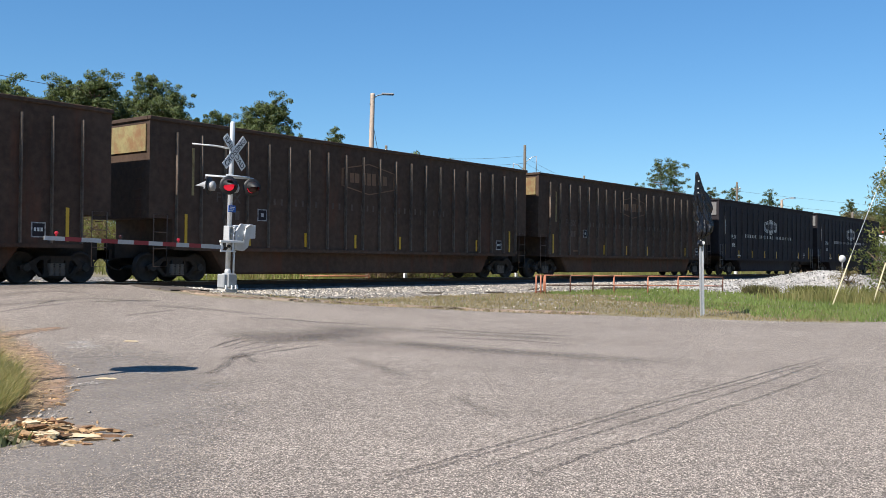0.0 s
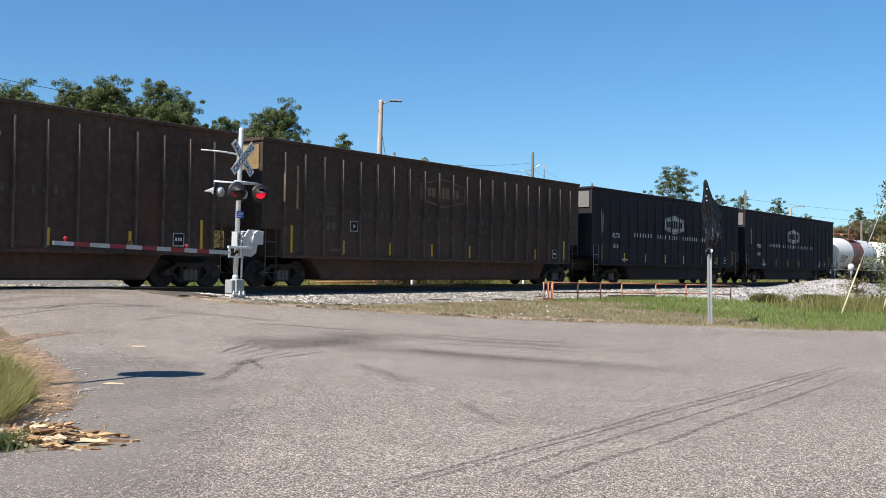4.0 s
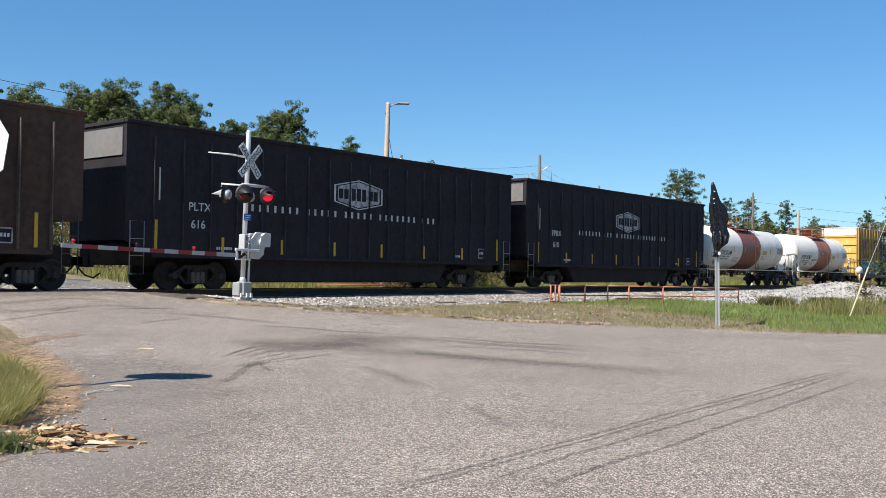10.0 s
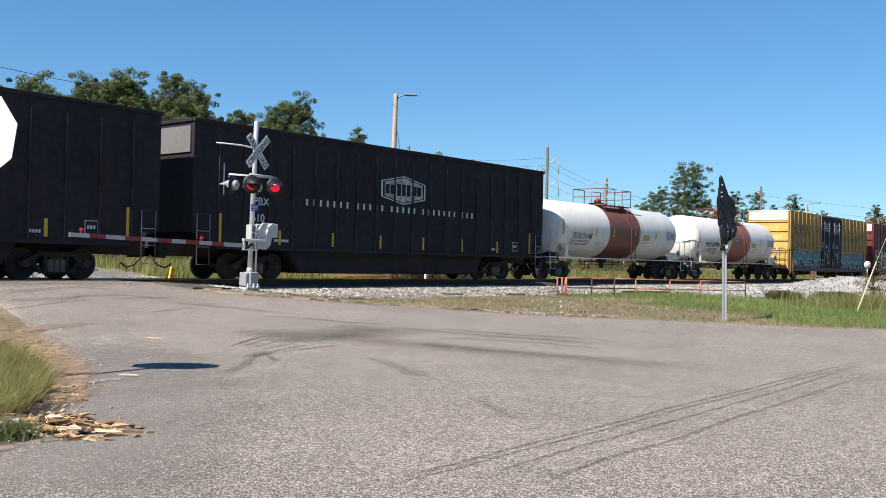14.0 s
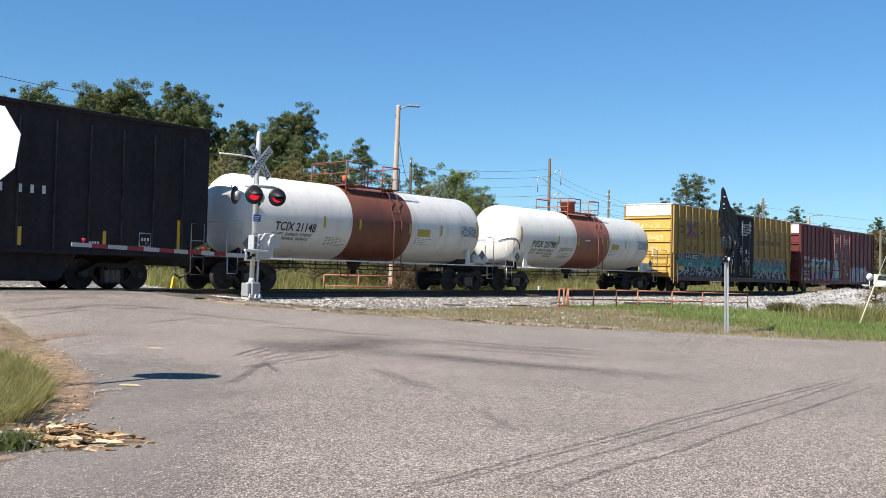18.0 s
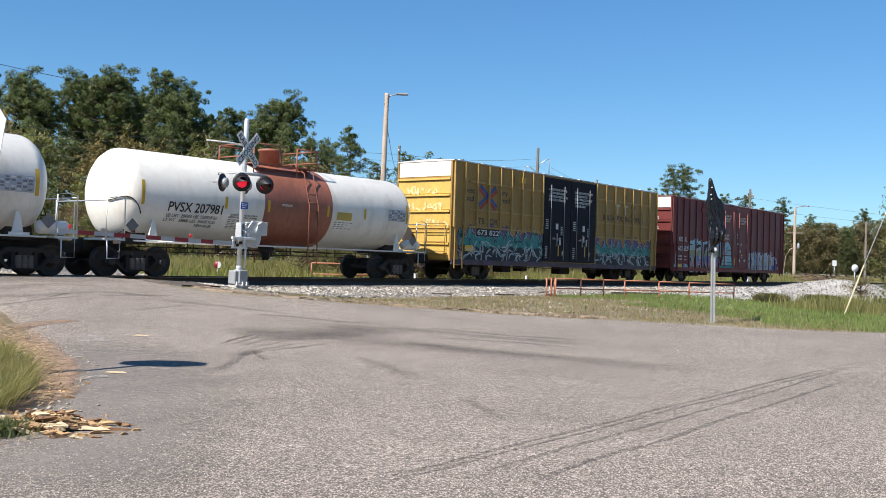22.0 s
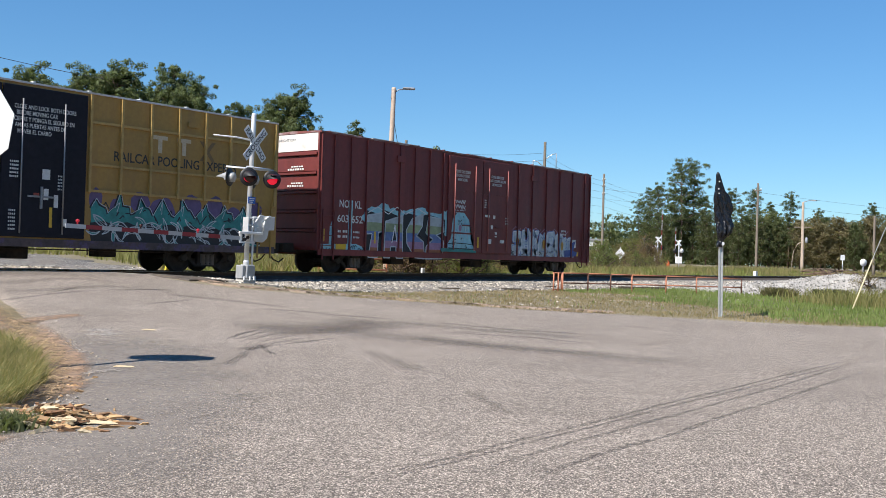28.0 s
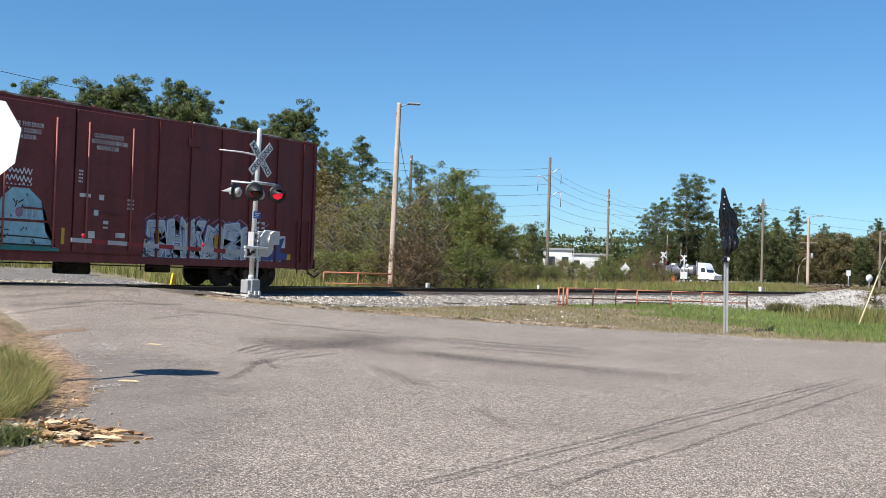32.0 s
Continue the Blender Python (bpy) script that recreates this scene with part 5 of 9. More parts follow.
    sp.layer([sp.blob(2.75 + i * 0.55, 2.15, 0.5, 0.42 + 0.1 * math.sin(i * 1.7)) for i in range(9)] + [[(1.46, 1.05), (1.66, 1.05), (1.68, 2.7), (1.48, 2.7)], [(0.5, 0.75), (0.75, 0.75), (0.72, 2.05), (0.55, 1.7)], [(0.03, 0.7), (2.5, 0.66), (2.2, 1.02), (1.9, 1.1), (0.03, 1.05)]], sky_blue, 0.002)
    sp.layer([[(2.32, 0.66), (7.0, 0.66), (7.05, 2.25), (5.9, 2.42), (5.5, 2.3), (4.6, 2.42), (4.4, 2.2), (3.4, 2.45), (3.2, 2.25), (2.4, 2.4)]], ink, 0.004)
    tag = [
        [(2.4, 1.5), (2.46, 2.2), (3.28, 2.34), (3.3, 1.62), (3.08, 1.58), (3.06, 0.62), (2.55, 0.62), (2.74, 1.52)],
        [(3.42, 0.62), (3.46, 2.02), (4.44, 2.3), (4.46, 1.2), (4.5, 0.62), (4.12, 0.62), (4.08, 1.06), (3.78, 1.06), (3.74, 0.62)],
        [(5.66, 2.42), (5.0, 2.2), (4.66, 1.72), (4.72, 1.2), (5.2, 0.66), (5.8, 0.62), (5.72, 1.3), (5.28, 1.52), (5.62, 1.92)],
        [(5.86, 0.62), (6.9, 0.64), (7.0, 1.35), (6.5, 1.6), (6.98, 1.75), (6.92, 2.26), (6.0, 2.34), (5.84, 1.66), (6.3, 1.42), (5.88, 1.12)],
    ]
    sp.bands(tag, (0.6, 1.0, 1.28, 1.62, 1.95, 2.5), (rust_spray, plum, deep_blue, moss, ash), 0.007)
    sp.layer([q for p in tag for q in sp.stroke(p + p[:1], 0.045)], pale, 0.010)
    sp.layer([[(3.78, 1.28), (4.12, 1.32), (4.05, 1.8), (3.95, 1.5)]], ink, 0.0115)
    sp.layer(sp.stroke([(3.85, 1.2), (4.0, 1.9), (4.12, 1.25)], 0.05) + sp.stroke([(2.5, 2.3), (3.0, 2.55), (3.6, 2.3), (4.1, 2.6), (4.6, 2.35), (5.3, 2.62), (5.9, 2.4)], 0.035), chalk, 0.012)
    scrawl = []
    for i in range(22):
        px, pz = 0.2 + i * 0.1, sp.rng.uniform(0.75, 0.95)
        scrawl += sp.stroke([(px, pz), (px + 0.06, pz + sp.rng.uniform(-0.12, 0.14)), (px + 0.13, pz + sp.rng.uniform(-0.1, 0.1))], 0.03)
    sp.layer(scrawl, ink, 0.006)
    sp2 = Spray(car, -W2 - 0.08, 33)
    sp2.layer([[(7.16, 0.96), (9.05, 0.96), (8.95, 1.2), (8.7, 1.45), (8.55, 2.3), (8.2, 2.6), (7.75, 2.6), (7.45, 2.3), (7.35, 1.5), (7.16, 1.3)]], sky_blue, 0.004)
    sp2.layer([[(6.75, 0.94), (9.1, 0.94), (9.1, 1.02), (8.6, 1.08), (6.75, 1.08)]], teal, 0.005)
    sp2.layer([q for i in range(7) for q in sp2.stroke([(7.5 + i * 0.16, 1.2 + 0.05 * i), (7.52 + i * 0.16, 2.35 - 0.1 * abs(i - 3))], 0.03)], pale, 0.006)
    sp2.layer([sp2.blob(7.95, 1.95, 0.1, 0.13)], plum, 0.008)
    marks = []
    for i in range(26):
        px, pz = sp2.rng.uniform(7.4, 8.6), sp2.rng.uniform(1.1, 2.45)
        marks += sp2.stroke([(px, pz), (px + sp2.rng.uniform(-0.12, 0.12), pz + sp2.rng.uniform(-0.12, 0.12)), (px + sp2.rng.uniform(-0.16, 0.16), pz + sp2.rng.uniform(-0.1, 0.1))], 0.03)
    sp2.layer(marks[::2] + sp2.stroke([(7.2, 1.28), (7.6, 1.32), (8.4, 1.3), (9.0, 1.26)], 0.035) + sp2.stroke([(7.2, 1.1), (9.0, 1.08)], 0.04), ink, 0.012)
    for i in range(3):
        px = 7.55
        pts = []
        for k in range(14):
            pts.append((px + 0.055 * k, 3.05 - i * 0.2 + 0.07 * (1 if k % 2 else -1) + sp2.rng.uniform(-0.03, 0.03)))
        sp2.layer(sp2.stroke(pts, 0.03), chalk, 0.004)
    sp = Spray(car, -W2, 41)
    sp.layer([[(11.75, 0.72)] + [(11.75 + 0.22 * k, 0.68 + sp.rng.uniform(0, 0.05)) for k in range(25)] + [(17.1, 0.8), (17.0, 1.35), (11.8, 1.4)]], ash, 0.003)
    fat = ([(0, 0.05), (0.75, 0), (1.0, 0.3), (0.55, 0.42), (0.98, 0.62), (0.8, 1.0), (0.1, 0.95), (0.0, 0.6), (0.5, 0.5), (0.05, 0.35)], [(0, 0), (0.3, 0.02), (0.36, 0.42), (0.66, 0.4), (0.7, 0.0), (1.0, 0.05), (0.95, 0.95), (0.65, 1.05), (0.62, 0.6), (0.36, 0.62), (0.3, 1.0), (0.02, 0.95)], [(0.05, 0), (0.95, 0.0), (1.0, 0.9), (0.7, 1.08), (0.45, 0.92), (0.1, 1.0), (-0.02, 0.5)], [(0.1, 0.0), (0.45, 0.05), (0.5, 0.5), (0.8, 0.0), (1.05, 0.1), (0.75, 0.6), (1.0, 1.0), (0.6, 0.98), (0.4, 0.7), (0.36, 1.04), (0.0, 0.9)])
    big = []
    for i in range(7):
        x0, w, h = 11.85 + 0.7 * i, 0.74, sp.rng.uniform(1.05, 1.32) - (0.3 if i > 5 else 0)
        big.append([(x0 + w * u + sp.rng.uniform(-0.04, 0.04), 0.88 + h * v + sp.rng.uniform(-0.04, 0.04)) for u, v in fat[(0, 1, 3, 2, 0, 1, 3)[i]]])
    sp.layer([q for p in big for q in sp.stroke(p + p[:1], 0.11)], deep_blue, 0.006)
    sp.bands(big, (0.6, 1.2, 1.75, 2.5), (ash, pale, pale), 0.009)
    sp.layer([q for p in big for q in sp.stroke(p + p[:1], 0.035)], chalk, 0.0125)
    inner = []
    for p in big:
        mx, mz = sum(x for x, _ in p) / len(p), sum(z for _, z in p) / len(p)
        inner += sp.stroke([(mx + 0.62 * (x - mx), mz + 0.62 * (z - mz)) for x, z in p], 0.022)
        px, pz = mx + sp.rng.uniform(-0.2, 0.2), mz + sp.rng.uniform(-0.3, 0.2)
        inner += sp.stroke([(px, pz), (px + 0.16, pz + 0.12), (px + 0.05, pz + 0.28)], 0.022)
    sp.layer(inner, deep_blue, 0.015)
    sp.layer([[(x, z), (x + 0.16, z + 0.02), (x + 0.14, z + 0.3), (x + 0.22, z + 0.3), (x + 0.08, z + 0.46), (x - 0.04, z + 0.3), (x + 0.02, z + 0.3)] for x, z in ((12.15, 1.3), (14.3, 1.25), (15.9, 1.2))], amber_spray, 0.018)
    smear = []
    for _ in range(60):
        px, pz = sp.rng.uniform(11.8, 17.0), sp.rng.uniform(0.74, 1.15)
        smear += sp.stroke([(px, pz), (px + sp.rng.uniform(-0.16, 0.16), pz + sp.rng.uniform(-0.14, 0.14)), (px + sp.rng.uniform(-0.2, 0.2), pz + sp.rng.uniform(-0.1, 0.1))], 0.02)
    sp.layer(smear, ink, 0.0205)
    for i in range(6):
        sp.layer(sp.stroke([(11.8 + i * 0.8, 2.0), (12.1 + i * 0.8, 2.2), (12.4 + i * 0.8, 2.03), (12.5 + i * 0.8, 2.14)], 0.035), plum, 0.003)
    sp.layer([[(16.2, 0.9), (17.3, 0.95), (17.35, 1.15), (17.0, 1.2), (17.2, 1.7), (16.9, 1.6), (16.8, 1.25), (16.2, 1.2)]], x_blue, 0.0245)
    bm = B()
    box(bm, L - 1.6, L - 1.25, -W2 - 0.006, -W2, 1.35, 1.75)
    part("data_panel", bm, letter_white, car)
    bm = B()
    box(bm, L - 1.6, L - 1.0, -W2 - 0.006, -W2, 0.95, 1.15)
    part("stencil_board", bm, reflector, car)
    bm = B()
    box(bm, 0.86, 1.37, -W2 - 0.02, -W2, 0.88, 1.08)
    part("stencil_board", bm, reflector, car)
    for i in range(5):
        bars(car, L - 2.6, 2.1 - i * 0.16, (3, 2), 0.08, letter_white, y)
    for x in (0.2, 2.85, d0 + 2.0):
        bm = B()
        box(bm, x, x + 0.09, -W2 - 0.1 if x > 7 else -W2 - 0.014, -W2, 1.15, 1.6)
        part("reflector", bm, reflector, car)
    ladder(car, 0.15, -W2 - 0.06, 0.5, 2.3, 5, red_mat, 0.55)
    ladder(car, L - 0.75, -W2 - 0.06, 0.5, 2.3, 5, red_mat, 0.5)
    bm = B()
    for z in (3.7, 3.1):
        for i in range(7):
            box(bm, -0.062, -0.051, -0.75 + i * 0.13, -0.66 + i * 0.13, z, z + 0.07)
            if i < 5:
                box(bm, -0.062, -0.051, -0.7 + i * 0.13, -0.6 + i * 0.13, z + 0.11, z + 0.16)
    tagged(part("end_stencil", bm, letter_white, car), kind="stuff")
    letters("EXCESS HEIGHT CAR", 0.13, Matrix.Translation((-0.026, 1.3, high - 0.34)) @ Matrix.Rotation(-math.pi / 2, 4, "Z") @ Matrix.Rotation(math.pi / 2, 4, "X"), letter_grey, car, width=1.55)
    for i in range(3):
        bm = B()
        box(bm, 4.0 + i * 4.6, 4.45 + i * 4.6, -W2 - 0.07, -W2, 4.35, 4.6)
        part("vent_plate", bm, red_mat, car)


rust_spray = surf("rust_orange_spray", (0.26, 0.1, 0.05), 0.6, var=0.3, scale=6)
amber_spray = surf("amber_spray_paint", (0.5, 0.26, 0.04), 0.6, var=0.2, scale=6)
plum = surf("plum_spray_paint", (0.3, 0.17, 0.26), 0.6, var=0.25, scale=6)
pale = surf("pale_grey_blue_spray", (0.42, 0.47, 0.5), 0.6, var=0.25, scale=7, big=2)
red_bright = surf("sunlit_red_rod", (0.3, 0.09, 0.08), 0.55, var=0.2)
yellow_boxcar()
red_boxcar()

# ---- crossing signal, signs, poles ----
alu = surf("aluminium_paint", (0.66, 0.67, 0.68), 0.42, 0.35, var=0.1, scale=10, tint=(0.45, 0.43, 0.4), amount=0.3)
alu_grey = surf("dull_grey_casting", (0.36, 0.37, 0.38), 0.55, 0.2, var=0.15, scale=10, tint=(0.3, 0.28, 0.26), amount=0.4)
white_paint = surf("white_enamel", (0.7, 0.7, 0.69), 0.5, var=0.06, scale=10, tint=(0.6, 0.57, 0.5), amount=0.25)
black_paint = surf("matt_black", (0.012, 0.012, 0.014), 0.55, var=0.2)
red_tape = surf("red_reflective_tape", (0.24, 0.016, 0.024), 0.4, var=0.1)
lens_red = surf("lit_red_lens", (0.2, 0.008, 0.015), 0.3, var=0.1, emit=0.42, glow=(1.0, 0.015, 0.05))
arm_white = surf("weathered_white_tape", (0.42, 0.43, 0.44), 0.5, var=0.15, scale=12, tint=(0.36, 0.35, 0.33), amount=0.5)
lens_arm = surf("small_red_lamp", (0.22, 0.01, 0.02), 0.35, var=0.1, emit=0.14, glow=(1.0, 0.02, 0.05))
lens_dim = surf("dim_red_lens", (0.035, 0.006, 0.007), 0.3, var=0.1)
alu_pale = surf("pale_painted_casting", (0.55, 0.555, 0.56), 0.5, 0.2, var=0.12, scale=10, tint=(0.38, 0.36, 0.33), amount=0.4)
blue_sign = surf("blue_sign_face", (0.02, 0.1, 0.42), 0.4, var=0.08)
wood_pole = surf("weathered_pole_wood", (0.48, 0.38, 0.3), 0.9, var=0.25, scale=10, bump=0.4, bscale=40, tint=(0.2, 0.15, 0.11), amount=0.6, streak=(6, 6, 0.3))
grey_pole = surf("grey_pole_wood", (0.2, 0.165, 0.13), 0.9, var=0.25, scale=10, bump=0.3, bscale=40, streak=(6, 6, 0.3), tint=(0.1, 0.085, 0.07), amount=0.5)
bag_mat = surf("black_plastic_bag", (0.008, 0.008, 0.01), 0.28, spec=0.5, var=0.2, bump=0.5, bscale=9)
cable_mat = surf("dark_cable", (0.07, 0.07, 0.075), 0.7)
concrete = surf("pale_concrete", (0.48, 0.46, 0.42), 0.9, var=0.15, scale=14, bump=0.3)


flash_covers = []


def signal():
    x, y, z = 17.0, 21.24, 0.62
    s = thing("crossing_signal", pose(x, y, z, 1.2, 0.6, 0), "silver crossing signal mast with crossbuck, red flashers and lowered gate", "crossing signal")
    bm = B()
    lathe(bm, [(0.068, 0.3), (0.068, 4.62), (0.05, 4.68), (0.001, 4.69)], 20)
    part("mast", bm, alu, s)
    bm = B()
    box(bm, -0.12, 0.16, -0.2, 0.12, 0.06, 0.44)
    box(bm, -0.24, -0.12, -0.15, 0.15, 0.04, 0.42)
    box(bm, 0.16, 0.24, -0.13, 0.13, 0.06, 0.4)
    part("junction_base", bm, alu_grey, s, bevel=0.02)
    bm = B()
    lathe(bm, [(0.09, 0.4), (0.085, 0.52), (0.07, 0.56)], 16)
    lathe(bm, [(0.03, 0.35), (0.03, 1.2)], 10, "z", pose(0.16, -0.05, 0))
    part("conduit", bm, alu, s)
    bm = B()
    box(bm, -0.2, 0.22, -0.2, 0.2, -0.2, 0.05)
    part("footing", bm, concrete, s, bevel=0.03)
    for bx_, by_ in ((-0.2, -0.2), (-0.02, -0.23), (0.12, -0.23), (0.21, -0.17)):
        bm = B()
        lathe(bm, [(0.03, -0.02), (0.03, 0.05), (0.02, 0.055), (0.02, 0.12), (0.001, 0.125)], 8, "z", pose(bx_, by_, 0))
        part("anchor_bolt", bm, alu_pale, s)
    # crossbuck
    for k, (ang, text, dy) in enumerate(((-47, "RAIL ROAD", 0.0), (47, "CROSSING", -0.012))):
        blade = new("crossbuck_blade")
        blade.parent = s
        blade.matrix_basis = Matrix.Translation((0.0, -0.12 + dy, 3.82)) @ Matrix.Rotation(radians(8), 4, "Z") @ Matrix.Rotation(-radians(ang), 4, "Y")
        bm = B()
        box(bm, -0.575, 0.575, -0.004, 0.004, -0.115, 0.115)
        part("blade", bm, white_paint, blade)
        m = Matrix.Translation((-0.525, -0.006, -0.078)) @ Matrix.Rotation(math.pi / 2, 4, "X")
        letters(text, 0.215, m, letter_black, blade, width=1.05)
    bm = B()
    box(bm, -0.05, 0.05, -0.11, -0.05, 3.7, 3.95)
    part("crossbuck_bracket", bm, alu, s)
    bm = B()
    tube(bm, [(0, 0.05, 3.93), (-0.5, 0.06, 3.95), (-1.25, 0.1, 3.93)], 0.03, 8, 0.018)
    part("side_arm", bm, white_paint, s)
    # flashers
    bm = B()
    tube(bm, [(-0.62, 0.32, 3.05), (-0.62, 0.32, 3.14), (0.72, -0.1, 3.14)], 0.028, 8)
    tube(bm, [(-0.4, -0.3, 3.14), (0.42, -0.3, 3.14)], 0.028, 8)
    tube(bm, [(0, -0.3, 3.14), (0, 0.3, 3.14)], 0.028, 8)
    part("flasher_crossarm", bm, alu, s)
    for dx, dy, turn, lens in ((-0.4, -0.42, 22, lens_red), (0.42, -0.42, 22, lens_red), (-0.42, 0.4, 202, lens_dim), (0.4, 0.4, 202, lens_dim)):
        lamp = new("flasher")
        lamp.parent = s
        lamp.matrix_basis = pose(dx, dy, 2.86, 0, 0, -turn if turn < 90 else -153)
        bm = B()
        lathe(bm, [(0.001, 0.012), (0.255, 0.012), (0.255, -0.005), (0.16, -0.006)], 28, "y")
        part("background_disc", bm, black_paint, lamp)
        bm = B()
        lathe(bm, [(0.15, 0.0), (0.15, -0.02), (0.11, -0.05), (0.001, -0.065)], 24, "y")
        part("lens", bm, lens, lamp, "red signal lens")
        bm = B()
        lathe(bm, [(0.14, 0.0), (0.14, 0.12), (0.08, 0.16), (0.001, 0.16)], 20, "y", pose(0, 0.012, 0))
        part("housing", bm, black_paint if turn < 90 else alu_grey, lamp)
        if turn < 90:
            # added cover, no part of a signal: hides the glowing lens between flashes
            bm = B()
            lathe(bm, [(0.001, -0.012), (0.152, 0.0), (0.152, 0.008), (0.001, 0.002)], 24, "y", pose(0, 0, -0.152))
            lid = part("shutter", bm, lens_dim, lamp, "added dark red cover that hides the lit lens between flashes")
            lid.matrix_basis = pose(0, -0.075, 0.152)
            flash_covers.append(lid)
        # visor over the lens
        n = 14
        verts, faces = [], []
        for i in range(n + 1):
            a = radians(-20 + 220 * i / n)
            reach = 0.4 * (0.2 + 0.8 * max(0, math.sin(a)))
            for rr, yy in ((0.165, -0.005), (0.172, -0.005 - reach), (0.178, -0.005 - reach), (0.175, -0.005)):
                verts.append((rr * math.cos(a), yy, rr * math.sin(a) + (0.42 * (yy + 0.005) if yy < -0.01 else 0)))
        for i in range(n):
            for k in range(3):
                q = 4 * i + k
                faces.append((q, q + 1, q + 5, q + 4))
        ob = raw("visor", verts, faces, black_paint if turn < 90 else alu_grey, True)
        ob.parent = lamp
    # blue plate
    bm = B()
    box(bm, -0.12, 0.13, -0.1, -0.085, 2.15, 2.34)
    pl = part("notice_plate", bm, blue_sign, s, "small blue notice plate")
    bm = B()
    for i in range(3):
        box(bm, -0.09, 0.1 - 0.03 * i, -0.103, -0.1, 2.28 - i * 0.05, 2.3 - i * 0.05)
    part("plate_lines", bm, white_paint, pl)
    # gate machine
    bm = B()
    for x0, x1, z0, z1 in ((-0.24, -0.19, 1.34, 1.76), (-0.1, -0.06, 1.34, 1.76), (-0.19, -0.1, 1.34, 1.38), (-0.19, -0.1, 1.53, 1.57), (-0.19, -0.1, 1.72, 1.76)):
        box(bm, x0, x1, -0.3, -0.06, z0, z1)
    part("gate_bracket", bm, alu_pale, s, "pale bracket with two openings", bevel=0.008)
    bm = B()
    box(bm, 0.07, 0.4, -0.12, 0.16, 1.2, 1.8)
    part("gate_machine", bm, alu_pale, s, bevel=0.03)
    bm = B()
    prism(bm, [(0.02, 1.1), (0.34, 1.08), (0.5, 1.2), (0.52, 1.44), (0.74, 1.44), (0.74, 1.82), (0.2, 1.84), (0.02, 1.6)], -0.26, -0.2)
    part("counterweight", bm, alu_pale, s, "pale grey counterweight plate", bevel=0.012)
    bm = B()
    tube(bm, [(0.26, -0.29, 1.36), (0.32, -0.29, 1.42), (0.32, -0.29, 1.62), (0.38, -0.29, 1.76), (0.5, -0.29, 1.82), (0.62, -0.27, 1.8)], 0.024, 8)
    part("conduit_hose", bm, white_paint, s, "pale bent conduit")
    bm = B()
    box(bm, -0.56, 0.26, -0.37, -0.3, 1.29, 1.36)
    part("gate_beam", bm, white_paint, s, bevel=0.008)
    bm = B()
    box(bm, -0.56, -0.03, -0.37, -0.34, 1.04, 1.08)
    for dx in (-0.53, -0.14):
        box(bm, dx, dx + 0.05, -0.35, -0.31, 1.06, 1.289)
    part("gate_linkage", bm, white_paint, s)
    bm = B()
    for dx, dz in ((-0.46, 1.2), (-0.34, 1.14), (-0.24, 1.2)):
        lathe(bm, [(0.001, -0.03), (0.045, -0.03), (0.045, 0.03), (0.001, 0.03)], 12, "y", pose(dx, -0.31, dz))
    part("pivot_gear", bm, steel_dark, s)
    for dx, dz in ((-0.08, 1.5), (-0.08, 1.7), (0.1, 1.75), (0.1, 1.5)):
        bm = B()
        lathe(bm, [(0.001, -0.02), (0.025, -0.02), (0.025, 0.02), (0.001, 0.02)], 8, "y", pose(dx, -0.31, dz))
        part("bolt", bm, alu, s)
    # gate arm
    arm = new("gate_arm")
    arm.parent = s
    arm.matrix_basis = pose(-0.45, -0.33, 1.17, 0, 0.75, 0)
    L = 5.15
    spans = [(0.0, 0.143), (0.143, 0.218), (0.218, 0.296), (0.296, 0.377), (0.377, 0.458), (0.458, 0.542), (0.542, 0.629), (0.629, 0.717), (0.717, 0.818), (0.818, 0.9), (0.9, 1.0)]
    for i, (a, b) in enumerate(spans):
        h = 0.055 - 0.006 * a
        bm = B()
        box(bm, -b * L + 0.002, -a * L, -0.012, 0.012, -h, h)
        part("arm_stripe", bm, red_tape if i % 2 else arm_white, arm)
    for d in (4.85, 3.16, 1.46):
        bm = B()
        lathe(bm, [(0.001, -0.04), (0.036, -0.03), (0.042, 0.0), (0.036, 0.03), (0.001, 0.04)], 12, "y", pose(-d, 0, 0.13))
        box(bm, -d - 0.015, -d + 0.015, -0.01, 0.01, 0.04, 0.09)
        part("arm_lamp", bm, lens_dim if d == 3.16 else lens_arm, arm, "small red lamp")


signal()


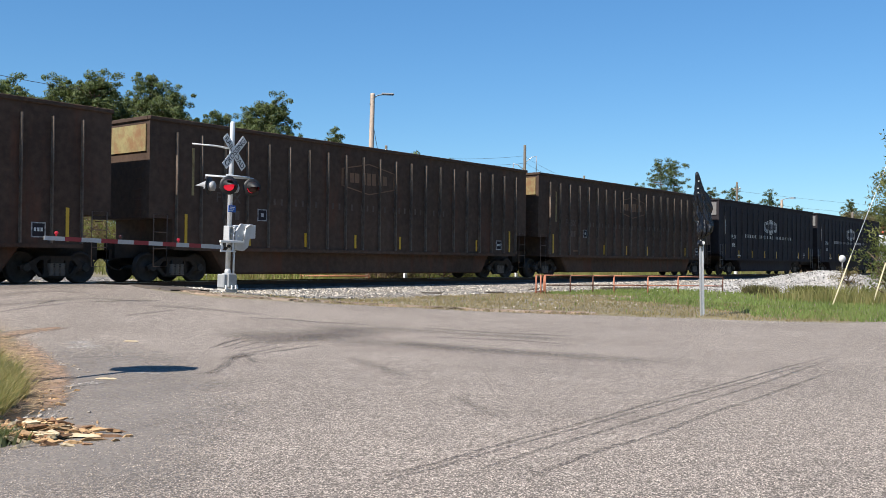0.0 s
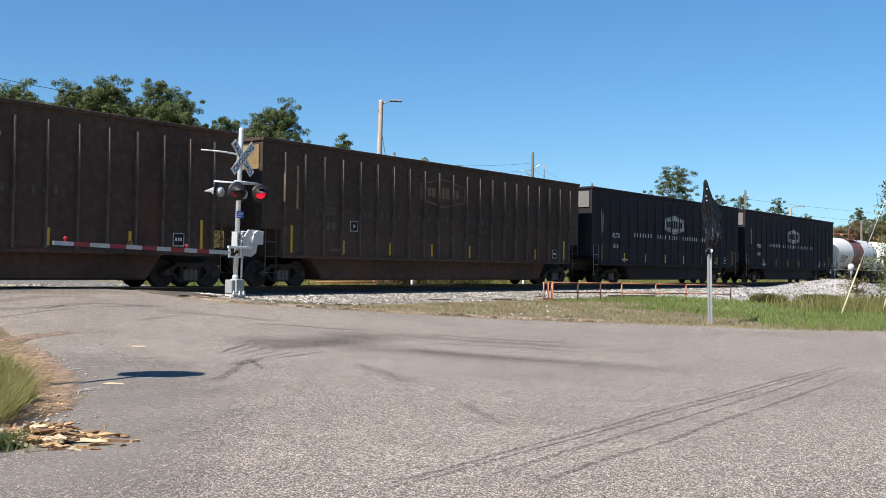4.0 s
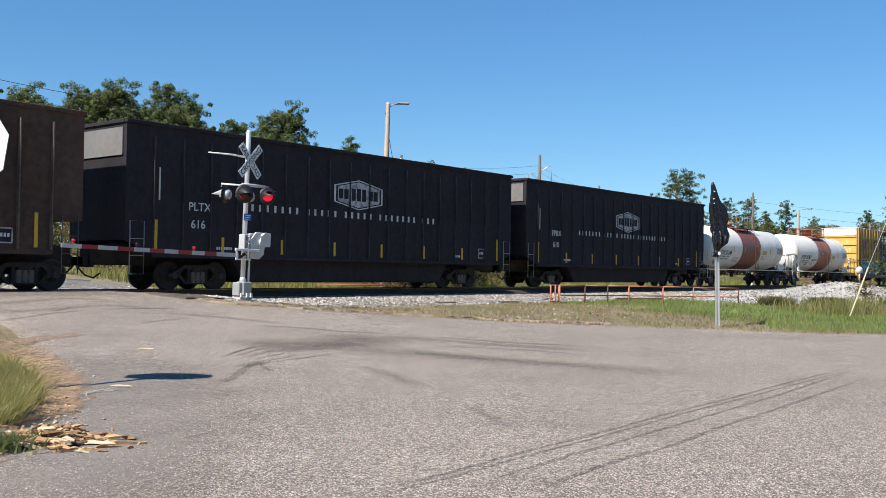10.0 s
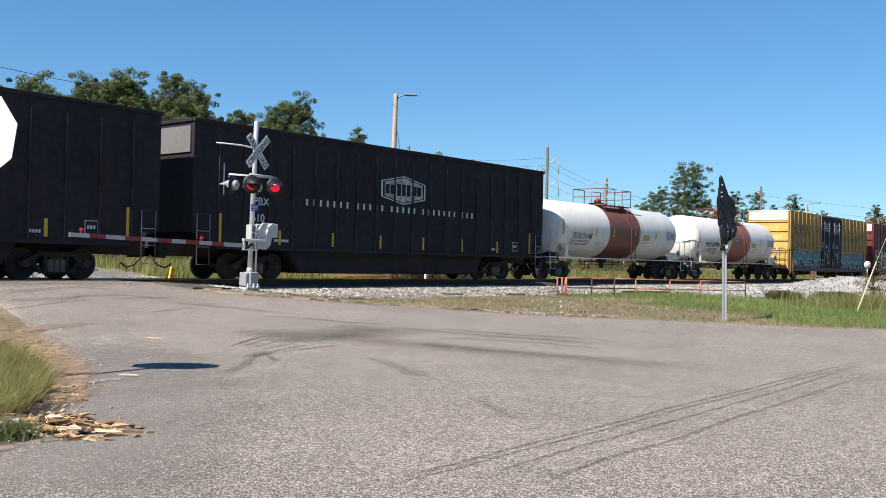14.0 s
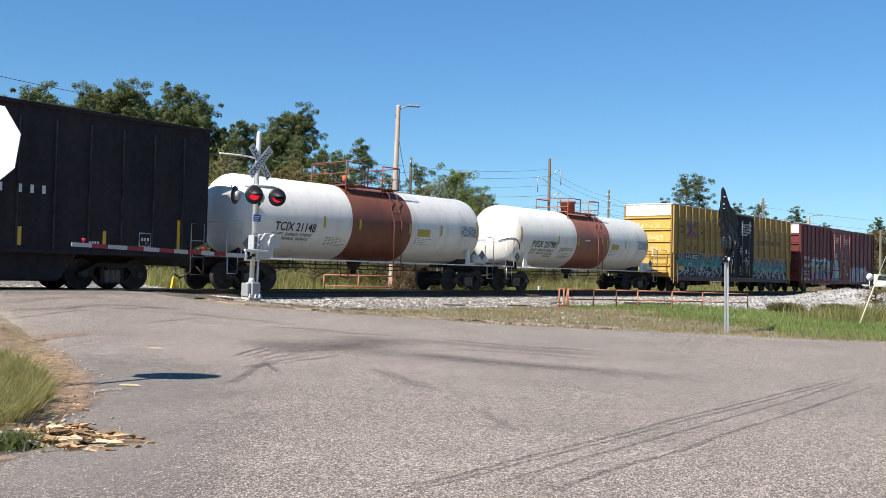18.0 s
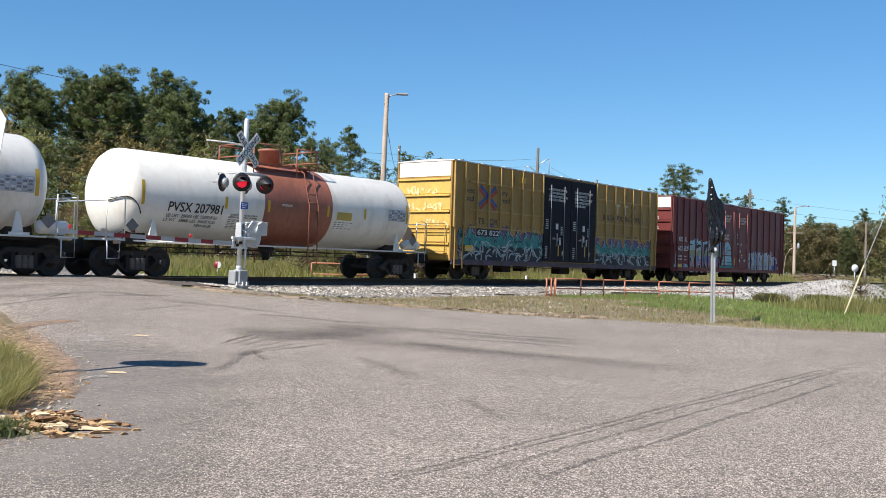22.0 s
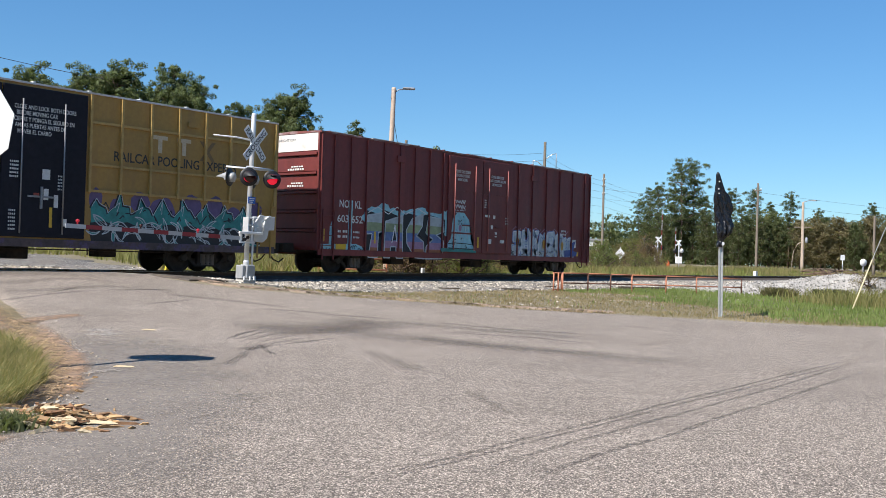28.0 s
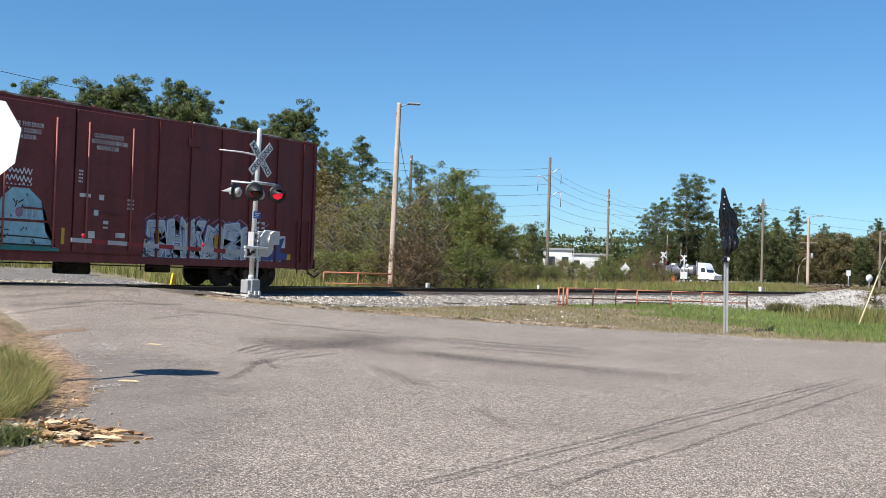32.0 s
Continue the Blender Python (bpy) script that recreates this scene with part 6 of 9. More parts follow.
def bagged_sign():
    x, y = 25.0, 10.75
    s = thing("bagged_road_sign", pose(x, y, height(x, y), 0, -1.2, -38), "road sign on a steel post wrapped in a black plastic bag", "road sign")
    bm = B()
    for dx in (-0.045, 0.045):
        box(bm, dx - 0.008, dx + 0.008, -0.04, 0.03, -0.2, 2.45)
    box(bm, -0.037, 0.037, 0.01, 0.03, -0.2, 2.45)
    part("post", bm, silver, s, "galvanised channel post")
    # bag: narrow at the top, bulging lower down, gathered at the post
    rows = [(3.98, 0.03, 0.03, -0.1), (3.9, 0.09, 0.05, -0.09), (3.6, 0.18, 0.06, -0.05), (3.3, 0.25, 0.08, -0.01), (3.0, 0.31, 0.1, 0.05), (2.7, 0.36, 0.14, 0.1), (2.5, 0.37, 0.17, 0.13), (2.32, 0.3, 0.17, 0.1), (2.2, 0.17, 0.12, 0.03), (2.1, 0.09, 0.08, 0.0), (2.0, 0.12, 0.1, -0.03), (1.93, 0.1, 0.07, -0.05)]
    verts, faces, n, m = [], [], 48, 46
    for j in range(m):
        k = j / (m - 1) * (len(rows) - 1)
        a_, b_ = rows[int(k)], rows[min(int(k) + 1, len(rows) - 1)]
        z, rx, ry, cx = (p + (q - p) * (k - int(k)) for p, q in zip(a_, b_))
        for i in range(n):
            a = 2 * math.pi * i / n
            px, py = math.cos(a), math.sin(a)
            loose = 1 if z < 3.4 else 0.5
            fold = abs(noise.noise((px * 2.2 + 1, py * 2.2, z * 1.1))) - 0.2 + 0.6 * (abs(noise.noise((px * 3.4, py * 3.4 + 4, z * 3.2))) - 0.2)
            q = 1 + 0.85 * fold * loose
            verts.append((cx + 0.62 * rx * q * px, ry * q * py * 1.1, z + 0.02 * noise.noise((px * 4, py * 4, z * 5))))
    for j in range(m - 1):
        for i in range(n):
            q, r = j * n + i, j * n + (i + 1) % n
            faces.append((q, r, r + n, q + n))
    faces += [tuple(range(n))[::-1], tuple(range((m - 1) * n, m * n))]
    ob = raw("bag", verts, faces, bag_mat, False)
    ob.parent = s
    tagged(ob, "crumpled black plastic bag")
    for z, dx in ((3.72, -0.1), (3.52, -0.12), (3.4, -0.11)):
        bm = B()
        box(bm, dx - 0.016, dx + 0.016, -0.1, -0.075, z - 0.014, z + 0.014)
        part("tape_mark", bm, white_paint, s)
    bm = B()
    lathe(bm, [(0.05, 0), (0.05, 0.02)], 10, "y", pose(0, -0.12, 2.02))
    part("tie_knot", bm, white_paint, s)


bagged_sign()


def stop_sign():
    foot, mid = Vector((4.62, 10.3, 0.0)), Vector((4.775, 10.66, 2.745))
    s = thing("octagonal_sign", pose(*foot), "leaning octagonal road sign seen from its bare pale back", "road sign")
    lean = (mid - foot).to_track_quat("Z", "Y").to_matrix().to_4x4()
    bm = B()
    box(bm, -0.042, 0.042, -0.03, 0.03, -0.1, 3.1)
    p = part("post", bm, silver, s, "galvanised post")
    p.matrix_basis = lean
    bm = B()
    R = 0.457 / math.cos(math.pi / 8)
    prism(bm, [(R * math.cos(math.pi / 8 + i * math.pi / 4), R * math.sin(math.pi / 8 + i * math.pi / 4)) for i in range(8)], -0.004, 0.004)
    pl = part("plate", bm, white_paint, s, "pale unpainted back of the plate")
    pl.matrix_basis = Matrix.Translation(mid - foot) @ Matrix.Rotation(radians(-65), 4, "Z") @ Matrix.Rotation(radians(9.6), 4, "Y") @ Matrix.Translation((0, -0.03, 0))


stop_sign()


def pole(name, x, y, top, r, material, label, lean=0.0):
    z = height(x, y)
    s = thing(name, pose(x, y, z - 0.1, 0, lean, 0), label, "utility pole")
    bm = B()
    lathe(bm, [(r, 0), (r * 0.98, 1.0), (r * 0.72, top - z), (r * 0.7, top - z + 0.1)], 14)
    part("shaft", bm, material, s)
    return s, z


def lamp_pole():
    s, z = pole("lamp_pole", 32.9, 30.72, 9.4, 0.15, wood_pole, "tall bare wooden pole with a street-lamp arm", 1.1)
    h = 9.4 - z
    bm = B()
    tube(bm, [(0.0, 0, h - 0.15), (0.2, -0.14, h + 0.03), (0.42, -0.36, h + 0.08)], 0.03, 8)
    part("bracket", bm, grey_lamp, s)
    bm = B()
    box(bm, -0.11, 0.11, -0.3, 0.3, -0.05, 0.05)
    ob = part("lamp_head", bm, grey_lamp, s, "flat grey lamp head", bevel=0.04)
    ob.matrix_basis = pose(0.52, -0.5, h + 0.1, 0, 0, 42)
    return s


grey_lamp = surf("grey_lamp_housing", (0.3, 0.31, 0.33), 0.5, 0.3)
lamp_pole()


def arms(s, zs, half, heading, name="crossarm"):
    for z in zs:
        bm = B()
        box(bm, -half, half, -0.05, 0.05, z - 0.06, z + 0.06)
        ob = part(name, bm, grey_pole, s)
        ob.matrix_basis = pose(0, 0, 0, 0, 0, heading)
        for dx in (-half + 0.1, 0.0, half - 0.1):
            bm = B()
            lathe(bm, [(0.05, 0), (0.07, 0.08), (0.04, 0.16), (0.001, 0.18)], 8, "z", pose(dx, 0, z + 0.06))
            ob = part("insulator", bm, white_paint, s)
            ob.matrix_basis = pose(0, 0, 0, 0, 0, heading)


def line_poles():
    s, z = pole("utility_pole", 63.0, 56.8, 11.75, 0.16, grey_pole, "weathered wooden utility pole with guy wires")
    bm = B()
    for dx, dy in ((5.5, -5), (8.5, -7.5)):
        tube(bm, [(0, 0, 9.6), (dx, dy, 0.3)], 0.03, 5)
    part("guy_wire", bm, silver, s)
    arms(s, (10.4,), 0.9, 40)
    s, z = pole("utility_pole", 82.7, 55.1, 13.7, 0.19, grey_pole, "tall wooden transmission pole with curved insulator arms")
    for zz, sgn in ((11.6, 1), (10.8, -1), (9.2, 1)):
        bm = B()
        tube(bm, [(0, 0, zz - 0.6), (sgn * 0.5, -sgn * 0.55, zz), (sgn * 0.8, -sgn * 0.9, zz + 0.1)], 0.045, 6)
        part("insulator_arm", bm, silver, s)
        bm = B()
        tube(bm, [(sgn * 0.8, -sgn * 0.9, zz + 0.1), (sgn * 0.8, -sgn * 0.9, zz - 1.5)], 0.05, 6)
        part("insulator_string", bm, grey_lamp, s)
    s, z = pole("utility_pole", 105.1, 61.0, 12.5, 0.17, grey_pole, "weathered wooden utility pole with insulators")
    arms(s, (11.2, 10.4, 9.4), 0.45, 50)
    s, z = pole("utility_pole", 112.8, 44.15, 11.5, 0.16, grey_pole, "weathered wooden utility pole before the woods")
    arms(s, (10.2,), 0.8, 50)
    s, z = pole("lamp_pole", 101.3, 34.7, 8.35, 0.17, wood_pole, "leaning wooden pole with a lamp and a transformer", -1.2)
    bm = B()
    tube(bm, [(0, 0, 7.6), (0.3, -0.4, 7.75), (0.55, -0.75, 7.8)], 0.04, 6)
    box(bm, 0.4, 0.8, -1.2, -0.7, 7.72, 7.84)
    part("lamp_arm", bm, grey_lamp, s)
    bm = B()
    lathe(bm, [(0.12, 3.3), (0.14, 3.4), (0.14, 3.8), (0.001, 3.9)], 12, "z", pose(0.3, -0.3, 0))
    part("transformer", bm, grey_lamp, s)
    bm = B()
    box(bm, 0, 0.08, -0.9, 0.9, 4.9, 5.0)
    part("crossarm", bm, grey_pole, s)
    bm = B()
    tube(bm, [(-0.1, 0, 3.4), (-0.35, 0.35, 3.2), (-0.6, 0.7, 2.4), (-0.75, 0.9, 0.2)], 0.045, 8)
    part("cable_riser", bm, wood_pole, s)
    pole("utility_pole", 106.1, 28.9, 7.1, 0.15, grey_pole, "short weathered wooden pole")
    # spans of wire
    def span(a, b, sag, name="overhead_wire", r=0.012):
        pts = []
        for i in range(13):
            k = i / 12
            p = Vector(a).lerp(Vector(b), k)
            p.z -= sag * 4 * k * (1 - k)
            pts.append(p)
        bm = B()
        tube(bm, pts, r, 4)
        ob = new(name, mesh_of(name, bm, cable_mat))
        tagged(ob, "thin dark overhead wire strung between poles", "wire", "overhead wires")

    A, Bp, C, D2 = Vector((63.0, 56.8, 11.0)), Vector((82.7, 55.1, 12.6)), Vector((105.1, 61.0, 11.6)), Vector((112.8, 44.15, 10.4))
    west = Vector((20, 95, 13.5))
    for dz, off in ((0, 0.4), (-0.7, -0.4), (-1.4, 0.3), (-2.3, -0.3), (-3.2, 0.2), (-4.1, -0.2)):
        o = Vector((off * 0.7, off * 0.7, dz))
        span(west + o, A + o, 0.6)
        span(A + o, Bp + o * 1.2, 0.35)
        span(Bp + o * 1.2, C + o, 0.35)
        span(C + o, Vector((190, 75, 11.5)) + o, 1.2)
    for dz in (0, -1.2):
        span(C + Vector((0, 0, dz - 1)), D2 + Vector((0, 0, dz)), 0.6)
        span(D2 + Vector((0, 0, dz)), Vector((180, 10, 10.0 + dz)), 1.0)
    span((8.0, 48.2, 12.3), (34.0, 58.0, 12.6), 0.4, r=0.018)
    span((32.9, 30.72, 8.9), (63.0, 56.8, 9.2), 0.8, r=0.015)


line_poles()

# ---- plants ----
bark = surf("pine_bark", (0.13, 0.085, 0.06), 0.95, var=0.4, scale=8, bump=0.5, bscale=20, streak=(3, 3, 0.4), tint=(0.22, 0.15, 0.1), amount=0.5)


def leafy(name, base, hue=0.35, tint=None):
    m = surf(name, base, 0.75, var=0.3, scale=0.6, big=0.25, island=hue, tint=tint, amount=0.6, edge=(0.45, 0.6))
    n = m.node_tree.nodes
    out, b = n["Material Output"], n["Principled BSDF"]
    tr = n.new("ShaderNodeBsdfTranslucent")
    tr.inputs["Color"].default_value = (base[0] * 1.6, base[1] * 1.6, base[2] * 0.9, 1)
    mix = n.new("ShaderNodeMixShader")
    mix.inputs[0].default_value = 0.38
    m.node_tree.links.new(b.outputs[0], mix.inputs[1])
    m.node_tree.links.new(tr.outputs[0], mix.inputs[2])
    m.node_tree.links.new(mix.outputs[0], out.inputs["Surface"])
    b.inputs["Specular IOR Level"].default_value = 0.25
    return m


pine_green = leafy("pine_needles", (0.112, 0.142, 0.066), tint=(0.155, 0.172, 0.08))
woods_olive = leafy("olive_woodland_leaves", (0.195, 0.172, 0.095), tint=(0.245, 0.2, 0.115))
dark_green = leafy("dark_foliage", (0.11, 0.135, 0.062), tint=(0.165, 0.16, 0.082))
mid_green = leafy("shrub_leaves", (0.185, 0.2, 0.075), tint=(0.255, 0.225, 0.1))
lime_green = leafy("young_pine_leaves", (0.16, 0.195, 0.07), tint=(0.21, 0.21, 0.09))
olive = leafy("olive_autumn_leaves", (0.195, 0.16, 0.078), tint=(0.26, 0.19, 0.1))
dead_brown = leafy("brown_vine_leaves", (0.19, 0.135, 0.088), tint=(0.24, 0.175, 0.11))
straw = leafy("dry_straw_grass", (0.26, 0.22, 0.1), 0.45, tint=(0.11, 0.13, 0.048))
lawn = leafy("green_grass", (0.17, 0.23, 0.07), 0.35, tint=(0.23, 0.25, 0.09))
verge = leafy("mixed_verge_grass", (0.2, 0.2, 0.075), 0.4, tint=(0.3, 0.25, 0.12))


def clumps(rng, centres, radii, count, size, flat_=0.8, narrow=0.55, spray=0.5):
    """Leaves or tufts of needles as small triangles, thrown in balls round the centres; they face outwards, so that each tuft shades as one."""
    c = np.repeat(np.asarray(centres, float), count, 0)
    r = np.repeat(np.asarray(radii, float), count)
    n = len(c)
    d = rng.normal(0, 1, (n, 3))
    d /= np.linalg.norm(d, axis=1)[:, None]
    p = c + d * (r * rng.random(n) ** 0.45)[:, None] * (1, 1, flat_)
    a = rng.normal(0, 1, (n, 3)) + d * spray
    a /= np.linalg.norm(a, axis=1)[:, None]
    b = np.cross(a, rng.normal(0, 1, (n, 3)))
    b /= np.linalg.norm(b, axis=1)[:, None]
    b *= np.sign((np.cross(a, b) * d).sum(1))[:, None] * -1
    s = size * rng.uniform(0.6, 1.4, n)[:, None]
    v = np.stack([p + a * s, p - a * s * 0.5 - b * s * narrow, p - a * s * 0.5 + b * s * narrow], 1).reshape(-1, 3)
    f = np.arange(3 * n).reshape(-1, 3)
    face = np.cross(v[1::3] - v[0::3], v[2::3] - v[0::3])
    turn = (face * d).sum(1) < 0
    f[turn] = f[turn][:, ::-1]
    out = d * 0.8 + rng.normal(0, 0.3, (n, 3))
    out /= np.linalg.norm(out, axis=1)[:, None]
    return v, f, out


def crown_mesh(name, v, f, material, out=None):
    me = bpy.data.meshes.new(name)
    me.from_pydata(v.tolist(), [], f.tolist())
    me.materials.append(material)
    if out is not None:
        me.polygons.foreach_set("use_smooth", [True] * len(me.polygons))
        me.normals_split_custom_set(np.repeat(out, 3, 0).tolist())
    return me


def limb_tree(name, seed, h, spread, first, nl, count, size, leaf, label, r0=0.2, category="tree", ball=(0.6, 1.2), rise=0.25, top=1.0, flat_=0.8, wood=None, narrow=0.55, spray=0.5, twigs=1, ragged=0.0):
    """A tree: bent trunk, limbs from `first` of the height up, leaf clumps on the limbs and on their side twigs."""
    rng = np.random.default_rng(seed)
    t = thing(name, pose(0, 0, 0), label, category)
    bm = B()
    bend = rng.normal(0, 0.02 * h, (2,))
    spine = [Vector((bend[0] * k * k, bend[1] * k * k, h * k)) for k in np.linspace(0, 0.97, 7)]
    tube(bm, spine, r0, 8, r0 * 0.22)
    part("trunk", bm, wood or bark, t)
    cs, rs = [], []
    bm = B()
    for i in range(nl):
        k = first + (0.98 - first) * (i + rng.random() * 0.7) / nl
        a = i * 2.4 + rng.uniform(-0.5, 0.5)
        u = (k - first) / (1 - first)
        reach = spread * (math.sqrt(max(0.0, 1 - ((u - 0.4) / 0.63) ** 2)) if top < 0.5 else (1.08 - u) ** 0.6 * (0.55 + 0.45 * min(1, u * 3))) * rng.uniform(0.6 - ragged, 1.15 + 0.5 * ragged)
        p0 = Vector((bend[0] * k * k, bend[1] * k * k, h * k))
        p1 = p0 + Vector((math.cos(a) * reach, math.sin(a) * reach, reach * rise * rng.uniform(0.3, 1.6)))
        tube(bm, [p0, p0.lerp(p1, 0.5) + Vector((0, 0, -0.06 * reach)), p1], 0.05 + 0.02 * reach, 4, 0.015)
        for q in (1.0, 0.66, 0.38)[: 3 if reach > 1.4 else 2]:
            for _ in range(twigs):
                c = p0.lerp(p1, q) + Vector(rng.normal(0, 0.25 + 0.18 * (twigs - 1), 3).tolist())
                cs.append(c)
                rs.append(rng.uniform(*ball) * (0.75 + 0.35 * (1 - abs(q - 0.7))))
    for _ in range(3):
        cs.append(Vector((bend[0], bend[1], h * rng.uniform(0.93, 1.0))))
        rs.append(ball[0])
    part("branch_frame", bm, wood or bark, t)
    v, f, out = clumps(rng, [tuple(c) for c in cs], rs, count, size, flat_, narrow, spray)
    ob = new("crown", crown_mesh("crown", v, f, leaf, out))
    ob.parent = t
    return t


def plant(src, x, y, scale=1.0, turn=0.0, sz=1.0, sink=0.05):
    m = Matrix.Translation((x, y, height(x, y) - sink)) @ Matrix.Rotation(radians(turn), 4, "Z") @ Matrix.Diagonal((scale, scale, scale * sz, 1))
    return copy_thing(src, m)


grey_bark = surf("grey_sapling_bark", (0.18, 0.15, 0.122), 0.95, var=0.35, scale=8)
PINE = "tall pine with a rounded dark green crown on a bare trunk"
KINDS = {}
for i in range(4):
    KINDS["P%d" % i] = limb_tree("pine_tree", 10 + i, 18.8, (2.2, 2.75, 2.25, 2.3)[i], 0.46, 42, 104, 0.14, pine_green, PINE, 0.2, ball=(0.34, 0.7), rise=0.4, top=0.3, flat_=0.7, narrow=0.42, spray=0.4, twigs=2, ragged=0.0)
for i in range(3):
    KINDS["T%d" % i] = limb_tree("pine_tree", 30 + i, 13.8, 1.7, 0.34, 30, 90, 0.11, pine_green, "slender pine with loose tufts of dark needles", 0.13, ball=(0.28, 0.55), rise=0.35, top=0.3, flat_=0.65, narrow=0.36, spray=0.4, twigs=2, ragged=0.35)
for i in range(2):
    KINDS["S%d" % i] = limb_tree("sapling", 36 + i, 7.0, 1.5, 0.1, 34, 16, 0.09, olive if i else mid_green, "thin grey sapling with sparse autumn leaves", 0.06, "tree", ball=(0.35, 0.7), rise=0.9, wood=grey_bark)
for i in range(3):
    KINDS["B%d" % i] = limb_tree("broadleaf_tree", 40 + i, 9.0, 2.9, 0.08, 36, 36, 0.17, (mid_green, olive, dark_green)[i], ("leafy green tree at the field's edge", "thin autumn tree with olive-brown leaves", "dense dark green roadside tree")[i], 0.13, ball=(0.4, 0.8), rise=0.5, narrow=0.36, twigs=2, ragged=0.2)
for i in range(2):
    KINDS["W%d" % i] = limb_tree("woodland_tree", 70 + i, 10.0, 3.3, 0.06, 34, 40, 0.21, (woods_olive, dark_green)[i], ("olive woodland tree at the edge of the woods", "dark green woodland tree at the edge of the woods")[i], 0.15, ball=(0.5, 0.95), rise=0.6, narrow=0.36, twigs=2, ragged=0.2)
for i in range(4):
    KINDS["H%d" % i] = limb_tree("shrub", 50 + i, 2.6, 1.5, 0.05, 22, 42, 0.09, (mid_green, olive, lime_green, dead_brown)[i], ("bushy green shrub in dry grass", "straggly olive shrub in dry grass", "bright green young pine shrub", "tangle of brown dead vines")[i], 0.05, "shrub", ball=(0.35, 0.65), rise=0.8, narrow=0.3, ragged=0.2)
KINDS["B3"] = limb_tree("young_pine", 47, 9.0, 2.6, 0.1, 40, 64, 0.12, lime_green, "fresh green young pine at the field's edge", 0.13, ball=(0.3, 0.58), rise=0.6, narrow=0.38, spray=0.4, twigs=2, ragged=0.15)
KINDS["R0"] = limb_tree("roadside_tree", 61, 7.2, 2.0, 0.1, 40, 130, 0.085, mid_green, "leafy roadside tree hung with thin twigs", 0.09, ball=(0.4, 0.75), rise=0.6, narrow=0.35)
plants = random.Random(77)


def grow(rows):
    for x, y, s, k in rows:
        w = s * plants.uniform(0.9, 1.1) if k[0] != "S" else max(0.75, s)
        plant(KINDS[k], x, y, w, plants.uniform(0, 360), s / w)


# the tall pines west of the crossing, with lower trees before them
WEST_PINES = ((45.4, 91.6, 0.94, "P0"), (45.1, 96.7, 0.91, "P3"), (43.3, 100.3, 0.94, "P2"), (45.6, 85.2, 0.84, "P3"), (49.3, 86.9, 0.94, "P0"), (50.6, 83.9, 0.97, "P1"), (54.7, 85.2, 0.86, "P2"), (53.0, 77.9, 0.93, "P3"), (52.8, 73.5, 0.84, "P0"), (56.5, 75.3, 0.75, "P3"), (53.9, 69.1, 0.72, "P2"), (54.6, 65.2, 0.76, "P3"), (54.5, 62.2, 0.75, "P0"), (53.5, 103.7, 0.93, "P2"), (57.6, 98.8, 1.04, "P2"), (60.6, 92.1, 0.94, "P3"), (61.7, 87.7, 0.91, "P0"), (49.0, 109.1, 0.98, "P1"), (61.6, 75.5, 0.74, "P2"), (61.9, 99.9, 1.09, "P3"))
WEST_UNDER = ((40.8, 84.9, 1.11, "B1"), (41.8, 80.6, 1.14, "B0"), (43.2, 77.4, 1.07, "B2"), (44.6, 74.2, 1.04, "B1"), (45.3, 70.2, 1.08, "B1"), (46.6, 67.1, 0.97, "B1"), (47.8, 64.2, 1.02, "B0"), (48.0, 60.8, 0.93, "B2"), (49.1, 57.9, 0.95, "B1"), (48.9, 55.0, 0.88, "B1"), (38.0, 75.9, 0.71, "B1"), (40.6, 69.8, 0.68, "B0"), (41.7, 62.2, 0.64, "B2"), (43.8, 56.6, 0.62, "B1"), (38.0, 85.2, 0.96, "B1"), (47.8, 51.7, 0.85, "B1"))
# thicket behind the lamp pole, brush along the track, grove and woods beyond the far crossing
THICKET = ((43.1, 47.2, 0.66, "S1"), (38.4, 41.6, 0.70, "S1"), (37.9, 40.5, 0.62, "S1"), (44.7, 47.3, 0.80, "S1"), (41.4, 42.9, 0.80, "S0"), (38.5, 39.2, 0.61, "S0"), (38.3, 38.7, 0.80, "S0"), (40.1, 39.8, 0.71, "S1"), (44.4, 43.3, 0.80, "S0"), (43.8, 42.0, 0.82, "S1"), (41.3, 38.9, 0.81, "S0"), (40.3, 37.8, 0.71, "S1"), (48.3, 44.1, 0.89, "S0"), (40.5, 36.6, 0.59, "S0"), (41.1, 36.3, 0.77, "S1"), (41.4, 36.1, 0.82, "S0"), (49.1, 42.6, 0.89, "S1"), (41.6, 35.4, 0.87, "S0"))
THICKET_FRONT = ((35.7, 39.3, 0.53, "S1"), (36.2, 38.5, 0.48, "S0"), (35.4, 37.4, 0.55, "S1"), (37.6, 38.4, 0.45, "S1"), (38.9, 39.3, 0.60, "S0"), (37.4, 37.2, 0.63, "S0"), (37.4, 35.9, 0.59, "S0"), (39.0, 37.1, 0.64, "S0"), (38.7, 35.8, 0.59, "S0"), (38.8, 35.0, 0.65, "S1"), (40.1, 35.6, 0.64, "S0"), (40.2, 35.0, 0.54, "S0"), (40.1, 33.8, 0.55, "S1"))
PINES_MID = ((53.2, 53.0, 0.79, "T0"), (52.4, 55.5, 0.73, "T1"), (50.3, 54.9, 0.74, "T0"), (53.9, 47.6, 0.64, "T1"), (55.7, 57.8, 0.74, "T0"), (61.2, 57.6, 0.66, "T1"), (51.9, 59.2, 0.78, "T0"))
ROUND = ((49.6, 38.3, 0.68, "B3"), (51.3, 42.1, 0.87, "B3"), (50.6, 40.2, 0.7, "B3"), (49.2, 37.7, 0.56, "B0"), (51.4, 42.9, 0.59, "B2"), (55.1, 40.1, 0.48, "B0"), (62.8, 43.2, 0.53, "B2"), (59.1, 41.5, 0.39, "B0"), (51.4, 38.3, 0.36, "B0"))
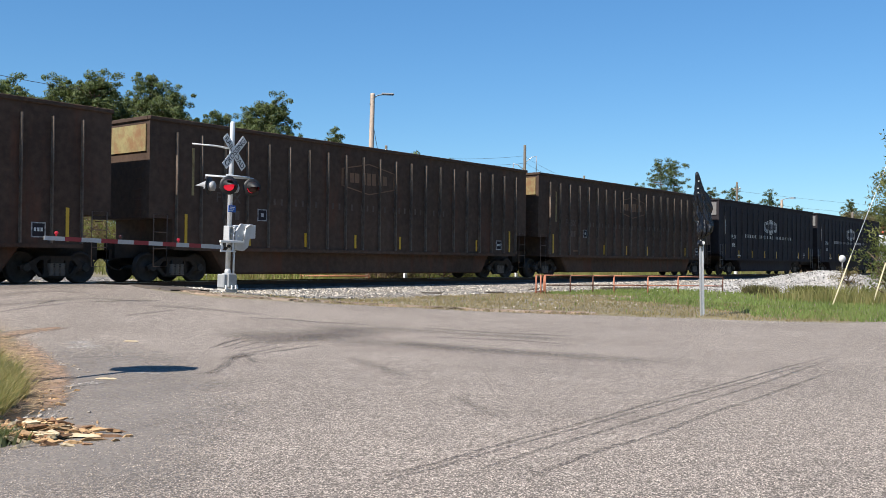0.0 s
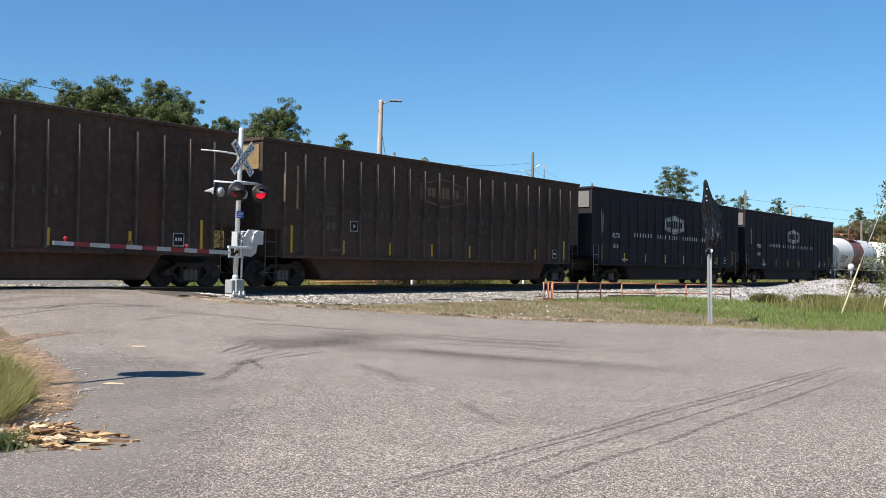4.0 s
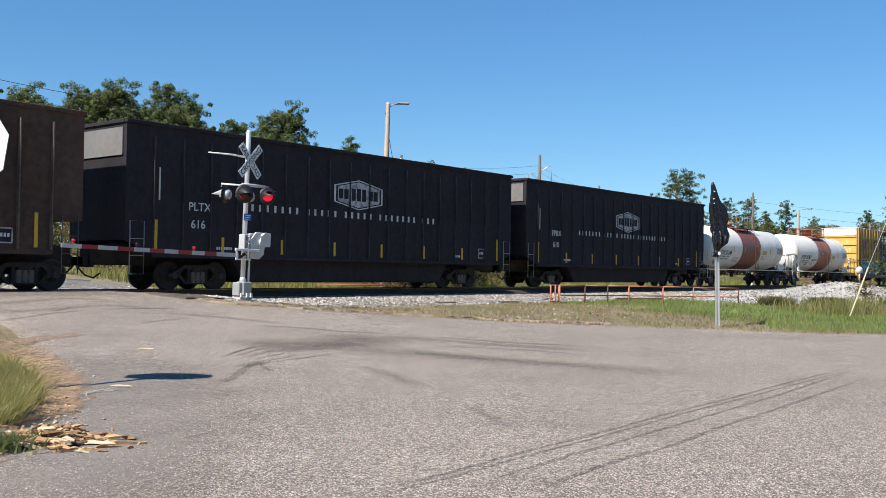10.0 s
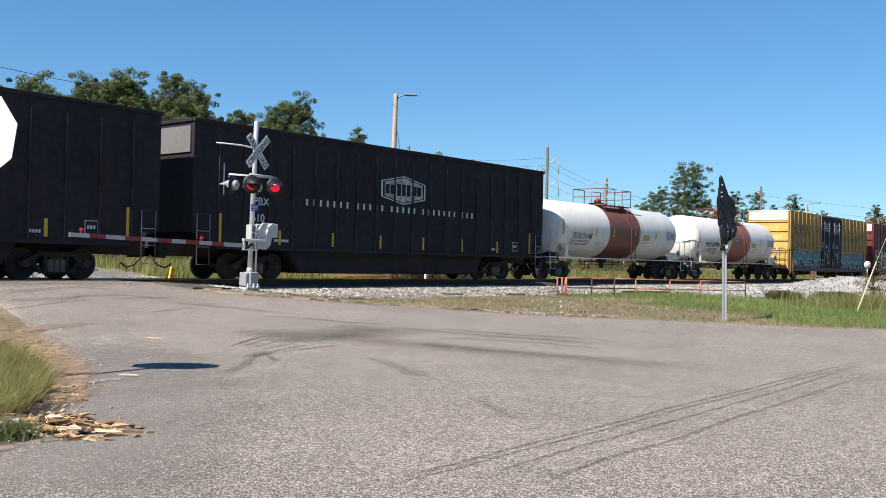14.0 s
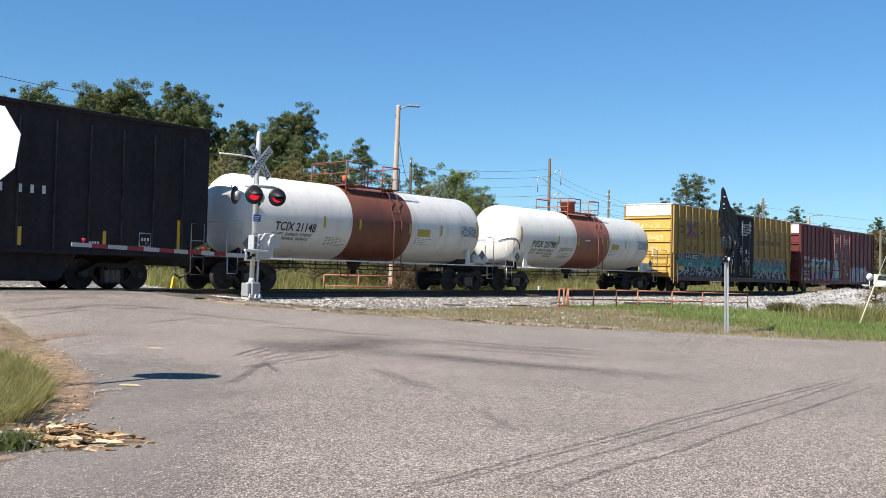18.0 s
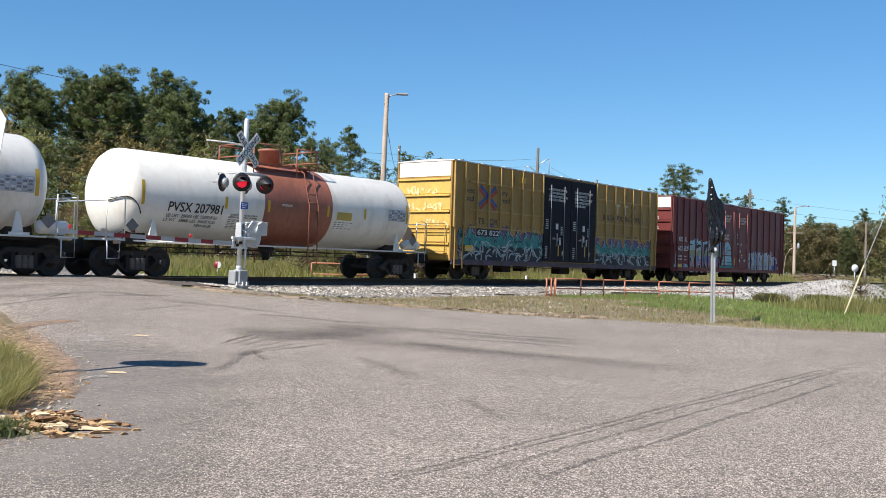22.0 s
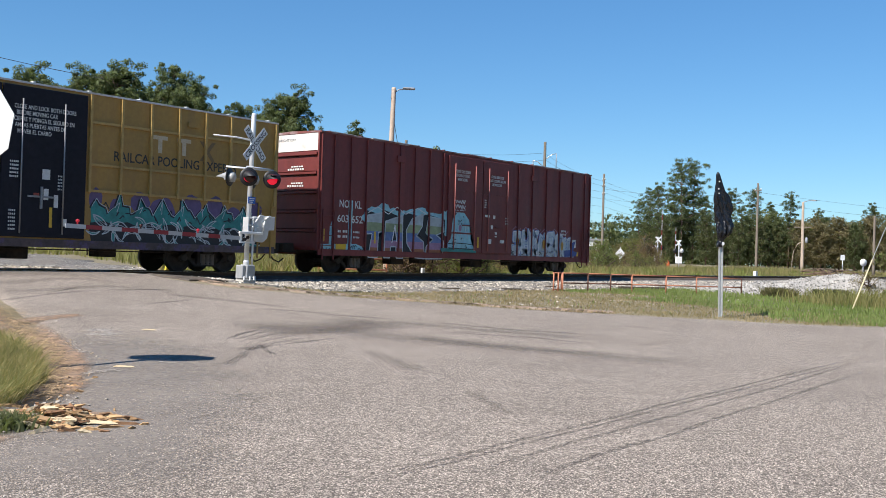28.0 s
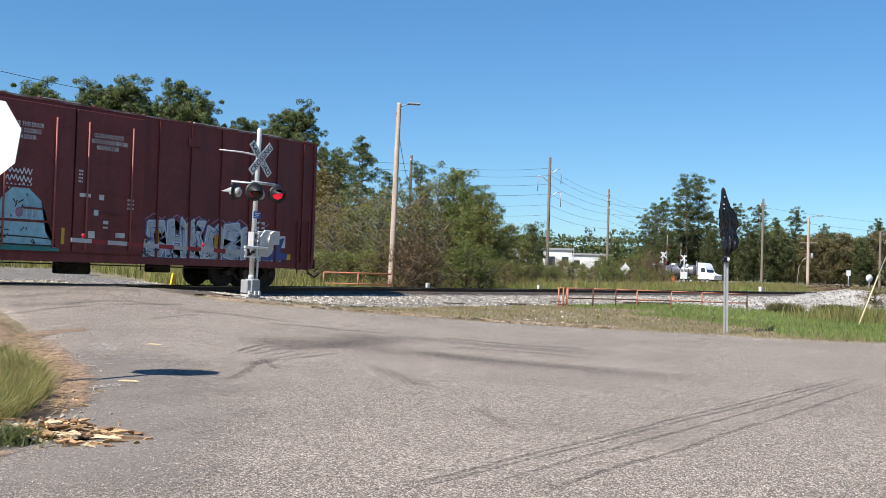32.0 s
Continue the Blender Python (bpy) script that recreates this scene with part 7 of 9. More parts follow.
FRONT_SHRUBS = ((31.1, 34.1, 0.56, "H0"), (32.7, 34.9, 0.61, "H0"), (33.3, 34.7, 0.58, "H0"), (33.0, 33.7, 0.60, "H0"), (34.0, 33.8, 0.64, "H0"), (33.3, 32.3, 0.69, "H0"), (33.4, 31.9, 0.69, "H0"), (33.6, 30.7, 0.88, "H3"), (34.4, 30.6, 0.98, "H3"), (35.1, 30.5, 0.82, "H3"), (33.1, 29.8, 0.68, "H3"), (36.6, 31.0, 0.66, "H0"), (38.6, 31.7, 0.71, "H2"), (39.1, 31.1, 0.88, "H2"), (40.4, 31.2, 0.82, "H2"), (41.6, 31.3, 0.62, "H0"), (44.5, 32.5, 0.55, "H1"))
LOW_SHRUBS = ((49.4, 36.6, 0.56, "H1"), (52.2, 37.6, 0.44, "H1"), (54.0, 38.3, 0.38, "H1"), (54.8, 38.1, 0.38, "H1"), (57.9, 39.7, 0.46, "H0"), (61.4, 41.6, 0.52, "H0"), (62.6, 41.2, 0.42, "H1"), (65.2, 42.1, 0.44, "H0"), (68.2, 43.2, 0.55, "H0"), (68.4, 43.0, 0.74, "H0"), (73.7, 45.2, 0.41, "H0"), (74.9, 45.3, 0.51, "H1"), (77.2, 45.8, 0.59, "H0"), (77.8, 45.4, 0.77, "H0"), (83.5, 47.7, 0.48, "H0"), (83.4, 46.5, 0.5, "H1"), (86.5, 47.6, 0.4, "H1"), (89.2, 48.2, 0.42, "H0"), (65.0, 37.6, 0.79, "H2"))
CORNER_BRUSH = ((87.0, 45.6, 0.8, "H3"), (88.3, 45.5, 0.95, "H3"), (88.7, 45.1, 0.7, "H3"), (87.6, 45.9, 0.5, "S1"), (82.5, 44.7, 0.5, "H1"))
GROVE = ((150.2, 76.6, 1.0, "T0"), (159.3, 74.0, 1.34, "T1"), (156.2, 74.7, 1.32, "T2"), (152.6, 79.0, 0.95, "T1"), (165.4, 70.0, 1.00, "T0"), (166.2, 65.9, 1.0, "T1"), (160.1, 65.5, 0.75, "T1"), (168.5, 75.6, 0.93, "T0"), (161.9, 78.8, 1.0, "T0"), (155.0, 82.5, 0.84, "T1"))
GROVE_UNDER = ((152.5, 79.4, 0.77, "B2"), (148.8, 74.6, 0.90, "B2"), (149.5, 73.8, 0.66, "B2"), (156.9, 75.6, 0.89, "B2"), (158.8, 74.6, 1.00, "B2"), (156.0, 70.0, 0.97, "B2"), (156.5, 68.1, 0.72, "B2"), (160.5, 68.5, 0.80, "B2"), (158.2, 65.1, 0.81, "B2"), (162.1, 64.8, 0.95, "B2"), (160.7, 62.6, 0.94, "B2"), (164.7, 62.3, 0.86, "B2"))
EAST_WOODS = ((179.7, 68.0, 1.11, "B0"), (184.4, 67.2, 0.88, "B2"), (178.6, 63.9, 0.91, "B1"), (171.1, 58.7, 0.86, "B0"), (182.7, 62.1, 0.91, "B0"), (175.4, 58.0, 1.01, "B1"), (188.3, 60.1, 0.53, "P1"), (178.8, 55.3, 0.85, "B1"), (190.8, 57.2, 0.98, "B0"), (183.6, 53.2, 0.95, "B0"), (178.4, 50.2, 0.93, "B2"), (195.7, 53.7, 0.93, "B1"), (183.1, 48.1, 0.91, "B1"), (186.5, 47.7, 1.15, "B0"), (179.2, 43.6, 0.99, "B0"), (190.9, 45.4, 1.20, "B1"), (200.2, 45.8, 0.54, "P1"), (202.9, 44.0, 1.12, "B0"), (195.2, 41.0, 1.09, "B1"), (196.2, 39.9, 0.97, "B2"))
EAST_PINES = ((183.3, 68.9, 0.90, "T0"), (189.3, 61.8, 0.84, "T2"), (196.0, 53.8, 0.95, "T0"), (199.1, 50.0, 0.88, "T1"), (202.7, 45.7, 0.96, "T2"), (176.5, 63.0, 1.0, "T2"))
EDGE_WOODS = ((164.5, 60.4, 0.75, "W1"), (168.0, 58.0, 0.85, "W0"), (170.5, 55.2, 0.8, "W0"), (173.5, 53.0, 0.92, "W0"), (172.0, 50.0, 0.78, "W1"), (176.0, 48.6, 0.98, "W0"), (176.5, 45.6, 0.9, "W0"), (178.0, 42.4, 1.0, "W1"), (180.0, 39.8, 0.95, "W0"), (182.0, 36.2, 1.02, "W0"), (184.0, 32.5, 1.0, "W0"), (186.0, 29.0, 1.04, "W1"), (189.0, 33.0, 1.12, "W0"), (186.0, 37.5, 1.1, "W1"), (168.5, 62.5, 0.9, "W1"), (190.0, 25.0, 1.0, "W0"))
for rows in (WEST_PINES, WEST_UNDER, THICKET, THICKET_FRONT, PINES_MID, ROUND, FRONT_SHRUBS, LOW_SHRUBS, CORNER_BRUSH, GROVE, GROVE_UNDER, EAST_WOODS, EAST_PINES, EDGE_WOODS):
    grow(rows)
for i in range(30):
    grow([(plants.uniform(16, 50), plants.uniform(57, 70), plants.uniform(0.8, 1.5), plants.choice(("H0", "H1", "H1", "H3", "S0", "S1")))])
for i in range(40):
    u = plants.random()
    grow([(118 + 40 * u + plants.uniform(-4, 4), 112 - 38 * u + plants.uniform(-4, 4), plants.uniform(0.8, 1.5), plants.choice(("H0", "H0", "H1")))])
for i in range(46):
    x = plants.uniform(44, 88)
    grow([(x, 33.5 + 0.17 * (x - 44) + plants.uniform(0, 4.5), plants.uniform(0.28, 0.62), plants.choice(("H0", "H0", "H1", "H2", "H1")))])
# bush that leans in beside the road
grow([(40.7, 8.5, 1.0, "R0"), (42.2, 7.4, 1.05, "R0"), (43.8, 7.6, 0.9, "R0"), (40.1, 9.5, 0.82, "H2"), (40.9, 8.9, 1.0, "H0"), (42.0, 8.6, 0.9, "H1"), (46.6, 12.9, 0.42, "H1")])
for src in KINDS.values():
    for o in (*src.children_recursive, src):
        bpy.data.objects.remove(o)


def far_woods():
    rng = np.random.default_rng(3)
    cs, rs = [], []
    for i in range(460):
        u = rng.random()
        x, y = 330 - 120 * u + rng.uniform(-12, 12), -60 + 260 * u + rng.uniform(-12, 12)
        if rng.random() < 0.35:
            x, y = rng.uniform(60, 230), 205 + rng.uniform(-10, 30)
        top = 10.5 + 4.5 * rng.random()
        for z in np.arange(2, top, 2.4):
            cs.append((x + rng.normal(0, 1.2), y + rng.normal(0, 1.2), z))
            rs.append(2.3 * (1.15 - 0.5 * z / top))
    for i in range(700):
        u = rng.random()
        x, y = 150 + 150 * u + rng.uniform(-8, 8), 225 - 185 * u + rng.uniform(-8, 8)
        top = rng.uniform(8.5, 12.5)
        for z in np.arange(1.5, top, 2.4):
            cs.append((x + rng.normal(0, 1.2), y + rng.normal(0, 1.2), z))
            rs.append(2.5 * (1.15 - 0.5 * z / top))
    # unseen belt behind the camera, added to block sky light on the train
    for i in range(120):
        u = rng.random()
        x, y = -90 + 260 * u, -16 - 14 * rng.random() - 8 * math.sin(u * 9)
        top = rng.uniform(13, 19)
        for z in np.arange(1.5, top, 2.2):
            cs.append((x + rng.normal(0, 1.2), y + rng.normal(0, 1.2), z))
            rs.append(2.6 * (1.15 - 0.5 * z / top))
    v, f, out = clumps(rng, cs, rs, 24, 0.55, narrow=0.5)
    ob = new("far_woods", crown_mesh("far_woods", v, f, dark_green, out))
    tagged(ob, "distant dark green mixed woods, with an unseen light-blocking belt added behind the camera", "woods", kind="stuff")


far_woods()


def blades(name, pts, h, w, material, label, lean=0.35, seed=1, category="grass"):
    """Blades of grass as narrow tapered strips of two joints."""
    rng = np.random.default_rng(seed)
    n = len(pts)
    p = np.asarray(pts, float)
    hh = h * rng.uniform(0.5, 1.35, n)[:, None]
    a = rng.uniform(0, 2 * np.pi, n)
    side = np.stack([np.cos(a), np.sin(a), np.zeros(n)], 1) * w * rng.uniform(0.6, 1.3, n)[:, None]
    b = rng.uniform(0, 2 * np.pi, n)
    tip = np.stack([np.cos(b), np.sin(b), np.zeros(n)], 1) * hh * lean * rng.uniform(0.2, 1.4, n)[:, None]
    up = np.array([0, 0, 1.0])
    v = np.stack([p - side, p + side, p + up * hh * 0.6 + tip * 0.35 + side * 0.7, p + up * hh * 0.6 + tip * 0.35 - side * 0.7, p + up * hh + tip], 1).reshape(-1, 3)
    q = np.arange(n)[:, None] * 5
    faces = np.concatenate([q + (0, 1, 2), q + (0, 2, 3), q + (3, 2, 4)], 0)
    ob = new(name, crown_mesh(name, v, faces, material))
    return tagged(ob, label, category, kind="stuff")


def scatter(n, x0, x1, y0, y1, keep, seed):
    rng = random.Random(seed)
    out = []
    while len(out) < n:
        x, y = rng.uniform(x0, x1), rng.uniform(y0, y1)
        if keep(x, y, rng):
            out.append((x, y, height(x, y) - 0.01))
    return out


def off_road(x, y):
    return x > edges(RIGHT, y) + 0.1


def grass():
    green = scatter(46000, 19, 62, 3.5, 20, lambda x, y, r: off_road(x, y) and y < 20.4 and (x > 25.5 + 0.55 * (y - 8) + 4 * noise.noise((x * 0.3, y * 0.3, 0)) or r.random() < 0.015) and r.random() < 1.3 - x / 70, 2)
    blades("grass", green, 0.13, 0.014, lawn, "short bright green roadside grass", seed=2)
    dry = scatter(24000, 17.5, 45, 7, 21.6, lambda x, y, r: off_road(x, y) and x < 30 + 0.5 * (y - 8) and (y < 20.4 + noise.noise((x * 0.6, 2, 0)) or r.random() < 0.1), 3)
    blades("dry_grass", dry, 0.065, 0.012, dry_verge, "sparse yellowing verge grass beside the ballast", 0.6, 3)
    rough_ = scatter(9000, 36, 60, 5, 16, lambda x, y, r: off_road(x, y) and y < 13.5 - 0.05 * (x - 36), 4)
    blades("tall_grass", rough_, 0.5, 0.016, verge, "tall unmown grass and weeds", 0.4, 4)
    band = scatter(30000, 17.5, 100, 30.2, 39, lambda x, y, r: x > 22.3 + 0.36 * (y - 32) and r.random() < 1.1 - abs(y - 33 - 0.05 * x) / 7, 5)
    weeds = [p for p in band if noise.noise((p[0] * 0.35, p[1] * 0.6, 3)) > -0.02]
    band = [p for p in band if noise.noise((p[0] * 0.35, p[1] * 0.6, 3)) <= -0.02]
    blades("green_weeds", weeds, 0.46, 0.026, weed_green, "knee-high green weeds beyond the track", 0.6, 15)
    blades("tall_dry_grass", band, 0.6, 0.022, straw, "tall straw-coloured grass beyond the track", 0.35, 5)
    field_ = scatter(16000, 6, 60, 34, 62, lambda x, y, r: x > 23.5 + 0.33 * (y - 32) or y > 56.5, 6)
    blades("field_grass", field_, 0.6, 0.03, verge, "weedy green and straw grass field", 0.4, 6)
    far = scatter(12000, 84, 135, 28, 46, lambda x, y, r: True, 7)
    blades("field_grass", far, 0.32, 0.04, straw, "dry grass verge before distant woods", 0.4, 7)
    mound = scatter(3600, 38.6, 46, 12.2, 17, lambda x, y, r: min(math.hypot((x - cx) / rx, (y - cy) / ry) for cx, cy, rx, ry in ((41.3, 15.1, 0.85, 0.8), (44.1, 13.8, 1.0, 0.9))) < r.random() ** 0.6, 21)
    blades("weed_clump", mound, 0.36, 0.022, dark_weeds, "dark olive clump of weeds before the stone heap", 0.9, 21)
    bound = [(7.6, 3.55), (8.1, 3.95), (9.15, 4.78), (10.3, 5.34), (11.7, 5.86), (12.9, 6.15)]

    def tuft(x, y, r):
        lump = noise.noise((x * 3.1, y * 3.1, 7))
        e = edges(bound, y) + 0.12 * noise.noise((x * 3, y * 3, 0))
        return e - 1.9 < x < e and r.random() < (1.3 - (y - 8) / 6) * (0.62 + 0.9 * lump)

    near = scatter(26000, 1.5, 6.5, 7.7, 12.7, tuft, 8)
    blades("verge_grass", near, 0.26, 0.005, verge_green, "tuft of long green and straw grass at the road's edge", 0.65, 8)
    stalks = scatter(13000, 1.5, 6.5, 7.7, 12.9, tuft, 18)
    blades("dry_stalks", stalks, 0.23, 0.004, pale_stalk, "pale dry grass stalks among green blades", 1.1, 18)


weed_green = leafy("green_weed_leaves", (0.19, 0.22, 0.065), 0.5, tint=(0.3, 0.26, 0.11))
dark_weeds = leafy("dark_olive_weeds", (0.11, 0.11, 0.05), 0.5, tint=(0.2, 0.16, 0.08))
pale_stalk = leafy("pale_dry_stalks", (0.44, 0.36, 0.19), 0.4, tint=(0.3, 0.2, 0.1))
dry_verge = leafy("dry_straw_verge", (0.3, 0.24, 0.145), 0.45, tint=(0.2, 0.175, 0.085))
verge_green = leafy("long_verge_grass", (0.18, 0.18, 0.07), 0.5, tint=(0.36, 0.29, 0.14))
grass()

# ---- road surface marks, debris, fences, far things ----
tyre_dark = surf("rubber_marked_asphalt", (0.125, 0.103, 0.091), 0.85, var=0.35, scale=20, big=2.0, bump=0.4, bscale=60)
oil_dark = surf("oil_stained_asphalt", (0.15, 0.121, 0.104), 0.8, var=0.3, scale=14, big=1.5, bump=0.4, bscale=60)
sand = surf("reddish_sand", (0.38, 0.245, 0.16), 0.95, var=0.3, scale=18, big=1.2, bump=0.5, bscale=60, tint=(0.26, 0.2, 0.15), amount=0.6)
pale_dust = surf("pale_dust", (0.44, 0.4, 0.36), 0.95, var=0.25, scale=25, big=3)


def mottle(material, low, high, scale, soft=0.0, most=1.0, streak=(1, 1, 1)):
    """Let a stain break up: holes by noise and a soft rim, so that the road shows through."""
    n, link = material.node_tree.nodes, material.node_tree.links.new
    out, b = n["Material Output"], n["Principled BSDF"]
    clear = n.new("ShaderNodeBsdfTransparent")
    t = n.new("ShaderNodeTexNoise")
    t.inputs["Scale"].default_value, t.inputs["Detail"].default_value, t.inputs["Roughness"].default_value = scale, 6, 0.75
    co = n.new("ShaderNodeTexCoord")
    st = n.new("ShaderNodeMapping")
    st.inputs["Scale"].default_value = streak
    link(co.outputs["Object"], st.inputs["Vector"])
    link(st.outputs[0], t.inputs["Vector"])
    r = n.new("ShaderNodeMapRange")
    r.inputs["From Min"].default_value, r.inputs["From Max"].default_value, r.inputs["To Max"].default_value = low, high, most
    link(t.outputs["Fac"], r.inputs["Value"])
    cover = r.outputs["Result"]
    if soft:
        sep = n.new("ShaderNodeSeparateXYZ")
        link(co.outputs["UV"], sep.inputs[0])
        rim = n.new("ShaderNodeMath")
        rim.operation = "PINGPONG"
        rim.inputs[1].default_value = 0.5
        link(sep.outputs["Y"], rim.inputs[0])
        for src, far in ((rim.outputs[0], 0.5 * soft), (sep.outputs["X"], 1.0)):
            fade = n.new("ShaderNodeMapRange")
            fade.interpolation_type = "SMOOTHSTEP"
            fade.inputs["From Max"].default_value = far
            link(src, fade.inputs["Value"])
            mul = n.new("ShaderNodeMath")
            mul.operation = "MULTIPLY"
            link(cover, mul.inputs[0])
            link(fade.outputs["Result"], mul.inputs[1])
            cover = mul.outputs[0]
    mix = n.new("ShaderNodeMixShader")
    link(cover, mix.inputs[0])
    link(clear.outputs[0], mix.inputs[1])
    link(b.outputs[0], mix.inputs[2])
    link(mix.outputs[0], out.inputs["Surface"])


mottle(tyre_dark, 0.34, 0.85, 30, 0.4)
mottle(oil_dark, 0.3, 0.8, 40, 1.0, 0.6)
mottle(sand, 0.25, 0.62, 7, 0.5)
mottle(pale_dust, 0.47, 0.56, 26)


def ribbon(name, pts, width, material, label, lift=0.021, steps=60, skirt=0.0):
    """A thin mark on the road along a smooth line of (x, y)."""
    P = [Vector((*p, 0)) for p in pts]
    line = []
    for i in range(len(P) - 1):
        a, b, c, d = P[max(0, i - 1)], P[i], P[i + 1], P[min(len(P) - 1, i + 2)]
        n = max(2, steps // (len(P) - 1))
        for k in range(n):
            t = k / n
            line.append(0.5 * ((2 * b) + (c - a) * t + (2 * a - 5 * b + 4 * c - d) * t * t + (3 * b - a - 3 * c + d) * t ** 3))
    line.append(P[-1])
    cols = (0, 0.12, 0.25, 0.4, 0.6, 0.75, 0.88, 1) if width > 0.45 else (0, 0.2, 0.8, 1)
    verts, faces, across = [], [], []
    run = sum((b - a).length for a, b in zip(line, line[1:])) / (len(line) - 1)
    near = max(1, int(0.6 * width / run))
    for i, p in enumerate(line):
        q = line[min(i + near, len(line) - 1)] - line[max(i - near, 0)]
        s = Vector((-q.y, q.x, 0)).normalized() * width / 2 * (1 + 0.25 * noise.noise((p.x * 2, p.y * 2, 1)))
        for k in cols:
            v = p + s * (2 * k - 1)
            verts.append((v.x, v.y, height(v.x, v.y) + lift - (skirt if k in (0, 1) else 0)))
            across.append((min(i, len(line) - 1 - i) / 12, k))
    n = len(cols)
    for i in range(len(line) - 1):
        for k in range(n - 1):
            a = n * i + k
            faces.append((a, a + 1, a + n + 1, a + n))
    ob = raw(name, verts, faces, material)
    uv = ob.data.uv_layers.new(name="across")
    for loop in ob.data.loops:
        uv.data[loop.index].uv = across[loop.vertex_index]
    return tagged(ob, label, "road mark", "marks on the road", "structure")


SKID = "dark curved tyre mark on worn asphalt"
ribbon("tyre_mark", [(4.42, 4.17), (4.68, 4.24), (5.24, 4.24), (6.00, 4.29), (6.82, 4.31), (7.80, 4.33), (9.14, 4.41), (10.67, 4.43), (12.59, 4.50), (15.19, 4.55), (17.16, 4.54)], 0.07, tyre_dark, SKID)
ribbon("tyre_mark", [(4.33, 4.08), (4.57, 4.14), (5.12, 4.14), (5.85, 4.18), (6.65, 4.20), (7.60, 4.22), (8.89, 4.29), (10.37, 4.31), (12.21, 4.36), (14.68, 4.40), (16.56, 4.38)], 0.06, tyre_dark, SKID)
ribbon("tyre_mark", [(4.78, 3.86), (5.47, 3.90), (6.26, 3.95), (7.16, 3.97), (8.32, 4.01), (9.78, 4.06), (11.59, 4.14), (14.43, 4.33), (16.36, 4.33)], 0.07, tyre_dark, SKID)
ribbon("tyre_mark", [(5.14, 3.51), (5.59, 3.52), (6.47, 3.58), (7.42, 3.57), (8.84, 3.67), (10.42, 3.72), (12.85, 3.85), (14.96, 3.95)], 0.075, tyre_dark, SKID)
STAIN = "broad dark stain on the asphalt"
DRIP = "thin dark drip line on the asphalt"
ribbon("tyre_mark", [(11.25, 12.25), (11.66, 11.87), (12.01, 11.32), (12.32, 10.7), (12.31, 10.02), (12.33, 9.32), (12.45, 8.61), (12.58, 8.02), (12.69, 7.25), (12.73, 6.34), (12.7, 5.4)], 1.8, oil_dark, SKID, 0.0222)
ribbon("tyre_mark", [(12.3, 11.0), (12.45, 10.4), (12.5, 9.8), (12.52, 9.2), (12.6, 8.6), (12.7, 8.0), (12.85, 7.2)], 1.1, oil_dark, SKID, 0.0225)
ribbon("tyre_mark", [(14.0, 13.2), (14.33, 12.75), (14.63, 12.1), (14.8, 11.08), (15.01, 10.3), (15.11, 9.6), (15.1, 8.7)], 1.0, oil_dark, SKID, 0.0224)
ribbon("tyre_mark", [(15.1, 12.6), (15.22, 12.28), (15.35, 11.49), (15.52, 10.76), (15.88, 10.09), (16.1, 9.3)], 0.3, tyre_dark, SKID, 0.0226)
ribbon("tyre_mark", [(13.7, 11.4), (13.88, 10.91), (14.16, 10.33), (14.4, 9.73), (14.4, 9.15), (14.35, 8.3)], 0.22, tyre_dark, SKID, 0.0226)
ribbon("tyre_mark", [(12.9, 15.6), (13.1, 15.35), (13.53, 14.9), (13.84, 14.25), (14.3, 13.76), (14.63, 13.28)], 0.26, tyre_dark, SKID, 0.0228)
ribbon("stain", [(10.3, 13.5), (10.71, 13.27), (11.17, 13.07), (11.61, 12.82), (12.01, 12.59), (12.71, 12.58), (13.71, 12.94), (14.35, 13.03)], 2.6, oil_dark, STAIN, 0.019)
ribbon("stain", [(10.5, 13.0), (11.3, 12.75), (12.2, 12.6), (13.2, 12.9), (14.1, 13.1)], 2.0, oil_dark, STAIN, 0.0193)
ribbon("stain", [(10.3, 12.2), (10.73, 12.26), (11.33, 12.22), (12.22, 12.45), (12.9, 12.5)], 1.1, oil_dark, STAIN, 0.0196)
for (x0, y0), (x1, y1), (x2, y2) in (((9.3, 12.04), (9.89, 12.44), (10.51, 12.84)), ((9.4, 11.92), (9.99, 12.29), (10.6, 12.64)), ((9.52, 11.76), (10.02, 12.04), (10.54, 12.33)), ((9.44, 11.46), (9.98, 11.7), (10.57, 11.96)), ((9.38, 11.18), (9.93, 11.38), (10.51, 11.61)), ((9.45, 11.04), (9.99, 11.16), (10.57, 11.28)), ((9.91, 11.09), (10.48, 11.25), (11.11, 11.42)), ((9.6, 12.3), (10.1, 12.6), (10.7, 12.9))):
    ribbon("stain", [(x0, y0), (x1, y1), (x2, y2)], 0.085, tyre_dark, DRIP, 0.0232)
ribbon("crack", [(7.34, 9.65), (7.61, 9.76), (8.11, 10.17), (8.5, 10.55), (8.86, 10.85), (9.14, 11.04), (9.32, 11.11)], 0.16, tyre_dark, "dark ragged crack in the asphalt", 0.0235)
ribbon("crack", [(9.2, 11.0), (9.0, 10.75), (8.79, 10.41), (8.65, 10.1)], 0.11, tyre_dark, "dark ragged crack in the asphalt", 0.0237)
ribbon("stain", [(8.6, 10.75), (9.05, 10.98), (9.5, 11.25)], 0.34, tyre_dark, "dark blot on the asphalt", 0.0236)
ribbon("tyre_mark", [(8.38, 17.76), (8.89, 17.96), (9.36, 18.12), (9.88, 18.43), (10.45, 18.68), (11.31, 19.04)], 0.16, tyre_dark, SKID, 0.0225)
ribbon("tyre_mark", [(10.14, 18.80), (10.97, 19.49)], 0.12, tyre_dark, SKID, 0.0225)
ribbon("tyre_mark", [(11.38, 18.93), (12.27, 18.98), (13.28, 18.81)], 0.22, tyre_dark, SKID, 0.0225)
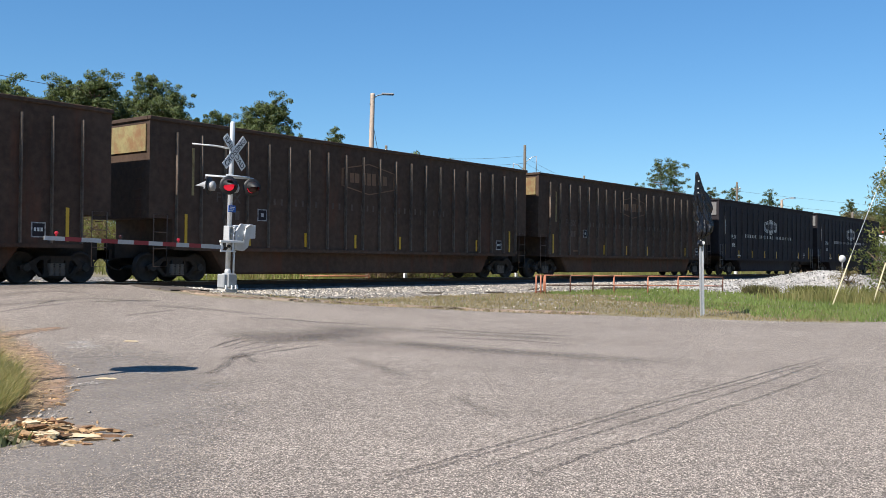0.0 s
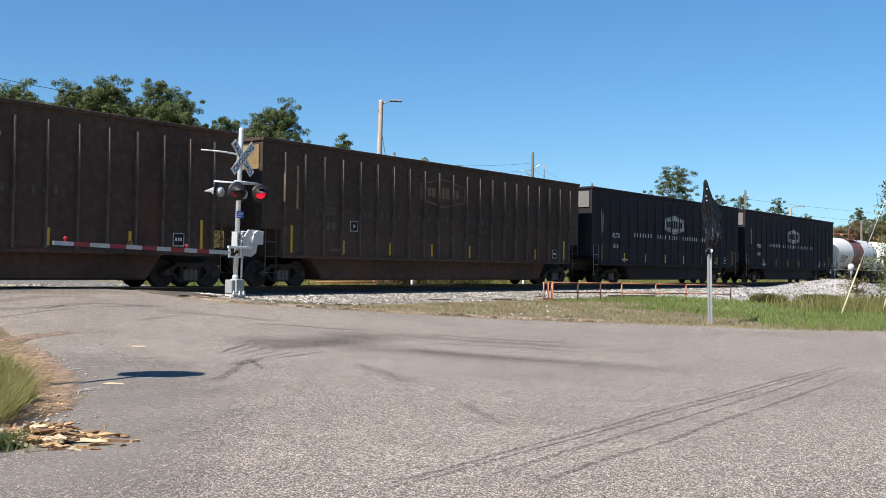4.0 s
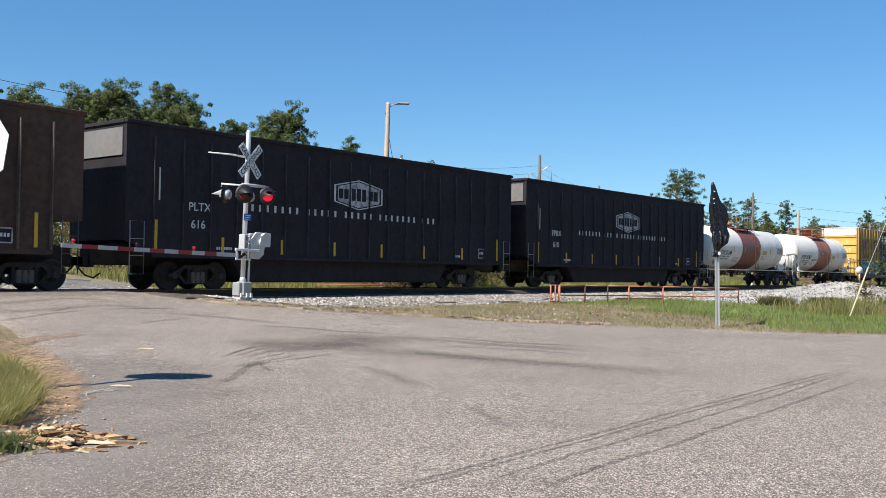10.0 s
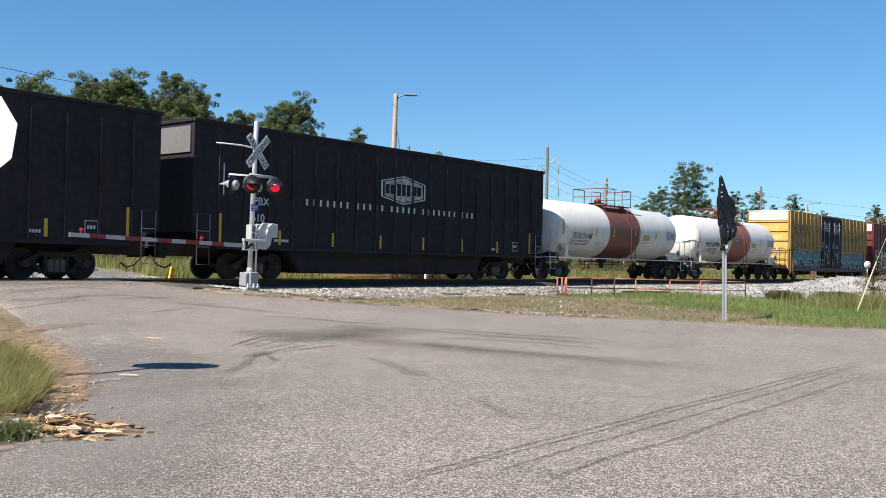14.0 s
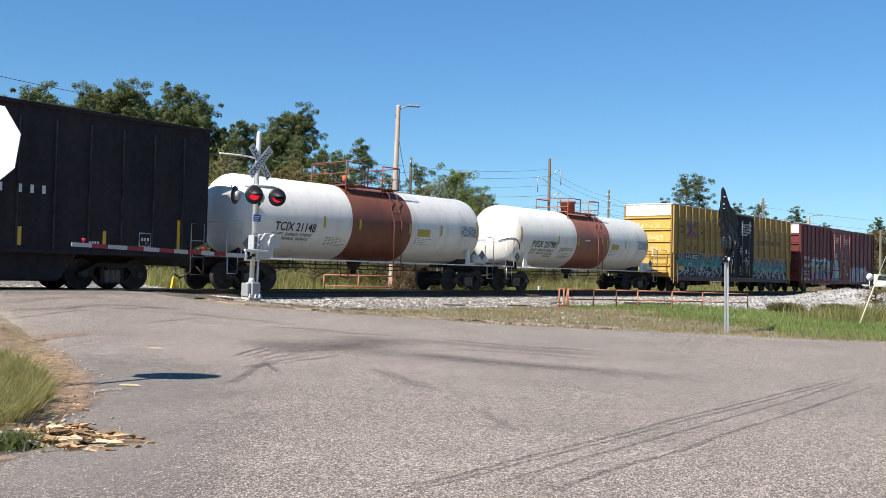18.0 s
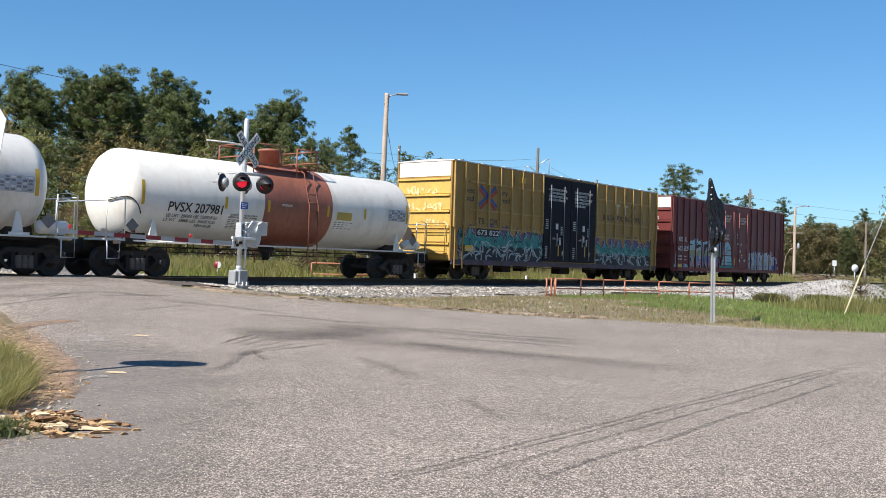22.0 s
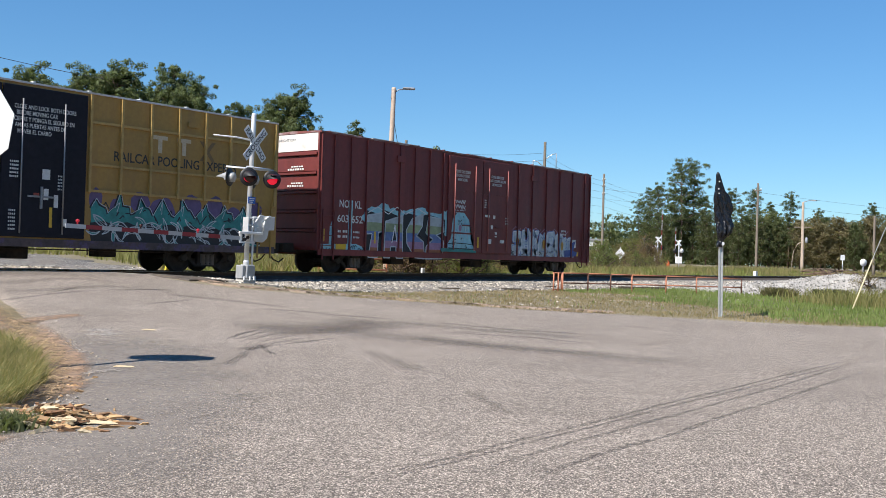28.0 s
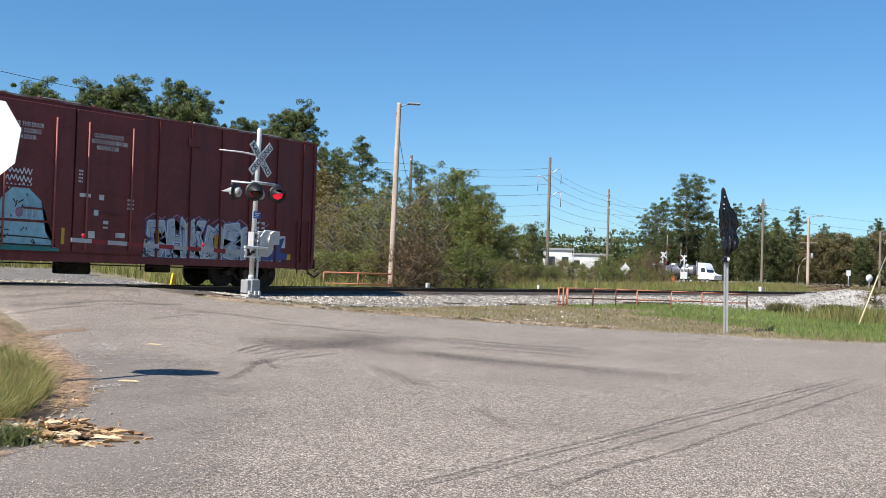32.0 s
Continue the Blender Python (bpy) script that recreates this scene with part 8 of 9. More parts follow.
ribbon("tyre_mark", [(10.80, 16.60), (11.56, 16.85), (12.39, 17.13)], 0.14, tyre_dark, SKID, 0.0225)
ribbon("stain", [(9.50, 20.23), (10.62, 20.96), (11.91, 21.57), (12.74, 20.70)], 0.9, oil_dark, "faint dark stain on the asphalt", 0.0185)
ribbon("stain", [(8.90, 18.91), (10.05, 19.11), (11.84, 19.69), (12.91, 18.39)], 0.7, oil_dark, "faint dark stain on the asphalt", 0.0185)
ribbon("stain", [(9.3, 23.4), (11.0, 23.4), (13.0, 23.2), (15.2, 23.0)], 3.6, oil_dark, "dark worn asphalt at the crossing", 0.018)
ribbon("stain", [(9.3, 24.6), (12.0, 24.5), (15.6, 24.2)], 1.6, oil_dark, "dark worn asphalt beside the rail", 0.0183)
ribbon("stain", [(12.29, 18.13), (13.15, 16.84), (13.71, 15.61)], 0.6, oil_dark, "faint dark stain on the asphalt", 0.0185)
ribbon("stain", [(10.25, 9.98), (9.7, 9.04), (9.3, 8.33), (8.9, 7.6)], 0.5, oil_dark, "faint dark stain on the asphalt", 0.0185)
ribbon("stain", [(8.10, 6.35), (7.56, 5.57), (7.15, 5.07)], 0.25, oil_dark, "faint dark stain on the asphalt", 0.0185)
ribbon("crack", [(4.78, 6.70), (5.03, 6.77), (5.30, 6.85)], 0.035, tyre_dark, "short dark scrape on the asphalt", 0.0238)
ribbon("crack", [(4.76, 7.03), (4.93, 7.08), (5.08, 7.10)], 0.035, tyre_dark, "short dark scrape on the asphalt", 0.0238)
ribbon("crack", [(14.36, 7.37), (14.09, 7.03)], 0.035, tyre_dark, "short dark scrape on the asphalt", 0.0238)
ribbon("crack", [(18.61, 6.55), (18.99, 6.46)], 0.035, tyre_dark, "short dark scrape on the asphalt", 0.0238)
ribbon("dust_patch", [(7.92, 13.77), (8.15, 13.74), (8.27, 13.54)], 0.3, pale_dust, "pale scatter of dust and chips on the asphalt", 0.0242)
ribbon("dust_patch", [(7.73, 13.40), (7.91, 13.25), (8.17, 13.29)], 0.3, pale_dust, "pale scatter of dust and chips on the asphalt", 0.0242)
ribbon("dust_patch", [(5.62, 9.85), (5.84, 9.87), (6.09, 9.88)], 0.2, pale_dust, "pale scatter of dust and chips on the asphalt", 0.0242)
ribbon("dust_patch", [(6.53, 11.75), (6.63, 11.64), (6.79, 11.62)], 0.12, pale_dust, "pale scatter of dust and chips on the asphalt", 0.0242)
ribbon("dust_patch", [(6.92, 10.36), (6.95, 10.20), (7.00, 10.05)], 0.06, pale_dust, "pale scatter of dust and chips on the asphalt", 0.0242)
wedge = surf("dark_broken_asphalt", (0.075, 0.062, 0.053), 0.9, var=0.4, scale=12, big=1.5, bump=0.6, bscale=30, tint=(0.17, 0.12, 0.08), amount=0.7)
brown_soil = surf("brown_stony_soil", (0.27, 0.19, 0.13), 0.95, var=0.4, scale=16, big=1.2, bump=0.7, bscale=40, tint=(0.36, 0.31, 0.26), amount=0.6)
mottle(wedge, 0.28, 0.4, 2.5)
mottle(brown_soil, 0.4, 0.52, 3.0)
ribbon("broken_asphalt", [(16.6, 25.0), (16.2, 24.0), (15.9, 23.0), (15.7, 22.0), (15.6, 21.0)], 1.5, wedge, "dark broken asphalt and soil beside the crossing", 0.042, skirt=0.14)
ribbon("bare_soil", [(15.45, 20.9), (15.4, 20.0), (15.8, 19.2), (16.8, 18.6), (18.4, 18.0), (19.7, 17.0), (20.7, 15.6), (21.7, 14.3), (22.9, 12.9)], 0.55, brown_soil, "reddish stony soil at the road's edge by the signal", 0.045, skirt=0.055)
edge_grey = surf("smooth_grey_old_asphalt", (0.265, 0.23, 0.2), 0.85, var=0.2, scale=30, big=1.2, bump=0.25, bscale=90)
mottle(edge_grey, 0.2, 0.55, 9, 0.8, 0.6)
ribbon("old_asphalt", [(2.6, 5.0), (3.4, 5.9), (4.5, 7.1), (5.7, 8.6), (6.6, 10.2), (7.4, 12.0), (8.2, 14.2)], 2.6, edge_grey, "smoother grey strip of old asphalt along the road's edge", 0.0172)
# sandy margin where the road breaks up
ribbon("sand_margin", [(4.3, 8.4), (4.85, 9.0), (5.4, 9.95), (6.0, 11.0), (6.55, 12.34), (7.05, 13.6), (7.7, 15.3)], 0.75, sand, "reddish sand and dirt washed over the road's edge", 0.03)
ribbon("sand_margin", [(2.6, 7.2), (3.8, 8.6), (4.6, 9.9), (5.4, 11.4), (6.1, 13.2), (7.2, 16.2)], 1.3, sand, "reddish sand and dirt beside the road", 0.05, skirt=0.05)
ribbon("sand_margin", [(5.4, 13.5), (6.4, 15.2), (7.4, 17.2), (8.0, 19.0)], 1.9, sand, "reddish sand and dirt beside the road", 0.052, skirt=0.05)
ribbon("sand_patch", [(7.4, 15.2), (8.2, 15.44), (8.9, 15.5)], 0.5, sand, "thin reddish sand on the asphalt", 0.0215)
ribbon("sand_patch", [(2.2, 6.1), (2.9, 6.75), (3.4, 7.1)], 0.5, sand, "thin reddish sand on the asphalt", 0.0215)
ribbon("sand_patch", [(3.7, 7.3), (4.05, 7.25), (4.5, 7.5)], 0.45, sand, "thin reddish sand under split wood", 0.0225)

def road_grit():
    """Aggregate that stands proud of the worn asphalt: four-sided chips."""
    rng = np.random.default_rng(31)
    n = 24000
    far = 3.6 + 7.0 * rng.random(n) ** 1.5
    way = np.radians(40 + rng.uniform(-27, 27, n))
    x, y = far * np.cos(way), far * np.sin(way)
    r = rng.uniform(0.0035, 0.0075, n)
    turn = rng.uniform(0, 6.28, n)
    verts, faces = [], []
    for px, py, pr, pt in zip(x.tolist(), y.tolist(), r.tolist(), turn.tolist()):
        if px < edges(LEFT, py) + 0.2 + 1.6 * rng.random():
            continue
        z, q = height(px, py) + 0.015, len(verts)
        c, s = pr * math.cos(pt), pr * math.sin(pt)
        verts += [(px + c, py + s, z), (px - s, py + c, z), (px - c, py - s, z), (px + s, py - c, z), (px + c * 0.2, py + s * 0.2, z + pr * 1.1)]
        faces += [(q, q + 1, q + 4), (q + 1, q + 2, q + 4), (q + 2, q + 3, q + 4), (q + 3, q, q + 4)]
    grit = surf("pale_aggregate", (0.36, 0.31, 0.265), 0.9, var=0.2, scale=30, island=0.8)
    tagged(raw("road_grit", verts, faces, grit), "pale stone chips standing proud of the worn asphalt", "grit", kind="stuff")


road_grit()
splinter = surf("fresh_split_wood", (0.44, 0.28, 0.14), 0.85, var=0.3, scale=12, item=0.5, streak=(1, 8, 8), tint=(0.26, 0.14, 0.07), amount=0.6)
pale_wood = surf("pale_split_wood", (0.5, 0.4, 0.26), 0.8, var=0.2, scale=12, item=0.25)
bark_chip = surf("brown_bark_chip", (0.22, 0.12, 0.065), 0.9, var=0.35, scale=10, item=0.4)
grey_wood = surf("grey_weathered_wood", (0.24, 0.21, 0.18), 0.95, var=0.5, scale=14, bump=0.6, bscale=25, streak=(1, 9, 9), tint=(0.12, 0.1, 0.085), amount=0.7)
rock = surf("pale_road_stone", (0.36, 0.32, 0.28), 0.9, var=0.3, scale=10, item=0.3)


def debris():
    rng = random.Random(12)
    pieces = []
    for k, mat_ in enumerate((splinter, splinter, pale_wood, bark_chip)):
        bm = B()
        n = 7
        rows = []
        for i in range(n):
            u = i / (n - 1)
            w = 0.016 * (1 - (2 * u - 1) ** 4) * rng.uniform(0.7, 1.2) + 0.006
            t = 0.018 * (1 - (2 * u - 1) ** 4) * rng.uniform(0.6, 1.3) + 0.004
            x = (u - 0.5) * 0.42
            o = rng.uniform(-0.008, 0.008)
            rows.append([bm.verts.new((x, o - w, 0)), bm.verts.new((x, o - w * 0.3, t * 1.5)), bm.verts.new((x, o + w, t)), bm.verts.new((x, o + w * 0.6, -t * 0.4))])
        for a, b in zip(rows, rows[1:]):
            for i in range(4):
                j = (i + 1) % 4
                bm.faces.new((a[i], a[j], b[j], b[i]))
        bm.faces.new(rows[0][::-1])
        bm.faces.new(rows[-1])
        pieces.append(mesh_of("wood_splinter", bm, mat_))
    for i in range(330):
        a, d = rng.uniform(0, 6.28), abs(rng.gauss(0, 1))
        across, deep = rng.gauss(0, 0.29), rng.gauss(0, 0.19)
        x, y = 3.98 + across * 0.64 + deep * 0.64, 7.34 - across * 0.77 + deep * 0.77
        if i > 270:
            y = rng.uniform(7.4, 9.6)
            x = edges(LEFT, y) - 0.15 + rng.gauss(0, 0.2)
        s = rng.choice((0.14, 0.2, 0.28, 0.36, 0.5)) if i <= 270 else rng.choice((0.12, 0.16, 0.22))
        z = height(x, y) + 0.02 + 0.13 * rng.random() * math.exp(-((x - 3.95) ** 2 + (y - 7.37) ** 2) / 0.1)
        ob = new("wood_splinter", pieces[rng.choice((0, 0, 1, 1, 2, 3, 3))])
        ob.matrix_basis = pose(x, y, z, rng.uniform(-60, 60), rng.uniform(-20, 20), rng.gauss(-47, 42)) @ Matrix.Diagonal((s, 0.35 + s * 0.6, 0.45 + s * 0.8, 1))
        tagged(ob, "split piece of pale wood lying at the road's edge", "wood piece", "splintered wood by the road")
    # chunky split billets in the heap
    bm = B()
    prism(bm, [(-0.16, 0.0), (0.15, 0.005), (0.17, 0.03), (0.1, 0.055), (-0.12, 0.06), (-0.18, 0.035)], -0.035, 0.03)
    for v in bm.verts:
        v.co += Vector((rng.uniform(-0.015, 0.015), rng.uniform(-0.012, 0.012), rng.uniform(-0.006, 0.008)))
    billets = [mesh_of("wood_billet", bm, splinter)]
    billets.append(billets[0].copy())
    billets[1].materials.clear()
    billets[1].materials.append(pale_wood)
    for i in range(20):
        across, deep = rng.gauss(0, 0.27), rng.gauss(0, 0.17)
        x, y = 3.95 + across * 0.64 + deep * 0.64, 7.36 - across * 0.77 + deep * 0.77
        s = rng.uniform(0.3, 0.75)
        ob = new("wood_billet", billets[i % 3 == 0])
        ob.matrix_basis = pose(x, y, height(x, y) + 0.03 + 0.05 * rng.random(), rng.uniform(-25, 25), rng.uniform(-12, 12), rng.gauss(-50, 30)) @ Matrix.Diagonal((s, s, s, 1))
        tagged(ob, "chunky split billet of wood in the roadside heap", "wood piece", "splintered wood by the road")
    # a few long pale ones
    for x, y, s, turn in ((4.13, 6.98, 0.85, -50), (4.0, 7.08, 0.6, -45), (6.27, 10.02, 0.62, -50), (8.8, 13.38, 0.6, -52), (4.0, 7.25, 0.9, -55), (3.8, 7.15, 0.7, -25), (3.8, 7.5, 0.5, -60), (4.1, 7.4, 0.6, -42)):
        ob = new("wood_splinter", pieces[2])
        ob.matrix_basis = pose(x, y, height(x, y) + 0.03, 0, 0, turn) @ Matrix.Diagonal((s, 0.5 * s if y > 8 else s, s * 0.9, 1))
        tagged(ob, "long pale split piece of wood on the asphalt", "wood piece", "splintered wood by the road")
    bm = B()
    tube(bm, [(-0.4, 0.02, 0.03), (-0.1, -0.01, 0.04), (0.05, 0.0, 0.038), (0.2, 0.02, 0.03)], 0.042, 12, 0.034)
    for v in bm.verts:
        v.co += Vector((0, rng.uniform(-0.009, 0.009), rng.uniform(-0.009, 0.009)))
    ob = new("log", mesh_of("log", bm, grey_wood))
    ob.matrix_basis = pose(3.74, 7.8, height(3.7, 7.8) + 0.02, 0, -2, -50)
    tagged(ob, "grey weathered log lying in the roadside grass", "log")
    bm = B()
    bmesh.ops.create_icosphere(bm, subdivisions=1, radius=0.05)
    for v in bm.verts:
        v.co *= rng.uniform(0.7, 1.2)
        v.co.z *= 0.6
    st = mesh_of("stone", bm, rock)
    for i in range(90):
        k = rng.random()
        x = 2.7 + 1.9 * k + rng.gauss(0, 0.2)
        y = 6.5 + 1.9 * k + rng.gauss(0, 0.2)
        if i > 60:
            y = rng.uniform(7, 15)
            x = edges(LEFT, y) + rng.gauss(0.1, 0.35)
        s = rng.choice((0.2, 0.25, 0.3, 0.4, 0.55))
        ob = new("stone", st)
        ob.matrix_basis = pose(x, y, height(x, y) + 0.02 + 0.01 * s, rng.uniform(0, 40), 0, rng.uniform(0, 360)) @ Matrix.Diagonal((s, s, s, 1))
        tagged(ob, "small pale stone lying at the road's edge", "stone", "loose stones by the road")


debris()


def litter():
    """Twigs, straw and leaves on the dirt margin."""
    rng = np.random.default_rng(9)
    verts, faces = [], []
    for i in range(3000):
        y = rng.uniform(8.3, 17)
        x = edges(LEFT, y) - 0.4 + rng.normal(0, 0.25)
        a, l, w = rng.uniform(0, 3.14), rng.uniform(0.02, 0.12), rng.uniform(0.002, 0.007)
        c, s = math.cos(a), math.sin(a)
        z = height(x, y) + 0.024 + 0.02 * (x < edges(LEFT, y))
        q = len(verts)
        verts += [(x - c * l - s * w, y - s * l + c * w, z), (x - c * l + s * w, y - s * l - c * w, z), (x + c * l + s * w, y + s * l - c * w, z + 0.006), (x + c * l - s * w, y + s * l + c * w, z + 0.006)]
        faces.append((q, q + 1, q + 2, q + 3))
    tagged(raw("twig_litter", verts, faces, leaf_litter), "scattered twigs, straw and bark litter on the dirt margin", "litter", kind="stuff")


weed_pts = []
weed_rng = random.Random(4)
for _ in range(900):
    wx, wy = 3.58 + weed_rng.gauss(0, 0.1), 7.34 + weed_rng.gauss(0, 0.1)
    weed_pts.append((wx, wy, height(wx, wy)))
blades("weed_clump", weed_pts, 0.11, 0.012, dark_green, "low dark green weeds beside the wood pieces", 0.9, 21, "weeds")
leaf_litter = surf("dry_twig_litter", (0.38, 0.26, 0.14), 0.9, var=0.3, island=0.5)
litter()

orange = surf("faded_orange_rail_paint", (0.42, 0.16, 0.09), 0.7, 0.1, var=0.25, scale=10, tint=(0.25, 0.12, 0.08), amount=0.6)
rust = surf("rusty_dark_steel", (0.11, 0.05, 0.035), 0.85, 0.2, var=0.3, scale=10)


def track_fence():
    x0, y0, z0 = 31.22, 19.86, 0.23
    f = thing("pipe_railing", pose(x0, y0, z0), "low rusty orange pipe railing beside the ballast", "railing")
    feet = [(0.0, 0.0), (1.2, -0.46), (2.27, -0.86), (3.28, -1.26), (4.98, -1.92), (6.5, -2.56), (7.7, -3.04), (8.93, -3.53)]

    def at(x, y, z):
        return (x, y, height(x0 + x, y0 + y) - z0 + z)

    def post(x, y, m, h=0.73):
        bm = B()
        tube(bm, [at(x, y, -0.15), at(x, y, h)], 0.03, 8)
        part("post", bm, m, f)

    for i, (x, y) in enumerate(feet):
        post(x, y, orange if i in (0, 3, 4, 5, 6) else rust)
    for dx in (-0.43, -0.28, -0.14):
        post(dx, -0.25 - dx * 0.77, orange)
    for z in (0.71, 0.33):
        for i, (p, q) in enumerate(zip(feet, feet[1:])):
            bm = B()
            tube(bm, [at(*p, z), at(*q, z)], 0.025, 8)
            part("rail", bm, rust if z < 0.5 and i < 3 else orange, f)
    for z in (0.71, 0.08):
        bm = B()
        tube(bm, [at(-0.43, 0.13, z), at(0, 0, z)], 0.025, 8)
        part("rail", bm, orange, f)
    # railing across the track by the lamp pole
    f = thing("pipe_railing", pose(29.6, 31.8, 0.62), "low rusty orange pipe railing beyond the track", "railing")
    for z in (0.12, 0.62):
        bm = B()
        tube(bm, [(0, 0, z), (2.9, -1.5, z)], 0.035, 8)
        part("rail", bm, orange, f)
    for k in (0, 0.5, 1.0):
        bm = B()
        tube(bm, [(2.9 * k, -1.5 * k, -0.1), (2.9 * k, -1.5 * k, 0.62)], 0.035, 8)
        part("post", bm, orange, f)


track_fence()


def old_ties():
    bm = B()
    box(bm, -1.3, 1.3, -0.115, 0.115, -0.09, 0.09)
    me = mesh_of("old_tie", bm, tie_mat)
    for x, y, turn in ((38.4, 20.2, -35), (29.5, 21.0, -20), (33.6, 21.9, 15), (26.5, 21.6, -40)):
        ob = new("discarded_tie", me)
        ob.matrix_basis = pose(x, y, height(x, y) + (0.05 if x > 36 else 0.0), 0, 0, turn) @ Matrix.Diagonal((0.85 if x > 36 else 0.3, 1, 0.8, 1))
        tagged(ob, "discarded weathered wooden railway tie on the verge", "railway tie", "discarded ties")


old_ties()


def gravel_pile():
    verts, faces = [], []
    n, m = 60, 30
    for i in range(n + 1):
        for j in range(m + 1):
            u, v = i / n, j / m
            x = 40.5 + 9.9 * u
            y = 18.9 - 6.8 * u + (v - 0.5) * 5.2
            edge = max(0.0, 1 - abs(2 * v - 1) ** 2)
            prof = 0.5 * step(0.0, 0.35, u) + 0.5 * math.exp(-((u - 0.72) / 0.2) ** 2)
            prof *= 1 - step(0.78, 1.0, u)
            z = height(x, y) - 0.03 + prof * edge * 1.08 + 0.05 * noise.noise((x * 1.6, y * 1.6, 0)) * edge + 0.03 * noise.noise((x * 6, y * 6, 0)) * edge
            verts.append((x, y, z))
    for i in range(n):
        for j in range(m):
            a = i * (m + 1) + j
            faces.append((a, a + m + 1, a + m + 2, a + 1))
    ob = raw("stone_heap", verts, faces, pale_gravel, True)
    tagged(ob, "low heap of pale crushed stone beside the track", "stone heap")
    rng = np.random.default_rng(8)
    sv, sf = [], []
    base = np.array([(1, 0, 0), (-1, 0, 0), (0, 1, 0), (0, -1, 0), (0, 0, 1), (0, 0, -1)], float)
    tri = [(0, 2, 4), (2, 1, 4), (1, 3, 4), (3, 0, 4), (2, 0, 5), (1, 2, 5), (3, 1, 5), (0, 3, 5)]
    for _ in range(4500):
        x, y, z = verts[int(rng.integers(len(verts)))]
        x, y = x + rng.normal(0, 0.08), y + rng.normal(0, 0.08)
        r = rng.uniform(0.03, 0.06)
        p = base * (r * rng.uniform(0.6, 1.2, (6, 1))) + rng.normal(0, r * 0.25, (6, 3)) + (x, y, z + 0.2 * r)
        q = len(sv)
        sv.extend(p.tolist())
        sf.extend([(a + q, b + q, c + q) for a, b, c in tri])
    tagged(raw("pile_stones", sv, sf, pale_gravel), "loose pale stones on the gravel heap", "gravel", kind="stuff")


gravel_pile()


def stakes():
    bone = surf("pale_plastic_guard", (0.55, 0.48, 0.3), 0.6, var=0.15)
    for x, y, dx, dz in ((35.6, 10.4, 2.7, 2.9), (36.6, 9.3, 1.7, 2.5)):
        g = thing("guy_wire_guard", pose(x, y, height(x, y)), "slanting pale guy-wire guard pipe in tall grass", "guy wire")
        bm = B()
        tube(bm, [(0, 0, -0.1), (dx * 0.55, -0.25, dz * 0.62)], 0.027, 8)
        part("guard", bm, bone, g)
        bm = B()
        tube(bm, [(dx * 0.55, -0.25, dz * 0.62), (dx * 3, -1.4, dz * 3.4)], 0.012, 5)
        part("wire", bm, silver, g)


stakes()


def small_posts():
    yellow_post = surf("yellow_marker", (0.7, 0.5, 0.04), 0.6, var=0.1)
    for name, x, y, h, w, m, label in (("marker_post", 20.95, 30.9, 0.75, 0.085, yellow_post, "short yellow marker post beyond the track"), ("marker_post", 33.3, 28.75, 0.5, 0.09, white_paint, "short white marker post beside the track"), ("marker_post", 78.6, 30.8, 0.6, 0.2, white_paint, "small white marker box near the far crossing"), ("marker_post", 45.0, 30.5, 0.55, 0.09, white_paint, "short white marker post beside the track")):
        p = thing(name, pose(x, y, height(x, y), 0, 11 if m is yellow_post else 0, 0), label, "marker post")
        bm = B()
        box(bm, -w, w, -w * 0.6, w * 0.6, -0.1, h)
        part("post", bm, m, p, bevel=0.012)
    for x, y, h, shape, m, label in ((25.3, 33.0, 0.62, "round", red_tape, "small round red and white switch target on a rod"), (93.7, 28.3, 2.0, "square", white_paint, "small white square sign on a post"), (84.4, 23.8, 1.6, "round", white_paint, "small white round sign on a post")):
        p = thing("trackside_sign", pose(x, y, height(x, y), 0, 0, -40), label, "sign")
        bm = B()
        tube(bm, [(0, 0.02, -0.1), (0, 0.02, h)], 0.03, 6)
        part("post", bm, silver, p)
        bm = B()
        if shape == "round":
            lathe(bm, [(0.001, -0.01), (0.32 if h > 1 else 0.16, -0.01), (0.32 if h > 1 else 0.16, 0.01), (0.001, 0.01)], 20, "y", pose(0, 0, h))
        else:
            box(bm, -0.22, 0.22, -0.01, 0.01, h - 0.26, h + 0.26)
        part("plate", bm, m, p)
        if h < 1:
            bm = B()
            prism(bm, [(0, h - 0.15), (0.1, h - 0.12), (0.16, h), (0.1, h + 0.12), (0, h + 0.15)], -0.016, -0.011)
            part("plate_half", bm, white_paint, p)
    p = thing("diamond_sign", pose(80.1, 44.5, height(80.1, 44.5), 0, 0, -42), "pale diamond warning sign seen from its back", "sign")
    bm = B()
    tube(bm, [(0, 0.03, -0.1), (0, 0.03, 2.2)], 0.03, 6)
    part("post", bm, silver, p)
    bm = B()
    prism(bm, [(-0.55, 1.5), (0, 0.95), (0.55, 1.5), (0, 2.05)], -0.01, 0.01)
    part("plate", bm, white_paint, p)


small_posts()


